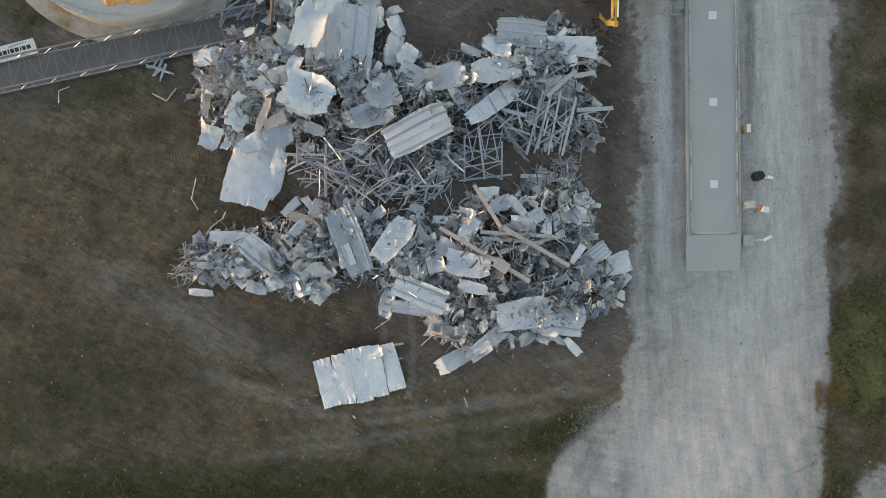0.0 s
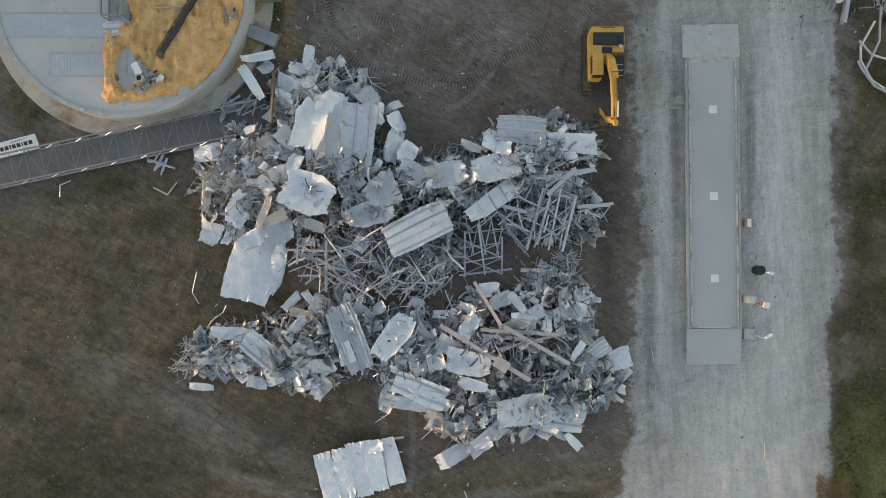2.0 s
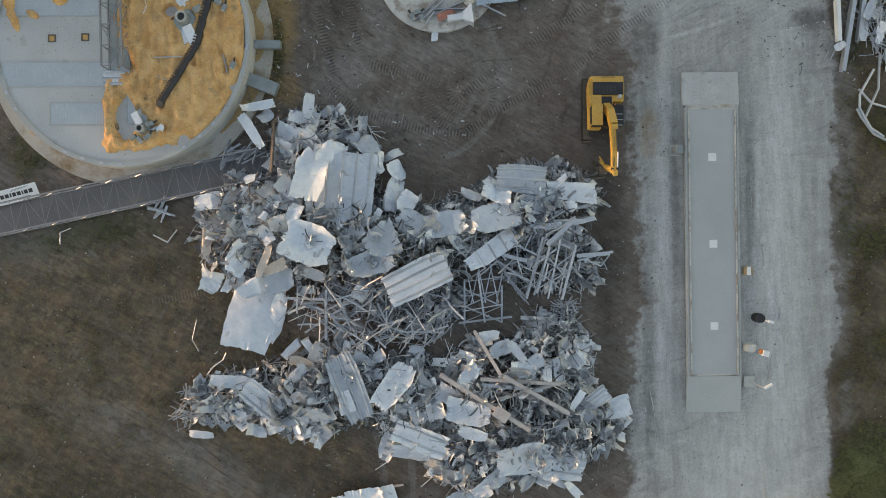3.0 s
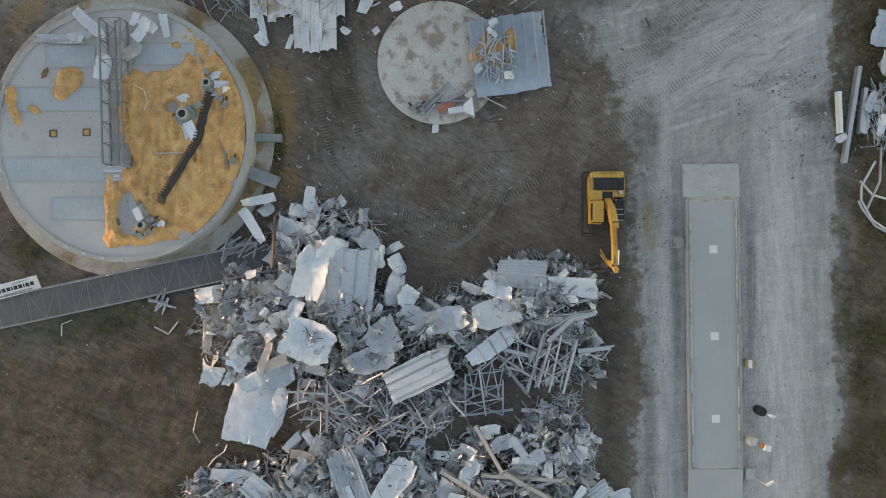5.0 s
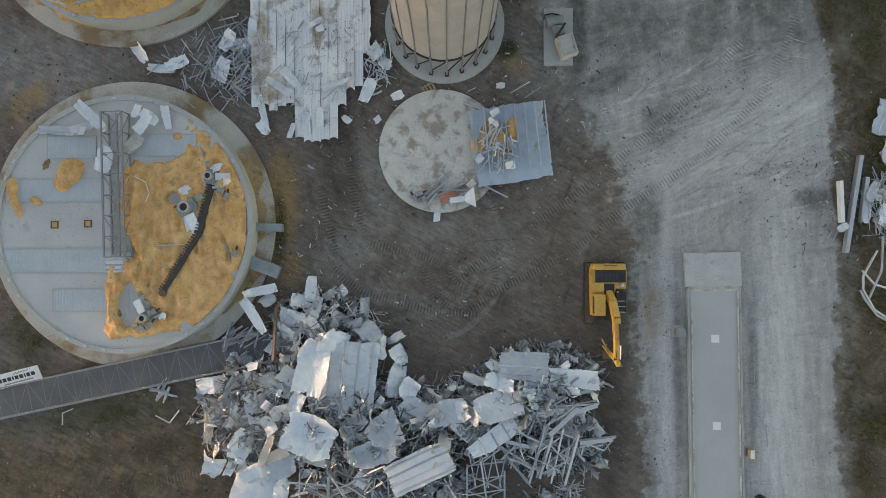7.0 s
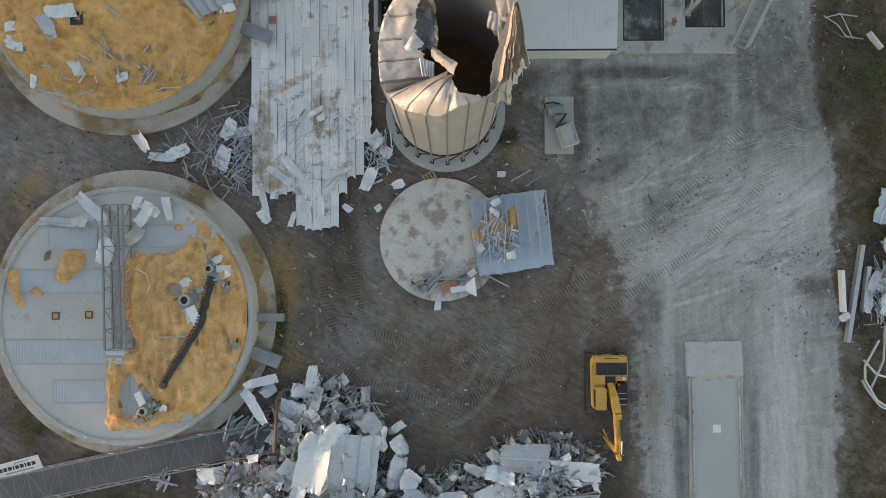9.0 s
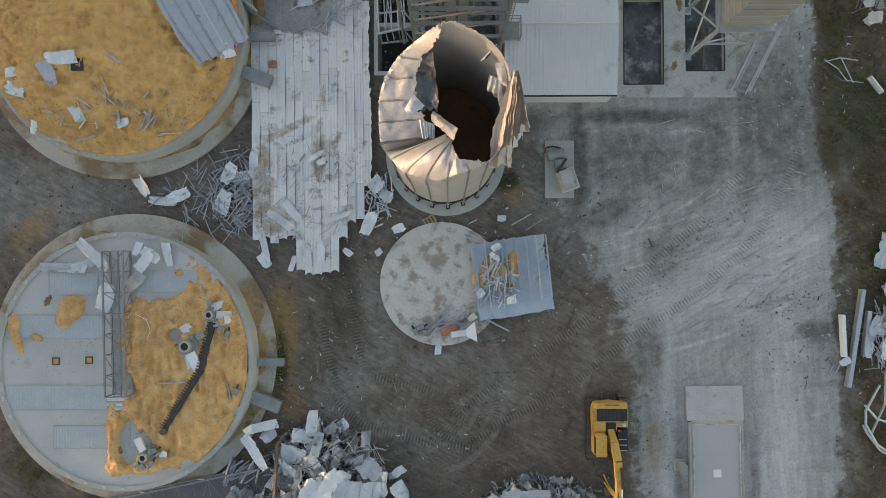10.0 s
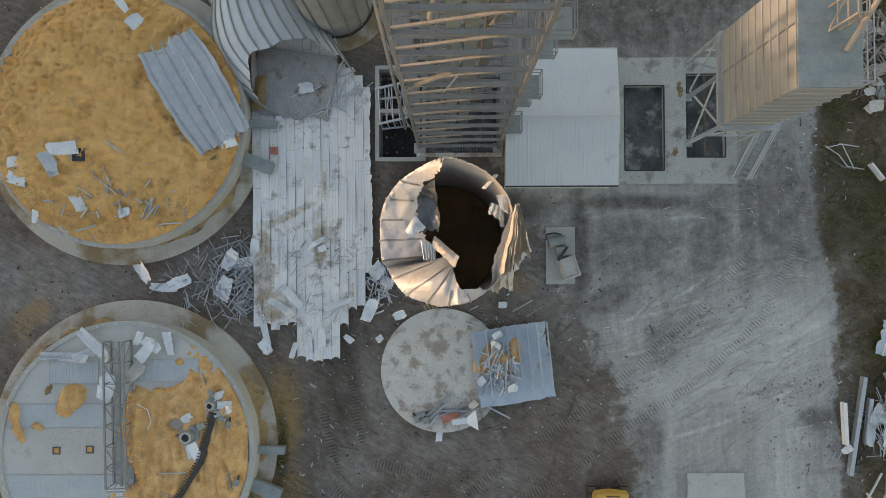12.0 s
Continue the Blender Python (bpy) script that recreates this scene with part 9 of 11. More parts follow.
member((6.5, 7.56, 0.4), (7.9, 12.34, 2.2), 0.15, 'tube', STEEL)
member((7.18, 7.56, 0.3), (8.22, 11.7, 2.1), 0.15, 'box', STEEL)
member((9.18, 7.56, 0.3), (10.15, 11.41, 1.7), 0.15, 'tube', STEEL)
member((10.34, 10.65, 1.2), (13.26, 10.92, 0.9), 0.15, 'box', STEEL)
member((7.9, 12.25, 2.2), (10.13, 13.66, 1.8), 0.15, 'tube', STEEL)
member((5.26, 13.46, 1.7), (11.79, 13.73, 1.0), 0.15, 'tube', STEEL)
member((5.06, 12.82, 1.5), (11.87, 13.49, 1.2), 0.15, 'tube', STEEL)
member((5.95, 11.96, 1.3), (9.39, 14.11, 1.6), 0.15, 'tube', STEEL)
member((8.25, 11.49, 1.9), (10.24, 11.37, 1.7), 0.15, 'angle', STEEL)
member((10.15, 11.41, 1.7), (9.94, 9.78, 1.0), 0.15, 'box', STEEL)
member((12.16, 10.66, 0.9), (11.39, 9.78, 0.4), 0.15, 'angle', STEEL)
member((10.33, 10.0, 0.8), (12.32, 10.13, 0.6), 0.15, 'tube', STEEL)
member((4.19, 10.21, 1.4), (7.37, 8.01, 0.5), 0.15, 'angle', STEEL)
member((4.65, 9.78, 1.2), (6.84, 10.43, 1.2), 0.15, 'angle', STEEL)
member((3.74, 11.08, 1.6), (6.51, 7.11, 0.3), 0.15, 'angle', STEEL)
tangle('tangle of bent galvanised truss members at the edge of the heap', 40, 7.37, 10.87, 3.05, 2.79, 1.1, 3.2, 0.4, 1.9, ((20, 25), (70, 20), (110, 25), (0, 90)), 0.06, 0.14, STEEL, 5, gauss=False, tilt=0.6)
tangle('dense tangle of bent galvanised tubes and angle bars', 260, -5.22, 6.71, 6.29, 2.61, 0.6, 3.2, 0.2, 2.0, ((-28, 20), (40, 22), (0, 90)), 0.045, 0.12, STEEL, 6, gauss=False, tilt=0.6)
tangle('bent thin rods sticking out of the top of the heap', 85, -8.9, 19.9, 4.2, 1.3, 0.6, 2.2, 0.4, 1.9, ((-30, 30), (30, 30), (0, 90)), 0.025, 0.06, STEEL, 62, tilt=0.7)
# tan colour here stands for warm sunlight on the heap's western flank
tangle('rods and strips in the flank of the heap, coloured tan for low sunlight', 110, -14.6, 13.6, 3.6, 3.4, 0.4, 1.8, 0.8, 2.3, ((-35, 25), (60, 25), (0, 90)), 0.03, 0.09, BRACE, 63, tilt=0.7)
tangle('bent thin rods over the lower heap', 120, 3.0, -0.5, 9.5, 4.6, 0.5, 2.0, 0.8, 2.4, ((-30, 30), (40, 30), (0, 90)), 0.025, 0.06, STEEL, 64, tilt=0.7)
tangle('dense tangle of thin steel bars under the large panel', 90, -2.17, 5.14, 2.79, 1.53, 0.5, 2.0, 0.2, 1.2, ((50, 30), (0, 90)), 0.04, 0.1, STEEL, 61, gauss=False, tilt=0.6)
member((-12.28, 7.28, 1.0), (-8.68, 7.17, 1.4), 0.18, 'angle', STEEL)
member((-10.74, 6.18, 1.0), (-7.27, 4.92, 0.6), 0.18, 'angle', STEEL)
member((-11.57, 7.16, 1.2), (-7.23, 5.47, 0.9), 0.18, 'angle', STEEL)
member((-9.06, 8.05, 1.7), (-9.25, 4.04, 0.7), 0.18, 'angle', STEEL)
member((-8.03, 6.73, 1.4), (-5.8, 8.05, 1.8), 0.18, 'angle', STEEL)
member((-6.4, 3.8, 0.5), (-5.69, 4.72, 0.9), 0.18, 'angle', STEEL)
tangle('bundle of channel bars at the end of the gallery', 16, -15.94, 18.69, 1.53, 0.45, 1.0, 2.6, 0.3, 0.9, ((22, 18), (70, 12)), 0.1, 0.16, STEEL, 7, gauss=False, tilt=0.6)
tangle('loose steel angle bars fallen beside the gallery', 9, -22.62, 14.24, 0.72, 0.58, 0.8, 1.9, 0.15, 0.4, ((60, 8), (-18, 8)), 0.1, 0.16, STEEL, 8, gauss=False, tilt=0.6)
wire([(-23.04, 12.33, 0.05), (-21.91, 11.74, 0.05), (-21.15, 12.73, 0.05)], 0.06, STEEL)
wire([(-30.46, 11.57, 0.05), (-30.46, 12.52, 0.05), (-29.61, 12.87, 0.05)], 0.05, STEEL)
wire([(-20.56, 11.61, 0.05), (-19.71, 12.96, 0.05), (-19.4, 13.31, 0.05)], 0.03, STEEL)
wire([(-19.57, 5.59, 0.05), (-19.93, 3.98, 0.05), (-19.39, 3.08, 0.05)], 0.04, STEEL)
wire([(-18.49, 1.65, 0.05), (-17.46, 2.41, 0.05), (-17.23, 2.95, 0.05)], 0.05, STEEL)
wire([(-18.76, 1.2, 0.05), (-18.13, 1.96, 0.05)], 0.05, STEEL)


# ---- the large pieces of the lower scrap heap ----
sheet(-16.42, 0.86, 1.0, 3.52, 1.14, -4, m=GALV, curl=70, crumple=0.06, torn=0.06, fold=8)
sheet(-13.94, -0.45, 1.5, 3.49, 1.92, -40, m=GALV_PALE, ribs=3, crumple=0.06, torn=0.05, curl=25)
sheet(-17.24, -0.78, 0.9, 1.59, 1.06, 4, m=GALV_PALE, crumple=0.1, fold=25)
sheet(-15.67, -1.2, 1.0, 2.2, 1.85, -35, m=GALV_PALE, crumple=0.1, fold=25, torn=0.1)
sheet(-16.02, -2.26, 0.6, 1.86, 0.89, -50, m=GALV_PALE, crumple=0.08, fold=20)
sheet(-19.07, -3.42, 0.4, 2.05, 0.62, -4, m=GALV_PALE, crumple=0.08, curl=60)
sheet(-11.13, -1.73, 1.2, 4.91, 1.4, 8, m=GALV, crumple=0.12, fold=28, folds=3, torn=0.1)
sheet(-10.87, -2.97, 0.8, 2.12, 1.41, 14, m=GALV_PALE, crumple=0.12, fold=30)
sheet(-9.47, -3.21, 0.7, 1.77, 1.51, 50, m=GALV, crumple=0.14, fold=25, torn=0.12)
sheet(-7.1, 0.56, 1.8, 5.28, 2.34, -68, m=GALV, ribs=3, crumple=0.06, torn=0.04, curl=20)
sheet(-7.41, -0.52, 2.0, 1.73, 1.16, -74, m=GALV_PALE, crumple=0.03, fold=6)
sheet(-10.45, 3.51, 0.7, 3.1, 0.62, -50, m=GALV_PALE, crumple=0.05, fold=55, folds=3)
sheet(-10.05, 2.74, 0.9, 2.65, 0.97, 70, m=GALV_DUSTY, crumple=0.08, fold=50, folds=3)
sheet(-11.62, 3.59, 0.6, 2.66, 0.71, 45, m=GALV, crumple=0.06, fold=55, folds=4)
sheet(-10.98, 2.3, 0.9, 2.21, 0.88, -20, m=GALV_TAN, crumple=0.1, fold=40, folds=2)
sheet(-6.21, 2.44, 1.3, 1.93, 1.14, -38, m=GALV, crumple=0.06, fold=25)
sheet(-5.46, 1.43, 1.0, 1.59, 0.97, 10, m=GALV, crumple=0.1, fold=30)
sheet(-4.93, 2.84, 1.0, 1.32, 0.88, 40, m=GALV, crumple=0.1, fold=40)
sheet(-8.5, 2.34, 1.2, 1.49, 1.23, 60, m=GALV, crumple=0.12, fold=40)
sheet(-12.45, 0.59, 1.2, 1.93, 1.14, -20, m=GALV_DUSTY, crumple=0.15, fold=35)
sheet(-10.43, -0.25, 1.4, 2.18, 1.48, -30, m=GALV_DUSTY, crumple=0.2, fold=40, torn=0.15)
sheet(-8.94, -1.6, 1.2, 1.75, 1.32, 30, m=GALV, crumple=0.15, fold=40)
sheet(-13.21, -2.66, 0.8, 2.21, 1.15, 20, m=GALV, crumple=0.12, fold=35)
sheet(-14.62, -3.08, 0.5, 1.78, 0.89, -20, m=GALV, crumple=0.1, fold=30)
sheet(-2.06, 3.19, 0.25, 1.25, 0.8, -20, m=GALV, crumple=0.03, fold=6)
sheet(-3.81, 0.69, 1.8, 3.99, 2.08, 52, m=GALV_PALE, curl=75, crumple=0.12, torn=0.12)
sheet(-4.08, -0.73, 1.6, 1.91, 1.22, 30, m=GALV_PALE, curl=60, crumple=0.12)
sheet(-1.78, -3.38, 1.6, 4.35, 1.91, -22, m=GALV_PALE, ribs=2, curl=55, crumple=0.08, torn=0.06)
sheet(-0.69, -0.67, 1.9, 2.42, 1.47, -75, m=GALV, curl=80, crumple=0.15)
sheet(-2.13, -1.49, 1.7, 1.74, 1.74, 20, m=GALV, crumple=0.2, fold=40)
sheet(1.93, -1.21, 2.2, 3.52, 1.98, -10, m=GALV, curl=60, crumple=0.1, torn=0.1)
sheet(0.69, -0.13, 2.0, 2.59, 1.29, -30, m=GALV, crumple=0.12, fold=25)
sheet(11.78, -0.49, 1.3, 2.36, 1.31, 36, m=GALV, ribs=4, crumple=0.04)
sheet(10.28, -0.39, 1.8, 1.73, 0.56, 55, m=GALV_PALE, crumple=0.02)
sheet(13.46, -1.49, 0.9, 2.47, 1.06, 20, m=GALV_PALE, crumple=0.08, fold=15)
sheet(13.71, -0.59, 0.8, 1.68, 0.71, 25, m=GALV, curl=90, crumple=0.06)
sheet(10.2, 3.1, 1.4, 2.45, 2.1, 55, m=GALV, crumple=0.2, torn=0.15, curl=50)
sheet(10.71, -1.86, 1.4, 2.27, 1.75, 50, m=GALV, fold=50, folds=3, crumple=0.05)
sheet(2.28, -2.95, 1.9, 2.33, 0.95, -14, m=GALV_PALE, crumple=0.1, curl=40)
sheet(-2.56, -4.58, 1.0, 2.91, 1.06, -8, m=GALV_PALE, curl=60, crumple=0.06)
sheet(5.65, 3.34, 1.9, 1.99, 0.69, -52, m=GALV_PALE, crumple=0.1, fold=25)
sheet(8.85, 1.83, 1.6, 2.09, 0.78, -80, m=GALV, crumple=0.1, curl=60)
sheet(4.4, 3.47, 1.5, 1.74, 1.13, 20, m=GALV, crumple=0.1, fold=25)
sheet(3.55, 4.44, 1.2, 1.75, 0.79, 10, m=GALV_PALE, crumple=0.06, fold=15)
sheet(6.08, 1.92, 1.9, 2.16, 1.3, -10, m=GALV, crumple=0.15, fold=30)
sheet(6.96, 2.42, 1.8, 1.73, 1.13, 30, m=GALV_PALE, crumple=0.15, fold=35)
member((-0.3, 1.5, 2.0), (6.46, -2.57, 2.6), 0.62, 'channel', PRIMER, turn=90, h=0.3, label='long weathered tan box beam lying across the scrap', name='steel_beam')
member((3.9, -0.92, 2.75), (4.87, -1.55, 2.8), 0.85, 'box', PRIMER, h=0.2, label='tan bolted splice plate on the beam')
member((2.3, 4.82, 1.6), (4.27, 1.56, 2.4), 0.42, 'channel', PRIMER, turn=90, h=0.25, label='tan steel beam in the scrap', name='steel_beam')
member((4.47, 1.51, 2.6), (9.47, -1.38, 2.2), 0.56, 'channel', PRIMER, turn=90, h=0.28, label='long tan steel beam on the scrap', name='steel_beam')
member((2.84, 1.17, 2.1), (8.93, 0.79, 2.1), 0.4, 'channel', PRIMER, turn=90, h=0.25, name='steel_beam')
member((2.93, 0.73, 2.0), (7.56, 0.31, 2.1), 0.34, 'channel', STEEL, turn=90, h=0.25, name='steel_beam')
member((4.12, -0.31, 2.2), (9.3, 0.94, 2.0), 0.3, 'channel', PRIMER, turn=90, h=0.2, name='steel_beam')
sheet(6.35, -4.96, 1.5, 4.58, 2.53, 8, m=GALV_PALE, crumple=0.12, torn=0.12, curl=25, label='pale bin sheet with dark lettering bars on the scrap heap')
sheet(8.78, -5.42, 1.3, 4.38, 2.45, -8, m=GALV, ribs=2, crumple=0.12, torn=0.08)
sheet(3.87, -6.85, 1.0, 4.05, 1.14, 38, m=GALV_PALE, curl=35, crumple=0.06, torn=0.1)
sheet(0.71, -8.8, 0.7, 2.92, 1.42, 25, m=GALV_PALE, crumple=0.16, torn=0.15, fold=25)
sheet(2.91, -7.9, 0.8, 2.21, 1.15, 30, m=GALV, crumple=0.15, fold=30)
sheet(10.12, -7.59, 0.5, 2.05, 0.67, -50, m=GALV_PALE, crumple=0.05, torn=0.2, fold=15)
sheet(7.73, -6.11, 1.0, 2.64, 1.14, -25, m=GALV_PALE, crumple=0.1, fold=30, torn=0.15)
sheet(8.89, -7.03, 0.7, 1.77, 0.53, -30, m=GALV_PALE, crumple=0.08, fold=30)
sheet(0.7, -6.55, 1.0, 2.47, 1.14, -10, m=GALV_DUSTY, crumple=0.12, fold=30)
sheet(-1.05, -4.56, 1.1, 3.08, 1.14, -6, m=GALV_PALE, curl=55, crumple=0.06)
sheet(-0.4, -5.91, 0.8, 2.21, 1.06, -25, m=GALV_DUSTY, crumple=0.12, curl=40)
sheet(-4.42, -4.24, 0.7, 2.3, 1.2, 78, m=GALV_PALE, crumple=0.12, curl=60, torn=0.12, label='curled white sheet piece with black lettering bars')
sheet(-9.14, -10.56, 0.3, 3.93, 1.43, 105, m=GALV_PALE, crumple=0.035, torn=0.02, irr=0.1, label='pale dented bin wall panel lying apart on the earth', group='lone panels')
sheet(-7.82, -10.23, 0.42, 4.1, 1.43, 100, m=GALV_PALE, crumple=0.035, torn=0.02, irr=0.1, label='pale dented bin wall panel lying apart on the earth', group='lone panels')
sheet(-6.59, -9.93, 0.34, 4.46, 1.43, 104, m=GALV_PALE, crumple=0.035, torn=0.02, irr=0.1, label='pale dented bin wall panel lying apart on the earth', group='lone panels')
sheet(-5.34, -9.61, 0.4, 4.28, 1.43, 101, m=GALV_PALE, crumple=0.035, torn=0.02, irr=0.1, label='pale dented bin wall panel lying apart on the earth', group='lone panels')
sheet(-4.06, -9.31, 0.3, 3.84, 1.43, 106, m=GALV_PALE, crumple=0.035, torn=0.02, irr=0.1, label='pale dented bin wall panel lying apart on the earth', group='lone panels')
sheet(-5.49, -8.2, 0.6, 1.78, 0.89, 20, m=GALV_PALE, crumple=0.12, torn=0.12, fold=20, group='lone panels', label='torn flap of the lone bin panel')
wire([(-4.21, -7.66, 0.05), (-3.14, -7.48, 0.05)], 0.1, PRIMER)
wire([(-3.76, -8.73, 0.05), (-3.22, -8.64, 0.05)], 0.08, STEEL)
wire([(-5.37, -6.32, 0.05), (-4.21, -5.55, 0.05), (-4.03, -4.97, 0.05)], 0.04, STEEL)
wire([(-1.75, -7.66, 0.05), (-0.63, -6.67, 0.05)], 0.04, STEEL)
letter_bar(5.28, -5.15, 1.8, 0.34, 0.4, 17)
letter_bar(5.88, -4.95, 1.8, 0.34, 0.4, 17)
letter_bar(6.49, -4.75, 1.8, 0.34, 0.4, 17)
letter_bar(7.1, -4.55, 1.8, 0.34, 0.4, 17)
letter_bar(7.7, -4.35, 1.8, 0.34, 0.4, 17)
letter_bar(-4.53, -4.88, 1.05, 0.3, 0.42, 70)
letter_bar(-4.35, -4.31, 1.05, 0.3, 0.42, 70)
letter_bar(-4.17, -3.74, 1.05, 0.3, 0.42, 70)
tangle('tangle of thin rods and wires at the end of the heap', 70, -19.88, -1.31, 1.17, 1.44, 0.5, 1.9, 0.1, 0.9, ((25, 30), (0, 60)), 0.03, 0.07, STEEL, 17, gauss=False, tilt=0.6)
tangle('small heap of short bright rods', 90, 9.61, 6.32, 1.08, 0.9, 0.25, 1.1, 0.1, 0.7, ((0, 90),), 0.03, 0.06, STEEL, 18, gauss=False, tilt=0.6)


# ---- fittings and wreckage on the first bin floor ----
floor_panel(-30.71, 32.53, -26.93, 34.25)
floor_panel(-33.94, 29.16, -26.4, 30.97)
floor_panel(-23.78, 32.72, -19.19, 34.4)
floor_panel(-34.0, 23.7, -24.11, 25.56)
floor_panel(-30.22, 20.74, -25.63, 22.45)
floor_panel(-24.28, 20.82, -21.87, 23.27)
floor_well(-30.11, 27.42)
floor_well(-27.53, 27.5)
catwalk(-24.98, 35.89, -24.95, 24.94, 1.85)
sweep_auger((-17.75, 30.43), (-18.7, 26.68), (-21.5, 22.19), 2.25)
gear_head(-19.7, 28.69, 2.0, 15, True)
gear_head(-17.89, 31.06, 2.0, 80, False)
gear_head(-22.87, 20.3, 1.9, 200, False)
sheet(-26.92, 35.59, 2.4, 3.34, 0.86, -42, m=GALV_PALE, group='bin floor scrap', crumple=0.05, fold=12, label='white bent sheet strip on the bin floor')
sheet(-29.33, 34.65, 2.0, 3.97, 0.73, -3, m=GALV, group='bin floor scrap', crumple=0.03, fold=6, label='blue-grey sheet strip on the bin floor')
sheet(-27.74, 34.87, 2.1, 1.81, 0.69, 22, m=GALV_PALE, group='bin floor scrap', crumple=0.06, fold=25, label='white sheet strip on the bin floor')
sheet(-22.56, 35.61, 2.3, 1.54, 0.86, -38, m=GALV_PALE, group='bin floor scrap', crumple=0.04, fold=20, label='white sheet flap on the bin floor')
sheet(-22.95, 35.15, 2.4, 1.88, 0.86, 52, m=GALV_PALE, group='bin floor scrap', crumple=0.04, fold=15, label='white sheet flap on the bin floor')
sheet(-23.65, 36.08, 2.2, 1.12, 0.6, 70, m=GALV_PALE, group='bin floor scrap', crumple=0.04, fold=15, label='white sheet flap on the bin floor')
sheet(-21.4, 35.66, 2.0, 1.9, 0.65, -82, m=GALV_PALE, group='bin floor scrap', crumple=0.05, curl=30, label='curved white sheet on the bin floor')
sheet(-26.07, 32.41, 2.2, 2.15, 1.29, 75, m=GALV, group='bin floor scrap', crumple=0.06, fold=20, label='grey sheet under the catwalk')
sheet(-23.73, 33.67, 2.3, 1.89, 0.94, 55, m=GALV_DUSTY, group='bin floor scrap', crumple=0.15, fold=35, label='crumpled sheet by the catwalk')
sheet(-25.21, 24.3, 1.9, 1.73, 1.17, 0, m=GALV_PALE, group='bin floor scrap', ribs=3, crumple=0.03, label='ribbed sheet on the bin floor')
sheet(-21.58, 20.3, 2.2, 0.86, 0.52, 60, m=GALV_PALE, group='bin floor scrap', crumple=0.1, fold=30, label='small crumpled sheet on the grain')
sheet(-17.54, 31.7, 2.3, 1.29, 0.6, 20, m=GALV_PALE, group='bin floor scrap', crumple=0.1, fold=30, label='small torn sheet on the grain')
sheet(-16.94, 30.62, 2.3, 1.71, 0.69, 15, m=STEEL, group='bin floor scrap', crumple=0.1, fold=30, label='grey plate by the motor')
sheet(-19.65, 27.63, 2.2, 1.46, 0.6, -70, m=GALV_PALE, group='bin floor scrap', crumple=0.03, label='tapered chute plate on the grain')
sheet(-19.78, 30.03, 2.3, 0.86, 0.69, 40, m=GALV_PALE, group='bin floor scrap', crumple=0.1, fold=30, label='small torn sheet on the grain')
member((-16.77, 26.03, 2.15), (-16.46, 24.6, 2.15), 0.14, 'channel', STEEL, turn=90, label='short channel piece on the grain', group='bin floor scrap')
member((-18.73, 33.39, 2.15), (-18.46, 32.39, 2.15), 0.14, 'channel', STEEL, turn=90, label='short channel piece on the grain', group='bin floor scrap')
member((-19.88, 25.91, 2.15), (-22.05, 25.83, 2.15), 0.14, 'channel', STEEL, turn=90, label='short channel piece on the grain', group='bin floor scrap')
member((-31.32, 34.52, 2.15), (-27.5, 34.51, 2.15), 0.14, 'channel', STEEL, turn=90, label='short channel piece on the grain', group='bin floor scrap')
wire([(-22.15, 25.04, 2.2), (-21.98, 24.4, 2.2), (-21.11, 24.09, 2.2)], 0.03, STEEL)
wire([(-23.77, 31.1, 2.2), (-22.9, 30.66, 2.2), (-22.6, 29.8, 2.2), (-22.86, 29.15, 2.2)], 0.03, WHITE)
junk_block(-15.97, 25.2, 2.15, 67)
junk_block(-17.14, 30.0, 2.15, 156)
junk_block(-16.62, 29.57, 2.15, 69)
junk_block(-22.23, 20.73, 2.15, 18)
junk_block(-22.44, 19.78, 2.15, 45)
junk_block(-23.09, 19.52, 2.15, 132)
rot_lump(-30.9, 47.0, 1.95, 1.5, 0.8, -50, 0.12)
rot_lump(-31.9, 48.4, 1.95, 0.7, 0.5, -60, 0.12)
rot_lump(-18.8, 48.0, 2.0, 0.9, 0.4, 35, 0.12)
rot_lump(-17.9, 50.2, 2.0, 0.5, 0.9, -20, 0.12)
rot_lump(-30.78, 32.1, 1.75, 0.5, 0.25, 60)
rot_lump(-29.82, 30.79, 1.75, 0.35, 0.2, 20)
rot_lump(-22.67, 26.84, 1.75, 0.9, 0.4, -50)
rot_lump(-20.7, 25.09, 1.75, 0.35, 0.3, 20)
rot_lump(-25.28, 20.52, 1.75, 0.5, 0.4, 0)


# ---- wreckage on the grain heap and round the second floor ----
sheet(-30.59, 50.18, 2.5, 2.56, 0.85, -52, m=GALV_PALE, crumple=0.05, fold=25, label='curved white sheet strip on the grain heap', group='heap scrap')
sheet(-28.45, 46.53, 2.3, 1.8, 0.69, -55, m=GALV_PALE, crumple=0.05, fold=25, label='white sheet strip on the grain heap', group='heap scrap')
sheet(-24.74, 45.73, 2.3, 0.69, 0.6, 30, m=GALV, crumple=0.05, fold=25, label='small sheet on the grain', group='heap scrap')
sheet(-33.54, 49.72, 2.25, 0.94, 0.69, 10, m=GALV, crumple=0.02, torn=0.1, label='grey floor sheet showing through the grain', group='heap scrap')
sheet(-33.2, 50.59, 2.25, 0.77, 0.6, 80, m=GALV, crumple=0.02, torn=0.1, label='grey floor sheet showing through the grain', group='heap scrap')
sheet(-29.74, 50.75, 2.25, 1.97, 0.94, 5, m=GALV, crumple=0.02, torn=0.1, label='grey floor sheet showing through the grain', group='heap scrap')
sheet(-33.45, 48.75, 2.25, 1.03, 0.51, -40, m=GALV, crumple=0.02, torn=0.1, label='grey floor sheet showing through the grain', group='heap scrap')
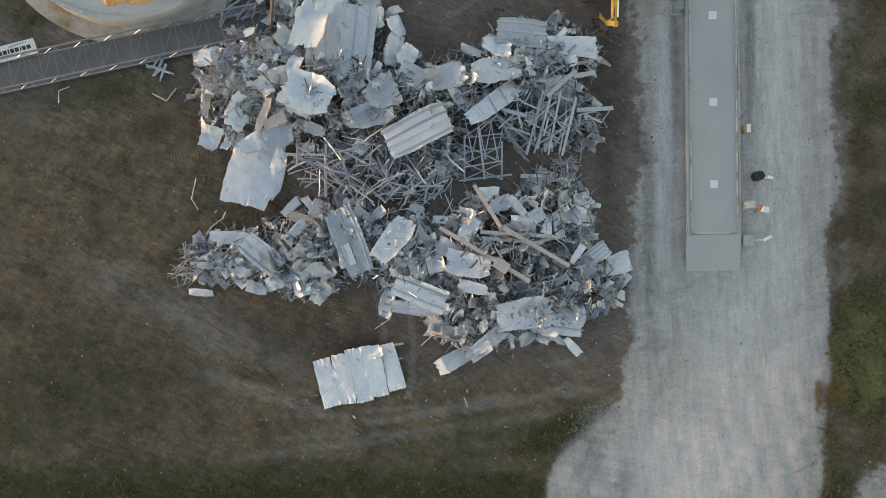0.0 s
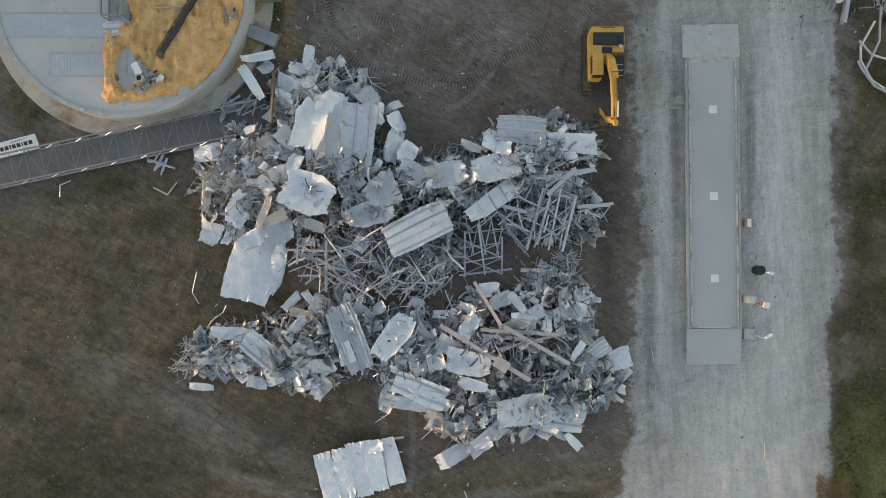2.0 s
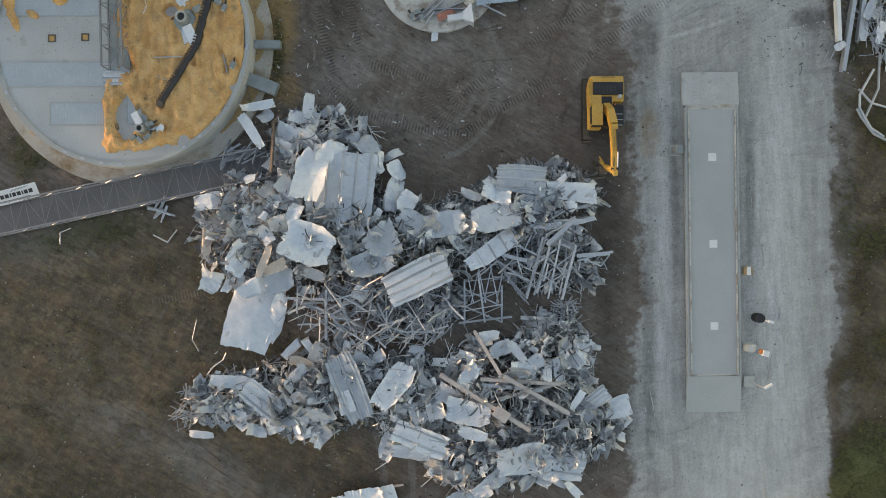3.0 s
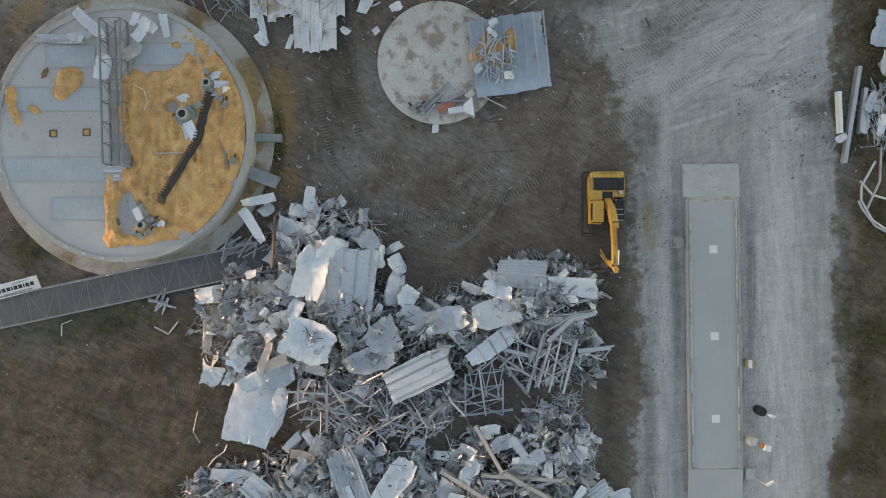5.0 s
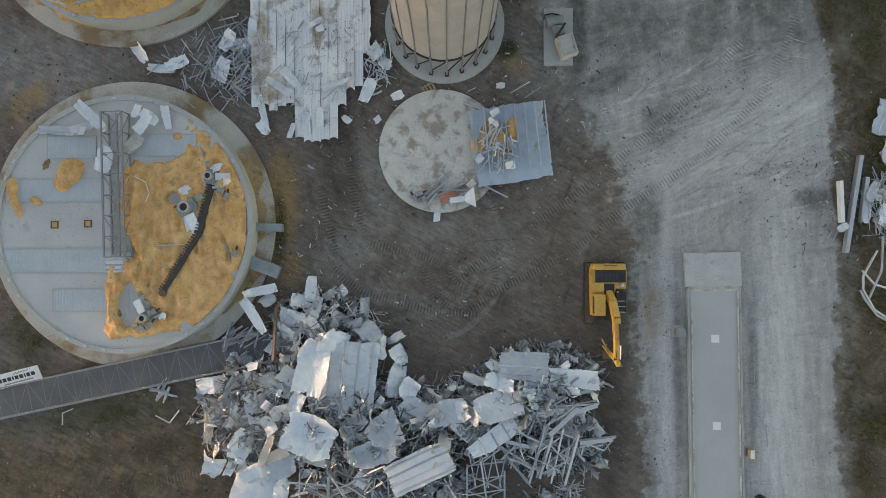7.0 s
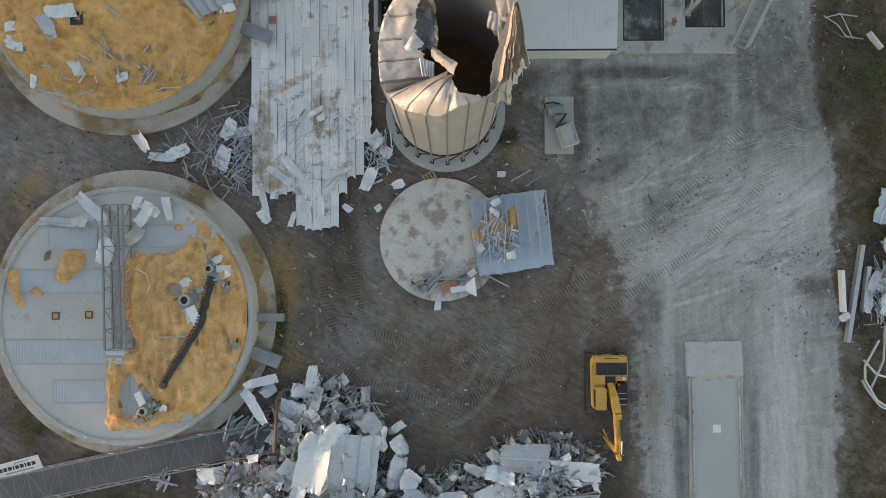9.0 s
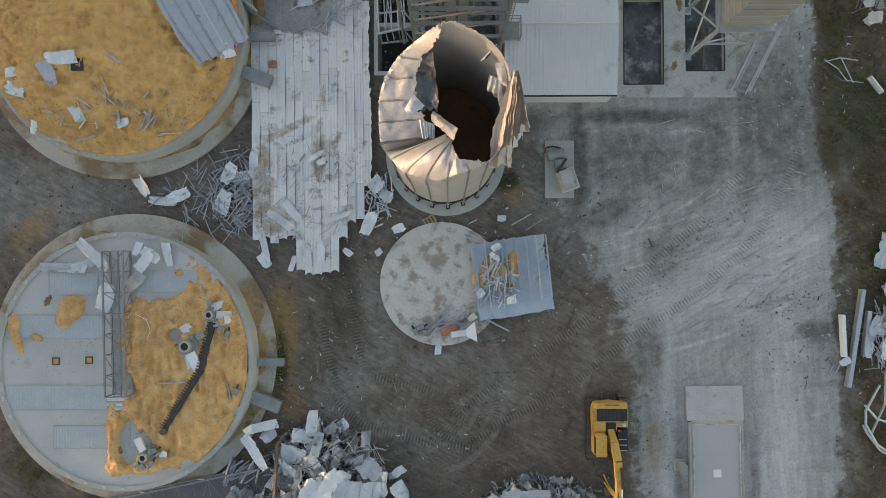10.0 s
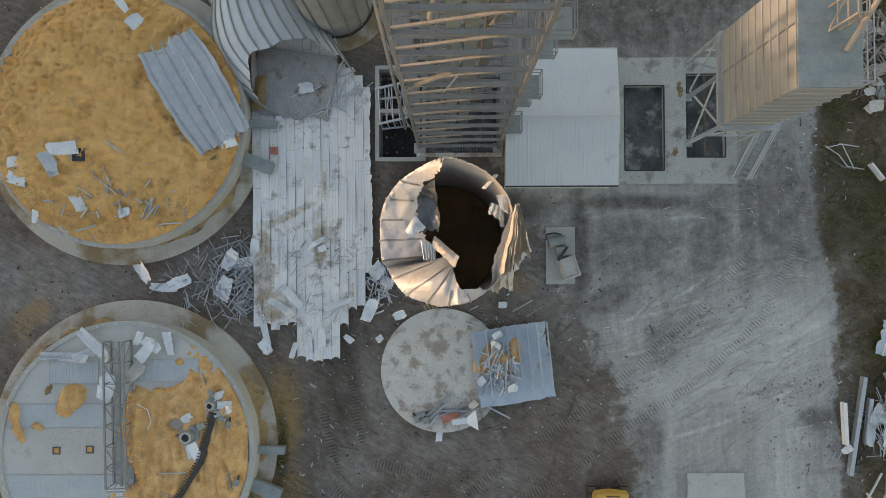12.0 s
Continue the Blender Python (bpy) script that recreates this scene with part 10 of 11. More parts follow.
member((-28.74, 50.19, 2.45), (-28.73, 48.67, 2.45), 0.13, 'channel', STEEL, turn=90, label='bent channel piece on the grain heap', group='heap scrap')
member((-28.08, 49.54, 2.45), (-27.57, 50.84, 2.45), 0.13, 'channel', STEEL, turn=90, label='bent channel piece on the grain heap', group='heap scrap')
member((-27.87, 49.75, 2.45), (-27.44, 50.93, 2.45), 0.13, 'channel', STEEL, turn=90, label='bent channel piece on the grain heap', group='heap scrap')
member((-27.73, 49.32, 2.45), (-26.43, 50.05, 2.45), 0.13, 'channel', STEEL, turn=90, label='bent channel piece on the grain heap', group='heap scrap')
member((-27.64, 48.88, 2.45), (-26.99, 49.18, 2.45), 0.13, 'channel', STEEL, turn=90, label='bent channel piece on the grain heap', group='heap scrap')
member((-26.71, 51.27, 2.45), (-25.04, 50.18, 2.45), 0.13, 'channel', STEEL, turn=90, label='bent channel piece on the grain heap', group='heap scrap')
member((-27.21, 48.66, 2.45), (-26.11, 47.78, 2.45), 0.13, 'channel', STEEL, turn=90, label='bent channel piece on the grain heap', group='heap scrap')
member((-26.12, 48.44, 2.45), (-26.02, 47.0, 2.45), 0.13, 'channel', STEEL, turn=90, label='bent channel piece on the grain heap', group='heap scrap')
member((-28.29, 47.66, 2.45), (-27.19, 46.92, 2.45), 0.13, 'channel', STEEL, turn=90, label='bent channel piece on the grain heap', group='heap scrap')
member((-25.15, 46.69, 2.45), (-24.92, 45.61, 2.45), 0.13, 'channel', STEEL, turn=90, label='bent channel piece on the grain heap', group='heap scrap')
member((-25.66, 46.26, 2.45), (-25.01, 46.48, 2.45), 0.13, 'channel', STEEL, turn=90, label='bent channel piece on the grain heap', group='heap scrap')
member((-23.05, 45.16, 2.45), (-22.19, 46.25, 2.45), 0.13, 'channel', STEEL, turn=90, label='bent channel piece on the grain heap', group='heap scrap')
member((-22.4, 45.38, 2.45), (-21.97, 46.25, 2.45), 0.13, 'channel', STEEL, turn=90, label='bent channel piece on the grain heap', group='heap scrap')
member((-21.75, 44.81, 2.45), (-20.23, 44.89, 2.45), 0.13, 'channel', STEEL, turn=90, label='bent channel piece on the grain heap', group='heap scrap')
member((-20.15, 46.11, 2.45), (-19.88, 44.81, 2.45), 0.13, 'channel', STEEL, turn=90, label='bent channel piece on the grain heap', group='heap scrap')
member((-30.43, 44.54, 2.45), (-28.99, 44.23, 2.45), 0.13, 'channel', STEEL, turn=90, label='bent channel piece on the grain heap', group='heap scrap')
member((-24.05, 50.82, 2.45), (-24.09, 50.17, 2.45), 0.13, 'channel', STEEL, turn=90, label='bent channel piece on the grain heap', group='heap scrap')
member((-20.57, 51.59, 2.45), (-20.35, 51.15, 2.45), 0.13, 'channel', STEEL, turn=90, label='bent channel piece on the grain heap', group='heap scrap')
member((-24.58, 46.91, 2.45), (-24.15, 47.43, 2.45), 0.13, 'channel', STEEL, turn=90, label='bent channel piece on the grain heap', group='heap scrap')
rot_patch(-25.6, 45.25, 0.5, 0.3, 30, on_heap_two)
rot_patch(-27.35, 45.04, 0.4, 0.3, 0, on_heap_two)
rot_patch(-21.23, 45.45, 0.5, 0.2, 10, on_heap_two)
rot_patch(-33.06, 47.47, 0.5, 0.9, 0, on_heap_two)
rot_patch(-30.2, 45.92, 0.7, 0.7, 0, on_heap_two)
rot_patch(-31.96, 46.37, 0.5, 0.5, 0, on_heap_two)
rot_patch(-17.33, 49.59, 0.9, 0.9, 60, on_heap_two)
rot_patch(-19.06, 47.84, 1.1, 0.4, 20, on_heap_two)
rot_patch(-31.31, 47.02, 0.9, 1.4, 20, on_heap_two)
rot_patch(-23.85, 44.8, 1.2, 0.5, 0, on_heap_two)
rot_patch(-29.55, 47.01, 0.8, 0.9, 0, on_heap_two)
dark_hatch(-28.02, 50.37, 2.85)
sheet(-30.35, 49.75, 2.99, 3.13, 1.1, -58, m=GALV, crumple=0.06, torn=0.06, fold=20, label='bent grey sheet lying on the grain heap', group='heap scrap')
sheet(-29.2, 50.55, 3.11, 2.53, 1.01, 4, m=GALV_PALE, crumple=0.06, torn=0.06, fold=20, label='flat pale sheet lying on the grain heap', group='heap scrap')
sheet(-33.24, 49.65, 2.62, 1.11, 0.85, 10, m=GALV_PALE, crumple=0.06, torn=0.06, fold=20, label='pale scrap of sheet on the grain heap', group='heap scrap')
sheet(-33.05, 48.41, 2.49, 1.45, 1.11, -10, m=GALV, crumple=0.06, torn=0.06, fold=20, label='grey scrap of sheet on the grain heap', group='heap scrap')
sheet(-28.28, 46.57, 2.48, 1.71, 0.85, -60, m=GALV_PALE, crumple=0.06, torn=0.06, fold=20, label='pale bent sheet on the grain heap', group='heap scrap')
sheet(-31.59, 45.42, 2.39, 0.43, 1.03, -10, m=GALV_PALE, crumple=0.06, torn=0.06, fold=20, label='small pale offcut on the grain heap', group='heap scrap')
sheet(-24.71, 45.75, 2.39, 1.03, 0.68, 20, m=GALV_PALE, crumple=0.06, torn=0.06, fold=20, label='small pale offcut on the grain heap', group='heap scrap')
member((-26.34, 49.23, 2.66), (-25.8, 47.74, 2.42), 0.12, 'angle', STEEL, label='loose grey steel angle on the grain heap', group='heap scrap')
member((-26.62, 48.17, 2.52), (-25.41, 47.1, 2.33), 0.12, 'angle', STEEL, label='loose grey steel angle on the grain heap', group='heap scrap')
member((-25.26, 47.53, 2.37), (-24.34, 46.67, 2.27), 0.12, 'angle', STEEL, label='loose grey steel angle on the grain heap', group='heap scrap')
member((-27.76, 47.1, 2.42), (-26.85, 46.46, 2.31), 0.12, 'angle', STEEL, label='loose grey steel angle on the grain heap', group='heap scrap')
member((-22.94, 45.36, 2.27), (-22.6, 46.88, 2.27), 0.12, 'angle', STEEL, label='loose grey steel angle on the grain heap', group='heap scrap')
member((-23.46, 45.06, 2.27), (-22.94, 46.45, 2.27), 0.12, 'angle', STEEL, label='loose grey steel angle on the grain heap', group='heap scrap')
member((-26.0, 51.26, 2.92), (-24.81, 50.3, 2.69), 0.12, 'angle', STEEL, label='loose grey steel angle on the grain heap', group='heap scrap')
member((-28.47, 44.29, 2.27), (-26.94, 44.72, 2.27), 0.12, 'angle', STEEL, label='loose grey steel angle on the grain heap', group='heap scrap')
member((-29.78, 44.73, 2.27), (-29.03, 44.03, 2.27), 0.12, 'angle', STEEL, label='loose grey steel angle on the grain heap', group='heap scrap')
member((-22.15, 44.71, 2.27), (-20.84, 44.92, 2.27), 0.12, 'angle', STEEL, label='loose grey steel angle on the grain heap', group='heap scrap')
member((-21.28, 46.01, 2.27), (-21.47, 46.88, 2.27), 0.12, 'angle', STEEL, label='loose grey steel angle on the grain heap', group='heap scrap')
member((-25.42, 45.37, 2.27), (-24.99, 46.24, 2.27), 0.12, 'angle', STEEL, label='loose grey steel angle on the grain heap', group='heap scrap')
member((-23.84, 49.04, 2.45), (-22.9, 49.47, 2.42), 0.12, 'angle', STEEL, label='loose grey steel angle on the grain heap', group='heap scrap')
rot_patch(-22.68, 26.75, 0.5, 1.0, 40, on_one)
rot_patch(-18.93, 22.11, 0.14, 1.7, 42, on_one)
rot_patch(-20.88, 19.17, 1.1, 0.6, 10, on_one)
rot_patch(-19.81, 24.92, 0.12, 1.4, -30, on_one)
rot_patch(-21.77, 25.57, 0.12, 1.0, 60, on_one)
rot_patch(-17.19, 20.38, 0.2, 1.2, 30, on_one)
rot_patch(-15.9, 24.27, 0.3, 0.3, 0, on_one)
rot_patch(-23.06, 22.98, 0.1, 1.2, 80, on_one)
member((-28.02, 53.43, 2.9), (-26.27, 52.58, 2.6), 0.3, 'box', RUST, label='charred timber on the grain heap', group='heap scrap')
sheet(-19.15, 54.88, 2.85, 8.98, 5.0, -61, m=GALV, ribs=6, crumple=0.03, torn=0.06, rx=-4, ry=4, label='large blue-grey ribbed bin sheet lying on the grain heap', group='heap scrap')
sheet(-16.91, 51.2, 2.4, 1.54, 1.11, 20, m=GALV_PALE, crumple=0.08, torn=0.12, fold=20, label='pale torn corner sheet on the grain', group='heap scrap')
sheet(-23.28, 59.94, 3.95, 1.24, 1.08, 40, m=GALV_PALE, crumple=0.05, fold=15, label='small white sheet on the grain heap', group='heap scrap')
sheet(-24.13, 61.08, 4.2, 1.24, 0.58, -50, m=GALV_PALE, crumple=0.05, fold=35, label='small bent sheet on the grain heap', group='heap scrap')


# ---- wreckage strewn between the bin floors ----
sheet(-24.29, 41.22, 0.3, 2.41, 0.89, -50, m=GALV_PALE, crumple=0.07, curl=50, fold=18, torn=0.1, label='bent sheet piece lying on the earth', group='strewn scrap')
sheet(-21.3, 40.31, 0.3, 1.96, 0.98, 20, m=GALV_PALE, crumple=0.07, curl=40, fold=18, torn=0.1, label='bent sheet piece lying on the earth', group='strewn scrap')
sheet(-22.56, 39.91, 0.3, 2.23, 0.71, -4, m=GALV, crumple=0.07, curl=40, fold=18, torn=0.1, label='bent sheet piece lying on the earth', group='strewn scrap')
sheet(-17.73, 39.86, 0.3, 1.96, 1.25, 65, m=GALV_PALE, crumple=0.07, curl=20, fold=18, torn=0.1, label='bent sheet piece lying on the earth', group='strewn scrap')
sheet(-17.24, 42.11, 0.3, 1.79, 1.07, 60, m=GALV_PALE, crumple=0.07, curl=15, fold=18, torn=0.1, label='bent sheet piece lying on the earth', group='strewn scrap')
sheet(-16.25, 41.88, 0.3, 1.96, 0.8, 8, m=GALV_PALE, crumple=0.07, curl=50, fold=18, torn=0.1, label='bent sheet piece lying on the earth', group='strewn scrap')
sheet(-15.35, 42.55, 0.3, 3.13, 0.71, 80, m=GALV, crumple=0.07, curl=15, fold=18, torn=0.1, label='bent sheet piece lying on the earth', group='strewn scrap')
sheet(-6.1, 38.14, 0.3, 2.05, 0.98, 68, m=GALV, crumple=0.07, curl=0, fold=18, torn=0.1, label='bent sheet piece lying on the earth', group='strewn scrap')
sheet(-5.34, 35.81, 0.3, 0.63, 0.54, 40, m=GALV_PALE, crumple=0.07, curl=20, fold=18, torn=0.1, label='bent sheet piece lying on the earth', group='strewn scrap')
sheet(-3.77, 37.69, 0.3, 1.07, 0.71, 20, m=GALV_PALE, crumple=0.07, curl=20, fold=18, torn=0.1, label='bent sheet piece lying on the earth', group='strewn scrap')
sheet(-14.42, 36.27, 0.3, 3.13, 0.54, -76, m=GALV, crumple=0.07, curl=30, fold=18, torn=0.1, label='bent sheet piece lying on the earth', group='strewn scrap')
sheet(-14.41, 35.15, 0.3, 1.34, 0.8, -50, m=GALV_PALE, crumple=0.07, curl=30, fold=18, torn=0.1, label='bent sheet piece lying on the earth', group='strewn scrap')
sheet(-4.76, 40.29, 0.3, 1.16, 0.89, -30, m=GALV_PALE, crumple=0.07, curl=30, fold=18, torn=0.1, label='bent sheet piece lying on the earth', group='strewn scrap')
sheet(-5.52, 41.19, 0.3, 1.34, 1.16, 50, m=GALV, crumple=0.07, curl=40, fold=18, torn=0.1, label='bent sheet piece lying on the earth', group='strewn scrap')
sheet(-7.81, 35.81, 0.3, 0.89, 0.54, -40, m=GALV_PALE, crumple=0.07, curl=40, fold=18, torn=0.1, label='bent sheet piece lying on the earth', group='strewn scrap')
sheet(-12.13, 34.94, 0.45, 1.34, 0.45, 75, m=GALV_PALE, crumple=0.07, curl=10, fold=18, torn=0.1, label='bent sheet piece lying on the earth', group='strewn scrap')
sheet(4.43, 38.48, 0.3, 0.71, 0.54, 0, m=GALV_PALE, crumple=0.07, curl=20, fold=18, torn=0.1, label='bent sheet piece lying on the earth', group='strewn scrap')
sheet(-9.89, 35.56, 0.45, 2.49, 0.62, 88, m=GALV_PALE, crumple=0.07, curl=12, fold=18, torn=0.1, label='bent sheet piece lying on the earth', group='strewn scrap')
sheet(-11.01, 35.65, 0.45, 2.32, 0.71, 94, m=GALV_PALE, crumple=0.07, curl=20, fold=18, torn=0.1, label='bent sheet piece lying on the earth', group='strewn scrap')
tangle('steel bars strewn over the earth between the bin floors', 190, -17.41, 40.66, 2.16, 1.62, 0.4, 2.0, 0.05, 0.35, ((45, 18), (-52, 18), (0, 90)), 0.03, 0.085, STEEL, 9, gauss=True, tilt=0.6)
tangle('steel bars heaped beside the flattened wall', 80, -16.23, 40.08, 0.72, 2.7, 0.4, 1.6, 0.05, 0.6, ((50, 20), (-60, 20), (0, 90)), 0.03, 0.09, STEEL, 91, gauss=False, tilt=0.6)
tangle('short bars strewn on the grain heap', 26, -25.98, 46.96, 5.39, 1.89, 0.3, 1.1, 2.2, 2.35, ((0, 90), (70, 20)), 0.05, 0.11, STEEL, 92, gauss=False, tilt=0.05)
tangle('channel pieces heaped by the floor hatch', 22, -27.68, 49.55, 0.9, 0.9, 0.4, 1.5, 2.2, 2.6, ((75, 15), (30, 15)), 0.08, 0.14, STEEL, 93, gauss=False, tilt=0.1)
tangle('short steel bars strewn beside the flattened wall', 60, -5.35, 39.92, 1.17, 2.34, 0.3, 1.3, 0.08, 0.3, ((0, 90),), 0.05, 0.1, STEEL, 10, gauss=False, tilt=0.6)
tangle('steel scraps lying on the flattened wall', 80, -10.88, 40.53, 3.82, 4.04, 0.2, 1.2, 0.45, 0.5, ((0, 90), (50, 15)), 0.025, 0.065, STEEL, 12, gauss=False, tilt=0.05)
sheet(-8.52, 38.61, 0.6, 2.66, 0.44, 20, m=GALV_PALE, crumple=0.08, fold=25, label='bent sheet piece on the flattened wall', group='wall scrap')
sheet(-13.0, 38.3, 0.6, 2.66, 0.62, -35, m=GALV_PALE, crumple=0.08, fold=25, label='bent sheet piece on the flattened wall', group='wall scrap')
sheet(-12.1, 38.97, 0.6, 2.22, 0.71, -50, m=GALV_PALE, crumple=0.08, fold=25, label='bent sheet piece on the flattened wall', group='wall scrap')
sheet(-10.32, 43.43, 0.6, 1.78, 0.44, 30, m=GALV, crumple=0.08, fold=25, label='bent sheet piece on the flattened wall', group='wall scrap')
sheet(-11.03, 55.81, 0.6, 1.07, 0.8, 20, m=GALV, crumple=0.08, fold=25, label='bent sheet piece on the flattened wall', group='wall scrap')
sheet(-13.5, 53.34, 0.6, 1.33, 0.36, 0, m=GALV, crumple=0.08, fold=25, label='bent sheet piece on the flattened wall', group='wall scrap')
sheet(-9.87, 42.98, 0.6, 0.71, 0.53, 20, m=GALV_PALE, crumple=0.08, fold=25, label='bent sheet piece on the flattened wall', group='wall scrap')
tangle('twisted bars in the mouth of the toppled bin', 40, -9.46, 55.36, 3.05, 2.02, 0.4, 2.2, 0.45, 0.7, ((0, 90), (30, 20)), 0.05, 0.1, STEEL, 13, gauss=False, tilt=0.1)
sheet(-11.14, 55.73, 0.9, 1.24, 0.88, 10, m=GALV_PALE, crumple=0.05, fold=10, label='white sheet scrap in the collapsed bin', group='wall scrap')
rot_patch(-14.4, 42.32, 0.9, 1.2, 70, on_wall)
rot_patch(-10.13, 42.09, 0.5, 1.5, 0, on_wall)
rot_patch(-14.61, 38.52, 0.8, 2.0, 0, on_wall)
rot_patch(-9.69, 47.93, 0.25, 1.2, 0, on_wall)
rot_patch(-11.71, 44.79, 1.6, 0.25, 25, on_wall)
rot_patch(-13.96, 45.69, 0.6, 0.4, 0, on_wall)
rag(-13.76, 50.79, 0.46)


# ---- scrap on the small pad and the blue sheet ----
sheet(5.16, 33.81, 0.5, 6.13, 6.2, 8, m=BLUE_SHEET, ribs=0, crumple=0.015, torn=0.05, irr=0.08, label='large blue-grey bin sheet with stiffeners lying over the pad', group='pad scrap', name='bin_sheet')
member((2.18, 36.56, 0.78), (2.7, 31.33, 0.76), 0.17, 'channel', STEEL, turn=90, label='stiffener bar on the large bin sheet', group='pad scrap')
member((2.98, 36.65, 0.78), (3.5, 31.46, 0.76), 0.17, 'channel', STEEL, turn=90, label='stiffener bar on the large bin sheet', group='pad scrap')
member((3.78, 36.74, 0.78), (4.29, 31.59, 0.76), 0.17, 'channel', STEEL, turn=90, label='stiffener bar on the large bin sheet', group='pad scrap')
member((4.58, 36.83, 0.78), (5.09, 31.72, 0.76), 0.17, 'channel', STEEL, turn=90, label='stiffener bar on the large bin sheet', group='pad scrap')
member((5.38, 36.91, 0.78), (5.89, 32.62, 0.76), 0.17, 'channel', STEEL, turn=90, label='stiffener bar on the large bin sheet', group='pad scrap')
member((6.18, 37.0, 0.78), (6.69, 31.97, 0.76), 0.17, 'channel', STEEL, turn=90, label='stiffener bar on the large bin sheet', group='pad scrap')
member((6.97, 37.09, 0.78), (7.48, 32.12, 0.76), 0.17, 'channel', STEEL, turn=90, label='stiffener bar on the large bin sheet', group='pad scrap')
member((7.77, 37.17, 0.78), (8.28, 32.25, 0.76), 0.17, 'channel', STEEL, turn=90, label='stiffener bar on the large bin sheet', group='pad scrap')
tangle('short channel offcuts heaped on the bin sheet', 75, 4.12, 33.45, 1.53, 1.98, 0.3, 1.7, 0.62, 0.9, ((50, 20), (-20, 20), (80, 10)), 0.05, 0.12, STEEL, 14, gauss=False, tilt=0.15)
sheet(3.94, 36.19, 0.95, 0.88, 0.53, 30, m=GALV_PALE, crumple=0.1, fold=30, label='crumpled offcut on the bin sheet', group='pad scrap')
sheet(3.8, 35.44, 0.95, 1.06, 0.44, -30, m=GALV_PALE, crumple=0.1, fold=30, label='crumpled offcut on the bin sheet', group='pad scrap')
sheet(5.11, 32.04, 0.95, 0.97, 0.62, 10, m=GALV_PALE, crumple=0.1, fold=30, label='crumpled offcut on the bin sheet', group='pad scrap')
sheet(2.69, 32.57, 0.95, 0.71, 0.62, 40, m=GALV_PALE, crumple=0.1, fold=30, label='crumpled offcut on the bin sheet', group='pad scrap')
grain_lump(3.96, 34.34, 0.56, 1.3, 1.6, 20)
grain_lump(2.71, 33.68, 0.56, 0.6, 0.9, 0)
grain_lump(5.29, 35.01, 0.56, 0.5, 0.9, 0)
member((-2.2, 29.22, 0.35), (0.48, 31.67, 0.4), 0.2, 'channel', STEEL, turn=90, label='galvanised channel on the round pad', group='pad scrap')
member((-1.53, 29.35, 0.35), (0.04, 30.78, 0.4), 0.2, 'channel', STEEL, turn=90, label='galvanised channel on the round pad', group='pad scrap')
member((-0.64, 29.67, 0.35), (1.82, 30.78, 0.4), 0.2, 'channel', STEEL, turn=90, label='galvanised channel on the round pad', group='pad scrap')
member((0.26, 29.22, 0.35), (2.49, 30.33, 0.4), 0.2, 'channel', STEEL, turn=90, label='galvanised channel on the round pad', group='pad scrap')
member((-1.31, 29.0, 0.35), (-0.63, 29.89, 0.4), 0.2, 'channel', STEEL, turn=90, label='galvanised channel on the round pad', group='pad scrap')
member((-0.86, 30.11, 0.35), (2.27, 30.11, 0.4), 0.2, 'channel', STEEL, turn=90, label='galvanised channel on the round pad', group='pad scrap')
member((2.49, 30.78, 0.35), (4.94, 29.53, 0.4), 0.2, 'channel', STEEL, turn=90, label='galvanised channel on the round pad', group='pad scrap')
member((1.39, 37.04, 0.35), (3.18, 36.36, 0.4), 0.2, 'channel', STEEL, turn=90, label='galvanised channel on the round pad', group='pad scrap')
sheet(0.26, 29.68, 0.5, 1.51, 0.62, 20, m=RED, crumple=0.04, fold=10, label='faded red steel plate on the round pad', group='pad scrap')
funnel(2.04, 29.54, 0.2, 8)
pipe_stub(2.08, 30.65, 0.45, 40)
junk_block(-1.97, 29.89, 0.35, 15)
junk_block(-1.66, 29.45, 0.35, 100)
junk_block(-2.42, 29.54, 0.35, 111)
pallet(-1.3, 38.33, 30)
sheet(-0.64, 28.08, 0.15, 0.54, 0.81, 0, m=GALV, crumple=0.05, label='small plate at the foot of the pad', group='pad scrap')
member((5.22, 37.95, 0.1), (6.79, 38.84, 0.12), 0.07, 'angle', STEEL, label='steel rod on the earth', group='strewn scrap')
member((6.34, 37.49, 0.1), (7.69, 38.39, 0.12), 0.07, 'angle', STEEL, label='steel rod on the earth', group='strewn scrap')
member((0.5, 37.96, 0.1), (1.84, 36.38, 0.12), 0.07, 'angle', STEEL, label='steel rod on the earth', group='strewn scrap')
sheet(4.41, 38.49, 0.15, 0.63, 0.45, -5, m=GALV_PALE, crumple=0.05, label='small white plate on the earth', group='strewn scrap')


# ---- scrap beside the road on the east side ----
member((32.6, 32.83, 0.35), (31.35, 25.19, 0.35), 0.46, 'channel', STEEL, turn=90, h=0.3, label='long galvanised steel trough lying beside the road', group='roadside scrap', name='steel_trough')
member((33.1, 31.13, 0.3), (32.65, 27.57, 0.3), 0.4, 'channel', STEEL, turn=90, h=0.3, label='short galvanised trough beside the road', group='roadside scrap', name='steel_trough')
member((30.96, 30.82, 0.35), (31.08, 27.53, 0.35), 0.42, 'channel', WHITE, turn=90, h=0.3, label='white painted steel channel beside the road', group='roadside scrap', name='steel_trough')
sheet(35.3, 35.67, 0.6, 2.83, 3.2, 75, m=BLUE_SHEET, ribs=2, crumple=0.12, torn=0.1, group='roadside scrap', label='bent galvanised sheet in the roadside scrap')
sheet(35.1, 33.0, 0.6, 1.94, 1.6, 80, m=GALV_DUSTY, crumple=0.14, curl=40, group='roadside scrap', label='bent galvanised sheet in the roadside scrap')
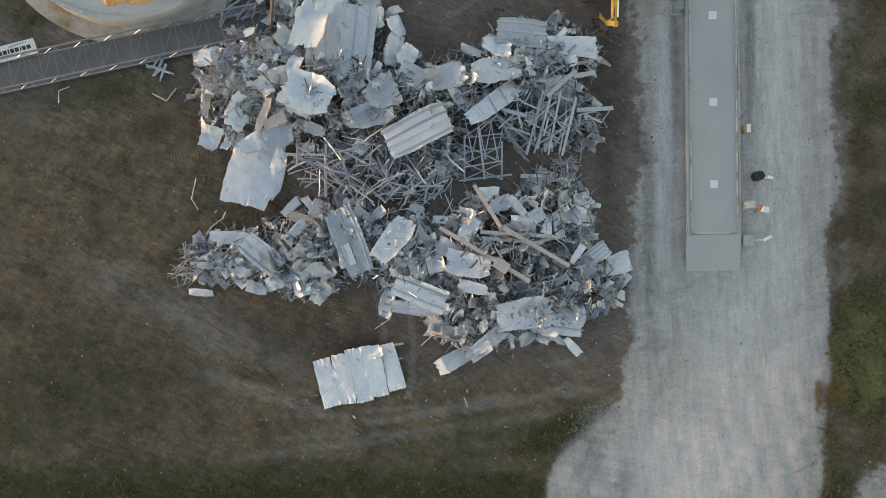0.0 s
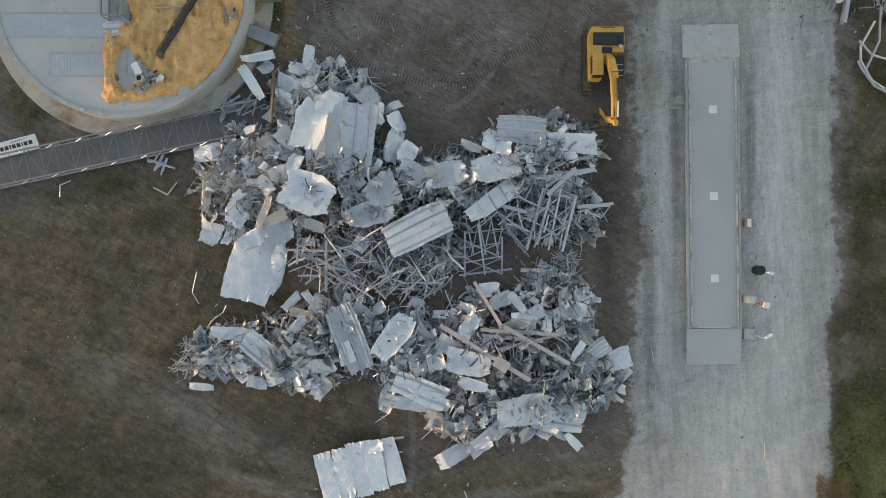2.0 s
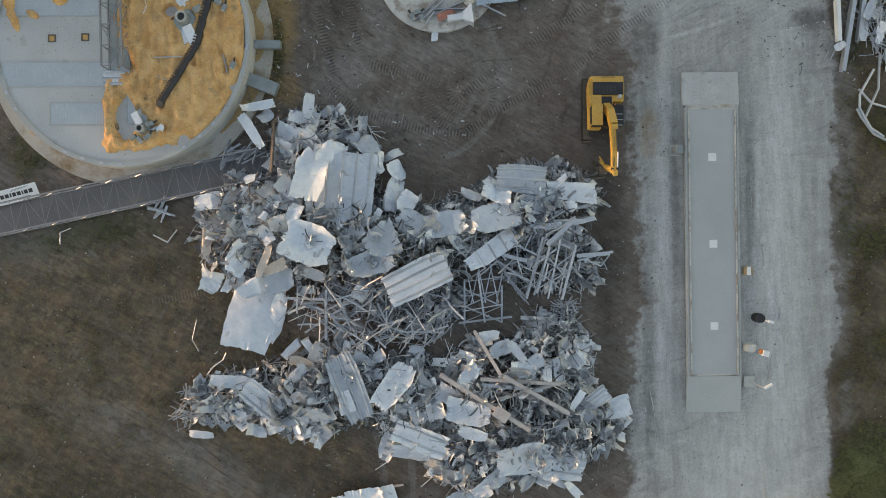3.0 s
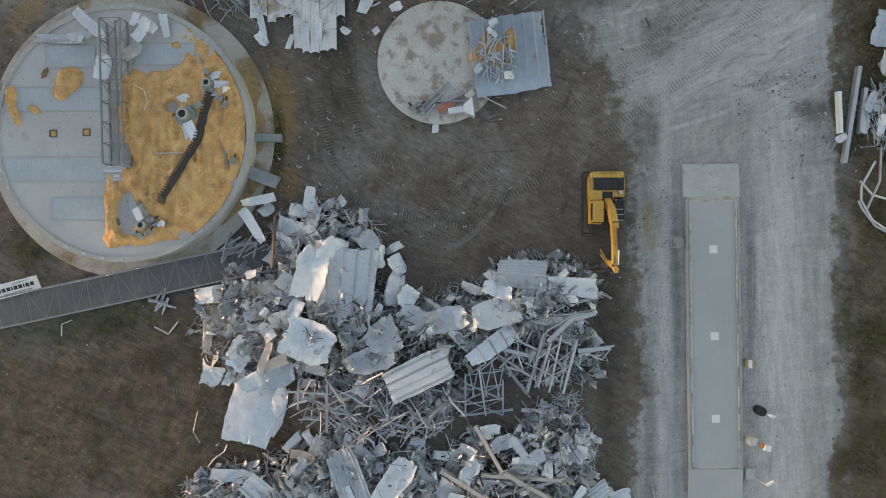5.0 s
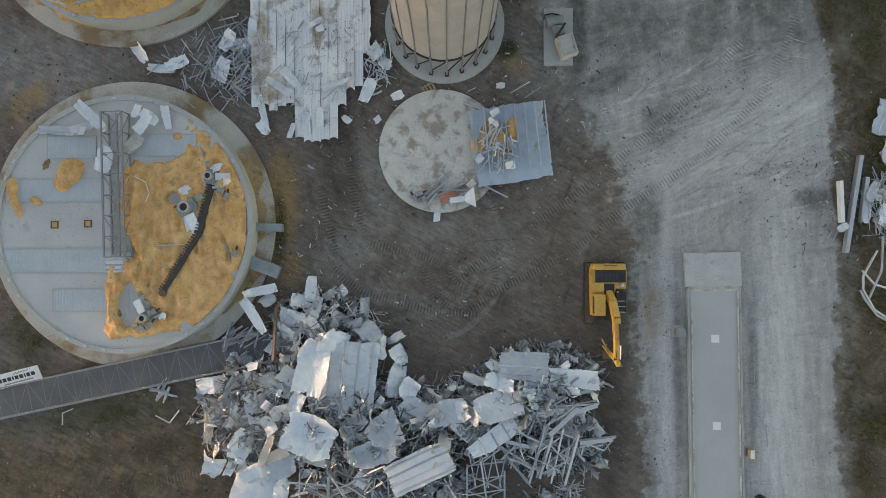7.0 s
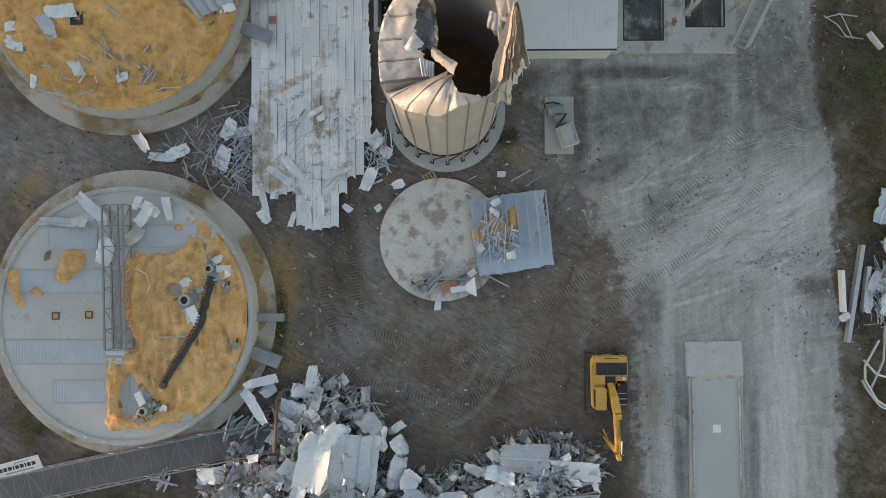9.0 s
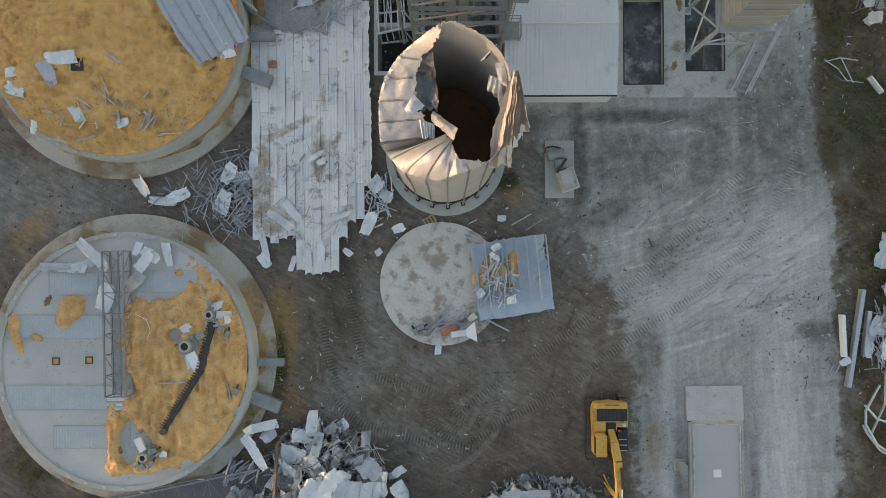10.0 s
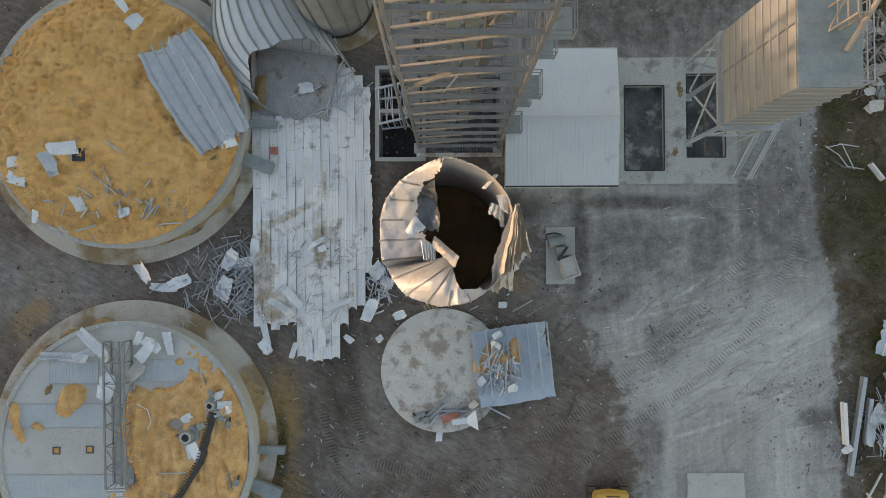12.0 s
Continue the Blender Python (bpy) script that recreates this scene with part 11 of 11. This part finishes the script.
sheet(31.31, 27.16, 0.4, 0.89, 0.62, 30, m=GALV_PALE, crumple=0.1, fold=30, group='roadside scrap', label='bent galvanised sheet in the roadside scrap')
sheet(33.11, 28.43, 0.5, 2.05, 0.71, 80, m=GALV, crumple=0.08, fold=20, group='roadside scrap', label='bent galvanised sheet in the roadside scrap')
sheet(33.5, 29.96, 0.6, 1.78, 0.71, 70, m=GALV, crumple=0.1, fold=30, group='roadside scrap', label='bent galvanised sheet in the roadside scrap')
sheet(34.15, 29.7, 0.5, 1.15, 0.88, 20, m=GALV_PALE, crumple=0.1, fold=30, group='roadside scrap', label='bent galvanised sheet in the roadside scrap')
sheet(34.4, 28.15, 0.5, 1.77, 0.62, 80, m=GALV_PALE, crumple=0.1, fold=30, group='roadside scrap', label='bent galvanised sheet in the roadside scrap')
tangle('bars and rods in the roadside scrap', 140, 34.9, 28.87, 1.89, 2.47, 0.5, 2.6, 0.1, 0.7, ((80, 30), (0, 90)), 0.03, 0.08, STEEL, 15, gauss=False, tilt=0.6)
sheet(35.24, 32.57, 0.4, 2.21, 1.25, 131, m=GALV, crumple=0.15, fold=30, group='roadside scrap', label='bent galvanised sheet in the roadside scrap')
sheet(35.7, 36.51, 0.4, 1.32, 1.66, 178, m=GALV, crumple=0.15, fold=30, group='roadside scrap', label='bent galvanised sheet in the roadside scrap')
sheet(37.68, 32.5, 0.4, 2.28, 0.9, 52, m=GALV, crumple=0.15, fold=30, group='roadside scrap', label='bent galvanised sheet in the roadside scrap')
sheet(37.51, 32.05, 0.4, 1.25, 1.06, 38, m=GALV_PALE, crumple=0.15, fold=30, group='roadside scrap', label='bent galvanised sheet in the roadside scrap')
sheet(36.27, 36.61, 0.4, 2.22, 0.81, 74, m=GALV_PALE, crumple=0.15, fold=30, group='roadside scrap', label='bent galvanised sheet in the roadside scrap')
sheet(37.94, 35.44, 0.4, 1.48, 1.52, 153, m=GALV, crumple=0.15, fold=30, group='roadside scrap', label='bent galvanised sheet in the roadside scrap')
sheet(35.49, 30.17, 0.4, 2.51, 1.0, 1, m=GALV, crumple=0.15, fold=30, group='roadside scrap', label='bent galvanised sheet in the roadside scrap')
sheet(35.5, 26.09, 0.4, 1.9, 1.36, 97, m=GALV, crumple=0.15, fold=30, group='roadside scrap', label='bent galvanised sheet in the roadside scrap')
sheet(36.5, 32.33, 0.4, 2.11, 0.89, 104, m=GALV, crumple=0.15, fold=30, group='roadside scrap', label='bent galvanised sheet in the roadside scrap')
sheet(38.19, 28.46, 0.4, 1.18, 1.07, 123, m=GALV, crumple=0.15, fold=30, group='roadside scrap', label='bent galvanised sheet in the roadside scrap')
sheet(37.55, 28.26, 0.4, 2.01, 0.84, 156, m=GALV_PALE, crumple=0.15, fold=30, group='roadside scrap', label='bent galvanised sheet in the roadside scrap')
sheet(38.28, 34.27, 0.4, 2.07, 0.84, 66, m=GALV, crumple=0.15, fold=30, group='roadside scrap', label='bent galvanised sheet in the roadside scrap')
sheet(38.01, 35.8, 0.4, 2.49, 1.16, 38, m=GALV, crumple=0.15, fold=30, group='roadside scrap', label='bent galvanised sheet in the roadside scrap')
sheet(38.36, 30.21, 0.4, 1.14, 1.59, 59, m=GALV_PALE, crumple=0.15, fold=30, group='roadside scrap', label='bent galvanised sheet in the roadside scrap')
wire([(33.95, 25.33, 0.4), (32.83, 23.33, 0.4), (32.82, 22.22, 0.4), (33.69, 20.67, 0.4), (34.71, 20.0, 0.4)], 0.09, STEEL)
wire([(34.4, 26.44, 0.4), (34.29, 23.77, 0.4), (33.26, 21.56, 0.4)], 0.09, STEEL)
wire([(32.74, 23.78, 0.4), (33.71, 22.67, 0.4), (35.25, 22.22, 0.4)], 0.09, STEEL)
wire([(32.6, 22.22, 0.4), (32.91, 21.56, 0.4), (33.91, 20.22, 0.4), (35.67, 19.33, 0.4)], 0.09, STEEL)
wire([(30.27, 26.27, 0.05), (30.63, 26.86, 0.05)], 0.05, STEEL)
wire([(30.72, 26.14, 0.05), (31.17, 27.03, 0.05)], 0.05, STEEL)
wire([(32.99, 26.49, 0.05), (34.19, 26.58, 0.05), (33.98, 27.83, 0.05)], 0.03, STEEL)
tangle('bars and rods in the far scrap heap', 110, 34.01, 57.54, 2.02, 3.5, 0.5, 2.0, 0.1, 1.6, ((0, 90),), 0.04, 0.1, TOWER, 16, gauss=False, tilt=0.6)
sheet(32.77, 59.06, 0.58, 0.86, 0.88, 55, m=GALV_DUSTY, crumple=0.12, fold=40, group='far scrap', label='bent sheet in the far scrap heap')
sheet(34.73, 60.22, 1.01, 1.3, 0.87, 90, m=GALV_DUSTY, crumple=0.12, fold=40, group='far scrap', label='bent sheet in the far scrap heap')
sheet(34.14, 60.02, 0.81, 1.19, 0.49, 137, m=GALV_DUSTY, crumple=0.12, fold=40, group='far scrap', label='bent sheet in the far scrap heap')
sheet(33.73, 56.12, 0.35, 0.78, 0.9, 47, m=GALV_DUSTY, crumple=0.12, fold=40, group='far scrap', label='bent sheet in the far scrap heap')
sheet(33.17, 59.39, 0.75, 0.73, 0.52, 9, m=GALV_DUSTY, crumple=0.12, fold=40, group='far scrap', label='bent sheet in the far scrap heap')
sheet(33.4, 60.46, 0.58, 1.33, 0.6, 87, m=GALV_DUSTY, crumple=0.12, fold=40, group='far scrap', label='bent sheet in the far scrap heap')
sheet(34.68, 58.46, 0.86, 0.72, 0.66, 26, m=GALV_DUSTY, crumple=0.12, fold=40, group='far scrap', label='bent sheet in the far scrap heap')
sheet(34.06, 55.05, 0.91, 1.2, 0.59, 108, m=GALV_DUSTY, crumple=0.12, fold=40, group='far scrap', label='bent sheet in the far scrap heap')
sheet(32.88, 60.31, 0.38, 1.1, 0.54, 113, m=GALV_DUSTY, crumple=0.12, fold=40, group='far scrap', label='bent sheet in the far scrap heap')
sheet(35.4, 59.25, 0.38, 1.05, 0.76, 98, m=GALV_DUSTY, crumple=0.12, fold=40, group='far scrap', label='bent sheet in the far scrap heap')
sheet(33.44, 54.0, 1.29, 1.08, 0.93, 5, m=GALV_DUSTY, crumple=0.12, fold=40, group='far scrap', label='bent sheet in the far scrap heap')
sheet(33.93, 56.91, 0.94, 1.09, 0.92, 12, m=GALV_DUSTY, crumple=0.12, fold=40, group='far scrap', label='bent sheet in the far scrap heap')
sheet(35.45, 60.03, 0.79, 0.82, 0.52, 18, m=GALV_DUSTY, crumple=0.12, fold=40, group='far scrap', label='bent sheet in the far scrap heap')
sheet(33.58, 56.08, 1.18, 0.66, 0.76, 67, m=GALV_DUSTY, crumple=0.12, fold=40, group='far scrap', label='bent sheet in the far scrap heap')
sheet(33.32, 53.98, 0.92, 1.12, 0.7, 44, m=GALV_DUSTY, crumple=0.12, fold=40, group='far scrap', label='bent sheet in the far scrap heap')
sheet(34.16, 55.88, 0.91, 0.98, 0.48, 34, m=GALV_DUSTY, crumple=0.12, fold=40, group='far scrap', label='bent sheet in the far scrap heap')
sheet(32.43, 60.2, 1.0, 1.17, 0.73, 85, m=GALV_DUSTY, crumple=0.12, fold=40, group='far scrap', label='bent sheet in the far scrap heap')
sheet(32.98, 55.09, 1.28, 0.62, 0.94, 106, m=GALV_DUSTY, crumple=0.12, fold=40, group='far scrap', label='bent sheet in the far scrap heap')
sheet(35.25, 59.86, 0.49, 0.93, 0.57, 140, m=GALV_DUSTY, crumple=0.12, fold=40, group='far scrap', label='bent sheet in the far scrap heap')
sheet(32.9, 60.27, 0.4, 0.69, 0.79, 15, m=GALV_DUSTY, crumple=0.12, fold=40, group='far scrap', label='bent sheet in the far scrap heap')
sheet(33.93, 57.04, 0.56, 0.95, 0.78, 43, m=GALV_DUSTY, crumple=0.12, fold=40, group='far scrap', label='bent sheet in the far scrap heap')
sheet(34.53, 60.36, 0.82, 0.84, 0.77, 173, m=GALV_DUSTY, crumple=0.12, fold=40, group='far scrap', label='bent sheet in the far scrap heap')
sheet(32.73, 58.94, 0.36, 1.38, 0.77, 40, m=GALV_DUSTY, crumple=0.12, fold=40, group='far scrap', label='bent sheet in the far scrap heap')
sheet(32.78, 60.25, 0.7, 0.79, 0.63, 177, m=GALV_DUSTY, crumple=0.12, fold=40, group='far scrap', label='bent sheet in the far scrap heap')
sheet(35.25, 54.35, 0.55, 1.48, 0.49, 57, m=GALV_DUSTY, crumple=0.12, fold=40, group='far scrap', label='bent sheet in the far scrap heap')
sheet(33.56, 56.81, 0.38, 1.41, 0.92, 77, m=GALV_DUSTY, crumple=0.12, fold=40, group='far scrap', label='bent sheet in the far scrap heap')
wire([(30.14, 51.11, 0.05), (31.25, 50.34, 0.05), (31.91, 49.43, 0.05), (33.24, 49.2, 0.05)], 0.04, STEEL)
wire([(31.26, 51.24, 0.05), (32.83, 51.01, 0.05)], 0.05, STEEL)
wire([(30.23, 50.93, 0.05), (31.49, 51.24, 0.05), (32.44, 49.2, 0.05)], 0.04, STEEL)
member((33.53, 49.61, 0.3), (34.49, 48.35, 0.3), 0.45, 'tube', STEEL, label='grey steel cylinder lying in the weeds', group='roadside scrap', name='steel_cylinder')
